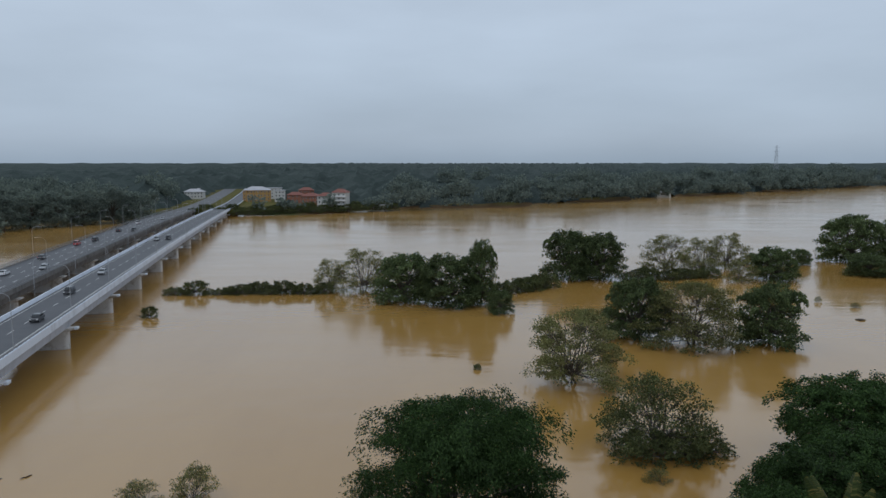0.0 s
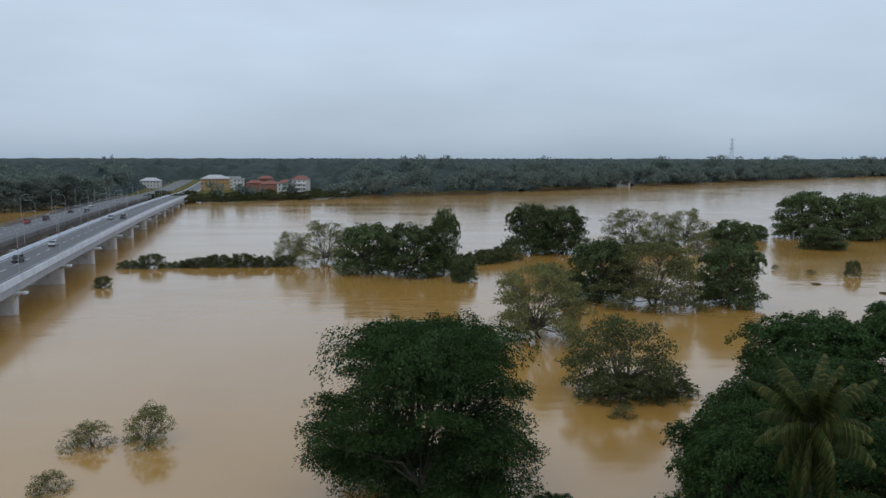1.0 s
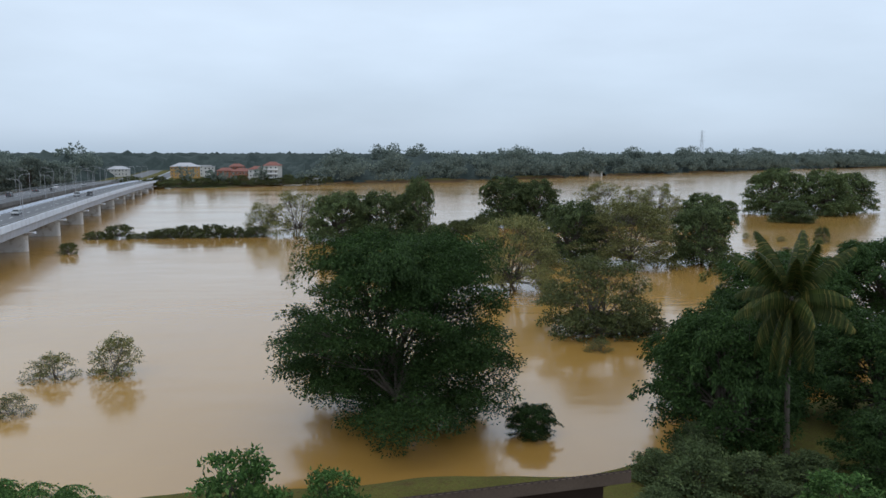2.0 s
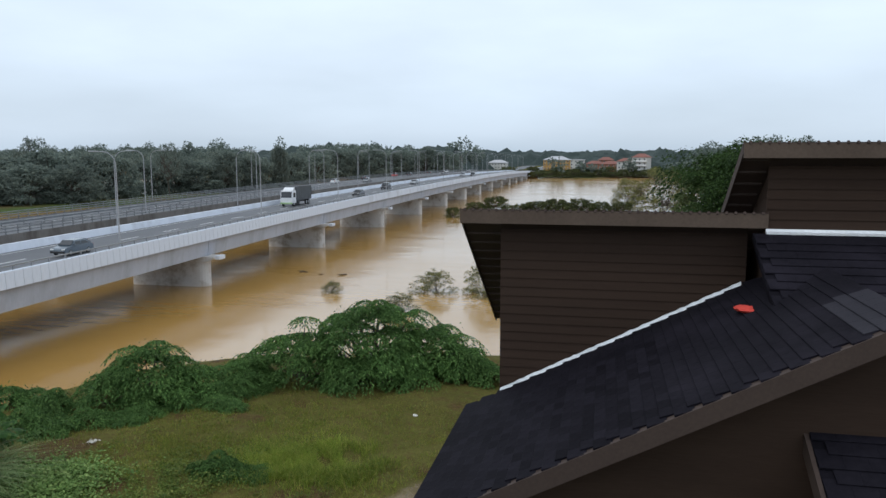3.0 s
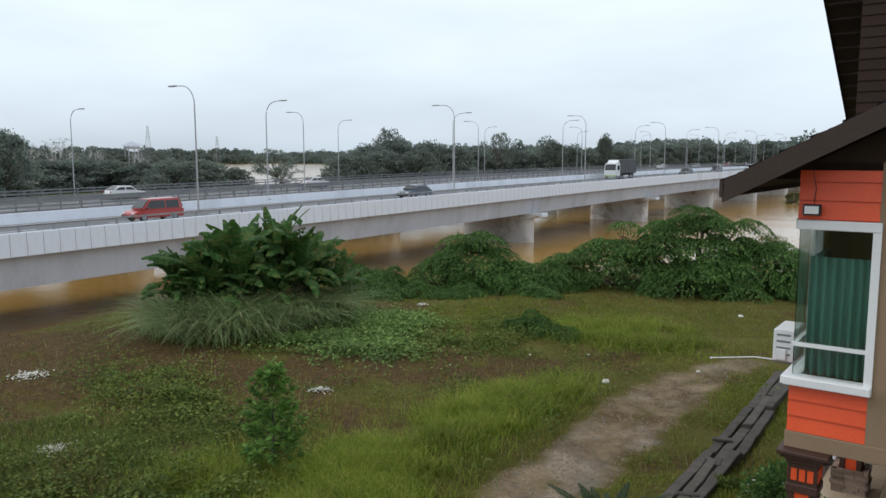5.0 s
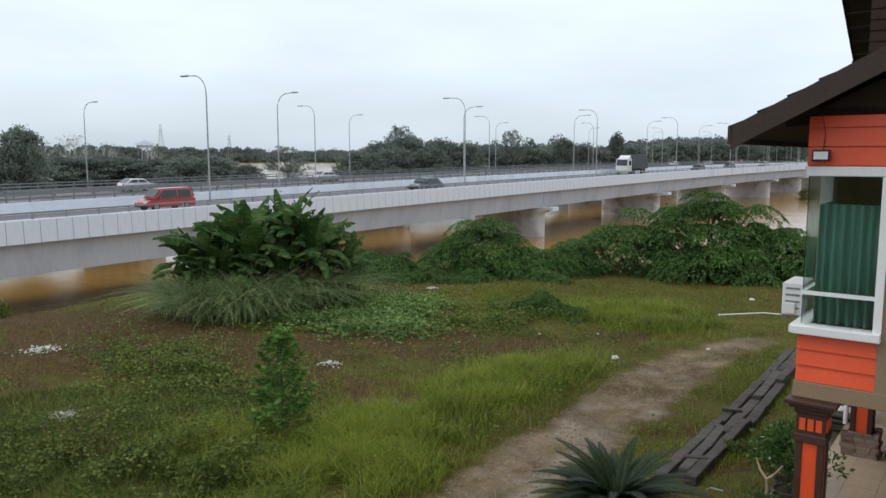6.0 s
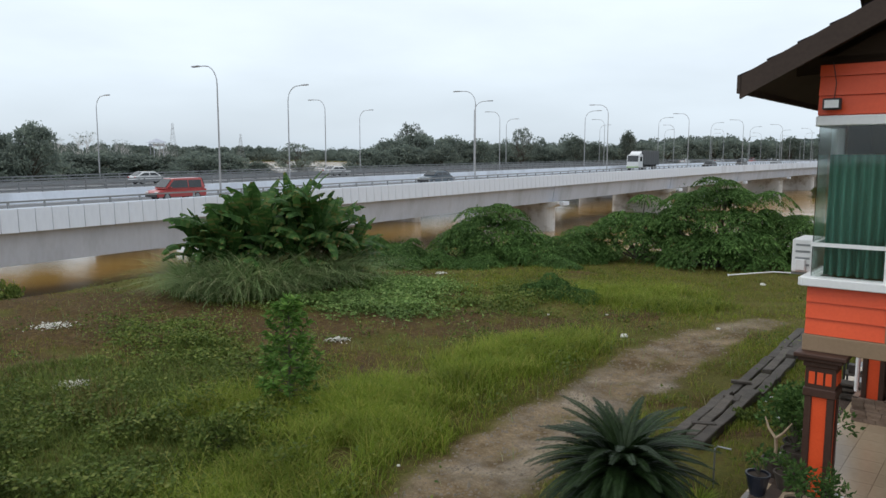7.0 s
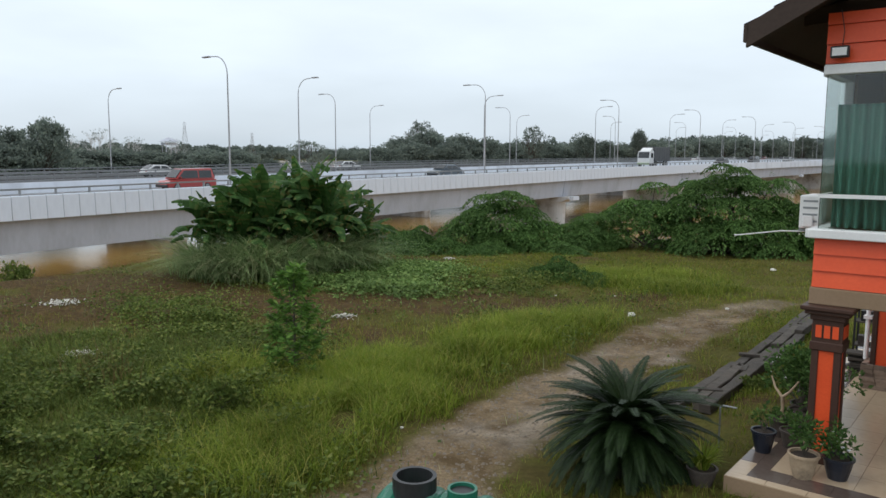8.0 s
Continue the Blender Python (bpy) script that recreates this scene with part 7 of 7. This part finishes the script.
part("trunk", tube(bmesh.new(), [(0.4, 0.2, -0.5), (0.25, 0.1, 2), (0.05, 0, 5), (-0.05, 0, 8), (0, 0, 11.0)], [0.26, 0.19, 0.16, 0.15, 0.15], 12), BARK, palm)
shapes = [mesh_of("frond", *frond(4.2, 60, 0.9, a, 80 + i, "", d, l, 0.2, 0.05), L_PALM) for i, (a, d, l) in enumerate(((0.35, 0.5, 0.75), (0.62, 0.75, 0.55), (0.8, 0.9, 0.1)))]
rr = random.Random(4)
for k in range(30):
    t = k / 30
    ob = part("frond", shapes[min(2, int(t * 3))], None, palm)
    ob.matrix_local = pose(0, 0, 11.0 - 0.3 * t, rr.uniform(-6, 6), -40 + 92 * t + rr.uniform(-6, 6), k * 137.5 + rr.uniform(-8, 8)) @ Matrix.Scale(rr.uniform(0.88, 1.08), 4)
NUT = mottled("young_coconut", (0.10, 0.11, 0.02), (0.2, 0.19, 0.05), 4, 20, 0.5)
for k in range(7):
    bm = bmesh.new()
    bmesh.ops.create_icosphere(bm, subdivisions=2, radius=0.15)
    for v in bm.verts:
        v.co.z *= 1.25
    part("coconut", bm, NUT, palm).location = (0.28 * math.cos(k * 0.9), 0.28 * math.sin(k * 0.9), 10.6 - 0.1 * (k % 2))

# ---- driftwood on the flood ----
DRIFT = mottled("wet_driftwood", (0.035, 0.026, 0.018), (0.08, 0.06, 0.04), 1.5, 12, 0.8)
rr = random.Random(61)
for x, y, n, r in ((-58.0, 90.5, 3, 1.0), (-51.5, 90.2, 3, 0.9), (-54.5, 89.5, 2, 0.6), (114, 168, 6, 2.4), (122, 176, 6, 2.2), (104, 182, 5, 2.0), (118, 158, 5, 1.8), (129, 163, 5, 2.0), (110, 150, 5, 1.6)):
    d = thing("driftwood", "dark clump of branches drifting on the flood", "driftwood", pose(x, y, 0.02, 0, 0, rr.uniform(0, 360)), group="driftwood on the flood")
    for _ in range(n):
        a, p = rr.uniform(-0.4, 0.4), Vector((rr.gauss(0, r * 0.3), rr.gauss(0, r * 0.2), 0))
        w = Vector((math.cos(a), math.sin(a), rr.uniform(0.0, 0.3))) * r
        part("branch", tube(bmesh.new(), [p - w * 0.6, p + Vector((0, 0, 0.08 * r)), p + w * 0.5], [0.1 * r, 0.09 * r, 0.03 * r], 6), DRIFT, d)


# ---- vehicles on the bridges ----
TYRE = mottled("tyre_rubber", (0.012, 0.012, 0.012), (0.03, 0.03, 0.03), 4, 30, 0.8)
CAR_GLASS = mottled("dark_car_glass", (0.02, 0.024, 0.028), (0.04, 0.045, 0.05), 2, 10, 0.1, relief=0)
LAMP_LENS = mottled("lamp_lens", (0.6, 0.6, 0.58), (0.8, 0.8, 0.78), 4, 20, 0.15, relief=0)
TAIL = mottled("tail_lamp", (0.35, 0.01, 0.01), (0.5, 0.02, 0.02), 4, 20, 0.2, relief=0)


def paint(name, c):
    m = mottled(name, tuple(v * 0.85 for v in c), c, 1, 12, 0.28, relief=0)
    m.node_tree.nodes["Principled BSDF"].inputs["Coat Weight"].default_value = 0.5
    return m


def wheel(parent, x, y, r=0.31, w=0.2):
    t = part("wheel", lathe(bmesh.new(), [(r * 0.7, -w / 2), (r, -w / 2 + 0.03), (r, w / 2 - 0.03), (r * 0.7, w / 2)], 16), TYRE, parent, "black rubber tyre")
    t.matrix_local = Matrix.Translation((x, y, r)) @ Matrix.Rotation(math.pi / 2, 4, "Y")
    part("rim", lathe(bmesh.new(), [(r * 0.66, -w / 2 - 0.005), (r * 0.66, w / 2 + 0.005)], 12), STEEL, t)


def car(name, label, mat, shape, x, s, way):
    """way 1 drives away along the bridge, -1 comes back. shape: low, tall or pickup."""
    top = thing(name, label, "car", BRIDGE @ pose(x, s, crest(s) - 0.495, 0, 0, 0 if way > 0 else 180), group="cars on the bridges")
    L, W = 4.3, 0.85
    low = [(-L / 2, 0.28), (L / 2, 0.28), (L / 2 + 0.02, 0.6), (L / 2 - 0.25, 0.78), (L / 2 - 1.1, 0.9), (-L / 2 + 0.1, 0.92), (-L / 2 - 0.02, 0.6)]
    cab = {"low": [(1.15, 0.9), (0.45, 1.42), (-1.1, 1.44), (-1.95, 0.92)], "tall": [(1.45, 0.9), (0.7, 1.68), (-1.85, 1.72), (-2.1, 0.92)], "pickup": [(1.1, 0.9), (0.45, 1.6), (-0.6, 1.62), (-0.8, 0.92)]}[shape]
    bm = prism(bmesh.new(), low, (0, 1, 0), (0, 0, 1), (1, 0, 0), (0, 0, 0), -W, W)
    bmesh.ops.bevel(bm, geom=list(bm.edges), offset=0.06, segments=2, affect="EDGES")
    part("body", bm, mat, top)
    bm = bmesh.new()
    rows = [[bm.verts.new((sx * (W - 0.06 - (0.13 if z > 1.1 else 0)), y, z)) for y, z in cab] for sx in (-1, 1)]
    bm.faces.new(rows[0])
    bm.faces.new(rows[1][::-1])
    for i in range(4):
        j = (i + 1) % 4
        bm.faces.new((rows[0][j], rows[0][i], rows[1][i], rows[1][j]))
    bmesh.ops.bevel(bm, geom=list(bm.edges), offset=0.05, segments=2, affect="EDGES")
    part("cabin", bm, mat, top)
    (ya, za), (yb, zb), (yc, zc), (yd, zd) = cab
    for sx in (-1, 1):
        q = lambda y, z: Vector((sx * (W - 0.05 - (0.13 * (z - 0.92) / (zb - 0.92))), y, z))
        mid = (yb + yc) / 2
        for a0, a1, b0, b1 in ((ya - 0.22, yb - 0.08, mid + 0.05, mid + 0.05), (mid - 0.05, mid - 0.05, yc + 0.1, yd + 0.35)):
            bm = bmesh.new()
            vs = [bm.verts.new(q(y, z) + Vector((sx * d, 0, 0))) for d in (0.0, 0.012) for y, z in ((a0, 0.98), (a1, zb - 0.12), (b0, zb - 0.12), (b1, 0.98))]
            bm.faces.new(vs[:4])
            bm.faces.new(vs[4:][::-1])
            for i in range(4):
                j = (i + 1) % 4
                bm.faces.new((vs[j], vs[i], vs[4 + i], vs[4 + j]))
            part("side_window", bm, CAR_GLASS, top)
    for nm, (y0, z0), (y1, z1), d in (("windscreen", (ya, za), (yb, zb), 1), ("rear_window", (yd, zd), (yc, zc), -1)):
        bm = bmesh.new()
        a, b = Vector((0, y0, z0)).lerp(Vector((0, y1, z1)), 0.12), Vector((0, y0, z0)).lerp(Vector((0, y1, z1)), 0.9)
        off = Vector((0, d * 0.035, 0.035))
        vs = [bm.verts.new(p + off + Vector((sx * w, 0, 0)) + o) for o in (Vector(), Vector((0, d * 0.01, 0.01))) for p, sx, w in ((a, -1, W - 0.14), (a, 1, W - 0.14), (b, 1, W - 0.24), (b, -1, W - 0.24))]
        bm.faces.new(vs[:4])
        bm.faces.new(vs[4:][::-1])
        for i in range(4):
            j = (i + 1) % 4
            bm.faces.new((vs[j], vs[i], vs[4 + i], vs[4 + j]))
        part(nm, bm, CAR_GLASS, top)
    for sx in (-1, 1):
        part("headlight", boxed(sx * 0.62 - 0.16, sx * 0.62 + 0.16, L / 2 - 0.12, L / 2 + 0.02, 0.58, 0.72, bevel=0.02), LAMP_LENS, top)
        part("tail_light", boxed(sx * 0.68 - 0.1, sx * 0.68 + 0.1, -L / 2 - 0.03, -L / 2 + 0.08, 0.66, 0.86, bevel=0.02), TAIL, top)
        part("mirror", boxed(sx * (W + 0.06) - 0.07, sx * (W + 0.06) + 0.07, ya - 0.45, ya - 0.33, 0.96, 1.08, bevel=0.02), mat, top)
        for y in (-1.3, 1.35):
            wheel(top, sx * (W - 0.08), y)
    part("bumper", boxed(-W + 0.05, W - 0.05, L / 2 - 0.02, L / 2 + 0.06, 0.3, 0.5, bevel=0.03), BLACK, top)
    part("number_plate", boxed(-0.25, 0.25, L / 2 + 0.06, L / 2 + 0.07, 0.36, 0.46), BLACK, top)


RED, SILVER, CHARCOAL, WHITE_CAR, BLUE_GREY = paint("red_car_paint", (0.42, 0.05, 0.045)), paint("silver_car_paint", (0.42, 0.44, 0.46)), paint("charcoal_car_paint", (0.035, 0.037, 0.042)), paint("white_car_paint", (0.75, 0.76, 0.77)), paint("blue_grey_car_paint", (0.10, 0.13, 0.16))
for nm, lb, m, sh, x, s, w in (("car", "red people carrier driving on the pale bridge", RED, "tall", -4.6, -52.0, -1), ("car", "dark blue-grey saloon driving on the pale bridge", BLUE_GREY, "low", -3.6, -20.5, -1), ("car", "white saloon driving on the older bridge", WHITE_CAR, "low", -33.0, -37.0, 1), ("car", "white hatchback driving on the older bridge", WHITE_CAR, "low", -33.0, -6.5, 1),
                             ("car", "black saloon driving on the pale bridge", CHARCOAL, "low", -4.1, 73.5, -1), ("car", "dark people carrier driving on the pale bridge", CHARCOAL, "tall", -6.6, 104.6, -1), ("car", "silver saloon driving on the pale bridge", SILVER, "low", -6.5, 135.8, -1), ("car", "silver hatchback driving on the pale bridge", SILVER, "tall", -7.8, 227.0, -1), ("car", "dark hatchback driving on the pale bridge", CHARCOAL, "tall", -4.0, 231.0, -1),
                             ("car", "dark saloon driving on the older bridge", CHARCOAL, "low", -33.7, 173.8, 1), ("car", "red people carrier driving on the older bridge", RED, "tall", -34.2, 215.5, 1), ("car", "dark people carrier driving on the older bridge", CHARCOAL, "tall", -31.2, 229.4, 1), ("car", "white saloon driving on the older bridge", WHITE_CAR, "low", -32.7, 138.7, 1), ("car", "silver saloon driving on the older bridge", SILVER, "low", -25.5, 149.0, -1),
                             ("car", "dark saloon driving on the older bridge", CHARCOAL, "low", -31.7, 272.0, 1), ("car", "dark hatchback driving on the older bridge", CHARCOAL, "tall", -25.5, 273.0, -1), ("car", "white hatchback driving on the older bridge", WHITE_CAR, "tall", -33.0, 320.0, 1), ("car", "silver saloon driving on the older bridge", SILVER, "low", -26.0, 352.0, -1)):
    car(nm, lb, m, sh, x, s, w)
CANVAS = mottled("dark_canvas", (0.06, 0.065, 0.07), (0.10, 0.105, 0.11), 0.8, 14, 0.7, relief=0.3)


def lorry(x, s):
    t = thing("lorry", "white-cabbed lorry with a dark canvas body", "lorry", BRIDGE @ pose(x, s, crest(s) - 0.495, 0, 0, 180), group="")
    bm = prism(bmesh.new(), [(2.6, 0.5), (4.4, 0.5), (4.45, 1.5), (4.15, 2.75), (2.6, 2.85)], (0, 1, 0), (0, 0, 1), (1, 0, 0), (0, 0, 0), -1.15, 1.15)
    bmesh.ops.bevel(bm, geom=list(bm.edges), offset=0.08, segments=2, affect="EDGES")
    part("cab", bm, WHITE_CAR, t, "white cab")
    part("wind_deflector", prism(bmesh.new(), [(2.7, 2.85), (3.7, 2.8), (2.8, 3.35)], (0, 1, 0), (0, 0, 1), (1, 0, 0), (0, 0, 0), -0.95, 0.95), WHITE_CAR, t)
    part("windscreen", prism(bmesh.new(), [(4.46, 1.55), (4.20, 2.6), (4.22, 2.61), (4.48, 1.56)], (0, 1, 0), (0, 0, 1), (1, 0, 0), (0, 0, 0), -1.0, 1.0), CAR_GLASS, t)
    for sx in (-1, 1):
        part("side_window", boxed(sx * 1.15 - 0.012, sx * 1.15 + 0.012, 3.0, 3.95, 1.6, 2.4), CAR_GLASS, t)
        part("headlight", boxed(sx * 0.8 - 0.2, sx * 0.8 + 0.2, 4.36, 4.48, 0.75, 0.95, bevel=0.02), LAMP_LENS, t)
        for y in (3.5, -2.4, -3.5):
            wheel(t, sx * 0.98, y, 0.48, 0.28)
    part("bumper", boxed(-1.12, 1.12, 4.35, 4.5, 0.4, 0.7, bevel=0.03), paint("pale_green_paint", (0.35, 0.5, 0.25)), t)
    part("chassis", boxed(-0.5, 0.5, -4.4, 2.6, 0.6, 0.9), BLACK, t)
    part("canvas_body", boxed(-1.25, 1.25, -4.6, 2.45, 0.95, 3.5, bevel=0.06), CANVAS, t, "dark grey canvas body")
    for y in np.arange(-4.2, 2.4, 1.1):
        part("hoop", boxed(-1.27, 1.27, y, y + 0.05, 1.0, 3.52), CANVAS, t)


lorry(-7.0, 45.0)


# ---- houses on the far bank ----
CREAM = mottled("cream_render", (0.46, 0.45, 0.42), (0.58, 0.57, 0.54), 0.3, 3, 0.85, relief=0.1)
OCHRE = mottled("ochre_render", (0.36, 0.21, 0.065), (0.45, 0.27, 0.09), 0.3, 3, 0.85, relief=0.1)
TERRACOTTA = mottled("terracotta_render", (0.22, 0.085, 0.05), (0.31, 0.13, 0.08), 0.3, 3, 0.85, relief=0.1)
RED_TILE = mottled("red_roof_tile", (0.16, 0.06, 0.045), (0.24, 0.09, 0.065), 0.5, 4, 0.7, relief=0.3)
PALE_ROOF = mottled("pale_metal_roof", (0.34, 0.34, 0.36), (0.50, 0.50, 0.52), 0.3, 3, 0.5, relief=0.1)


def far_house(name, label, x, y, z, turn, w, d, floors, wall_mat, roof_mat, flat=False, balcony=False):
    t = thing(name, label, "house", pose(x, y, z, 0, 0, turn))
    h = 3.1 * floors
    part("wall", boxed(-w / 2, w / 2, -d / 2, d / 2, -2, h), wall_mat, t)
    if flat:
        part("roof", boxed(-w / 2 - 0.5, w / 2 + 0.5, -d / 2 - 0.5, d / 2 + 0.5, h, h + 0.4), roof_mat, t)
    else:
        bm = bmesh.new()
        o = 0.8
        b = [bm.verts.new(p) for p in ((-w / 2 - o, -d / 2 - o, h), (w / 2 + o, -d / 2 - o, h), (w / 2 + o, d / 2 + o, h), (-w / 2 - o, d / 2 + o, h))]
        r = [bm.verts.new((-w * 0.2, 0, h + d * 0.28)), bm.verts.new((w * 0.2, 0, h + d * 0.28))]
        for f in ((b[0], b[1], r[1], r[0]), (b[1], b[2], r[1]), (b[2], b[3], r[0], r[1]), (b[3], b[0], r[0]), (b[3], b[2], b[1], b[0])):
            bm.faces.new(f)
        part("roof", bm, roof_mat, t)
    n = max(2, int(w / 3))
    for f in range(floors):
        for k in range(n):
            c = -w / 2 + w * (k + 0.5) / n
            win = part("window", boxed(c - 0.65, c + 0.65, -d / 2 - 0.06, -d / 2 + 0.05, f * 3.1 + 0.9, f * 3.1 + 2.3), WHITE, t)
            part("pane", boxed(c - 0.55, c + 0.55, -d / 2 - 0.08, -d / 2 - 0.062, f * 3.1 + 1.0, f * 3.1 + 2.2), CAR_GLASS, win)
        if balcony and f:
            part("balcony", boxed(-w / 2, w / 2, -d / 2 - 1.6, -d / 2 - 0.09, f * 3.1 - 0.15, f * 3.1 + 0.05), WHITE, t)
            part("balustrade", boxed(-w / 2, w / 2, -d / 2 - 1.6, -d / 2 - 1.5, f * 3.1 + 0.05, f * 3.1 + 0.9), WHITE, t)


far_house("apartment_house", "ochre two-storey block with a pale roof", -166, 690, 3, 8, 24, 12, 3, OCHRE, PALE_ROOF)
far_house("shop_house", "cream block with a pale flat roof", -160, 735, 3, 8, 14, 10, 3, CREAM, PALE_ROOF, True)
far_house("shop_house", "small white shop with a flat roof", -143, 680, 3, 8, 9, 8, 3, CREAM, PALE_ROOF, True)
far_house("riverside_house", "white three-storey house with balconies and red roof", -75, 578, 2.5, -10, 11, 10, 4, CREAM, RED_TILE, balcony=True)
far_house("riverside_house", "cream house wing with a dark red roof", -88, 588, 2.5, -10, 11, 9, 3, CREAM, RED_TILE)
far_house("cottage", "low house with a red tiled roof", -126, 664, 3, 5, 14, 9, 2, TERRACOTTA, RED_TILE)
far_house("cottage", "low terracotta house with a red tiled roof", -108, 640, 3, -10, 15, 9, 2, TERRACOTTA, RED_TILE)
far_house("cottage", "terracotta house with a red tiled roof", -121, 690, 3, 12, 13, 9, 3, TERRACOTTA, RED_TILE)
far_house("river_hut", "small white flat-roofed hut on the far bank", -46, 585, 1.8, -15, 9, 5, 1, CREAM, PALE_ROOF, True)
far_house("river_hut", "white low house on the far bank", 240, 800, 2, -30, 13, 7, 1, CREAM, PALE_ROOF)
far_house("cottage", "pale house with a dark roof beside the old road", -262, 800, 3, 5, 16, 10, 2, CREAM, PALE_ROOF)
far_house("cottage", "pale roadside building with a metal roof", -236, 730, 3, 5, 18, 10, 2, CREAM, PALE_ROOF)


def mast(x, y, z, h, w):
    t = thing("lattice_mast", "grey steel lattice mast above distant woods", "mast", pose(x, y, z), group="distant masts")
    for sx in (-1, 1):
        for sy in (-1, 1):
            part("leg", tube(bmesh.new(), [(sx * w, sy * w, 0), (sx * w * 0.25, sy * w * 0.25, h * 0.8), (sx * w * 0.15, sy * w * 0.15, h)], [0.22, 0.18, 0.15], 5), STEEL, t)
    bm = bmesh.new()
    for k in range(8):
        a, b = h * k / 9, h * (k + 1) / 9
        wa, wb = w * (1 - 0.85 * a / h), w * (1 - 0.85 * b / h)
        for s in (-1, 1):
            tube(bm, [(-wa, s * wa, a), (wb, s * wb, b)], [0.09, 0.09], 4)
            tube(bm, [(s * wa, -wa, a), (s * wb, wb, b)], [0.09, 0.09], 4)
    tagged(part("bracing", bm, STEEL, t), kind="stuff")
    for q in (0.72, 0.84, 0.95):
        part("cross_arm", tube(bmesh.new(), [(-w * 1.3, 0, h * q), (w * 1.3, 0, h * q)], [0.15, 0.15], 4), STEEL, t)


mast(560, 1252, 2, 62, 4.5)
mast(-1202, 496, 1, 62, 6)
mast(-1158, 592, 1, 46, 5)
tower = thing("roofed_tower", "far roofed lookout tower above trees", "tower", pose(-1211, 473, 1) @ Matrix.Scale(1.9, 4))
for sx in (-1, 1):
    for sy in (-1, 1):
        part("post", tube(bmesh.new(), [(sx * 4, sy * 4, 0), (sx * 4, sy * 4, 15.5)], [0.4, 0.4], 6), GIRDER, tower)
part("deck", boxed(-5, 5, -5, 5, 13.0, 15.0), GIRDER, tower)
bm = bmesh.new()
b = [bm.verts.new(p) for p in ((-7, -7, 16), (7, -7, 16), (7, 7, 16), (-7, 7, 16))]
a = bm.verts.new((0, 0, 19.5))
for i in range(4):
    bm.faces.new((b[i], b[(i + 1) % 4], a))
bm.faces.new(b[::-1])
part("roof", bm, GIRDER, tower)


# ---- the neighbour's shed ----
RED_SHEET = mottled("red_roof_sheet", (0.30, 0.035, 0.028), (0.42, 0.06, 0.045), 0.6, 12, 0.5, relief=0.15)
shed = thing("shed", "low shed with a red sheet metal roof", "shed", pose(17.1, 29.5, 4.1, 0, 0, 32))
for x, y in ((-4.4, -0.15), (-0.15, -0.15), (-4.4, -4.6), (-0.15, -4.6)):
    part("post", boxed(x - 0.06, x + 0.06, y - 0.06, y + 0.06, -0.2, 2.1), TIMBER, shed)
part("back_wall", boxed(-4.4, -0.15, -0.12, -0.06, 0.0, 2.1), TAN, shed)
part("roof", prism(bmesh.new(), [(0.15, 2.42), (-4.9, 2.12), (-4.9, 2.15), (0.15, 2.45)], (0, 1, 0), (0, 0, 1), (1, 0, 0), (0, 0, 0), -4.7, 0.15), RED_SHEET, shed, "red sheet metal roof")
for k in range(16):
    x = -4.62 + k * 0.3
    part("rib", prism(bmesh.new(), [(0.15, 2.45), (-4.9, 2.15), (-4.9, 2.175), (0.15, 2.475)], (0, 1, 0), (0, 0, 1), (1, 0, 0), (0, 0, 0), x, x + 0.04), RED_SHEET, shed)
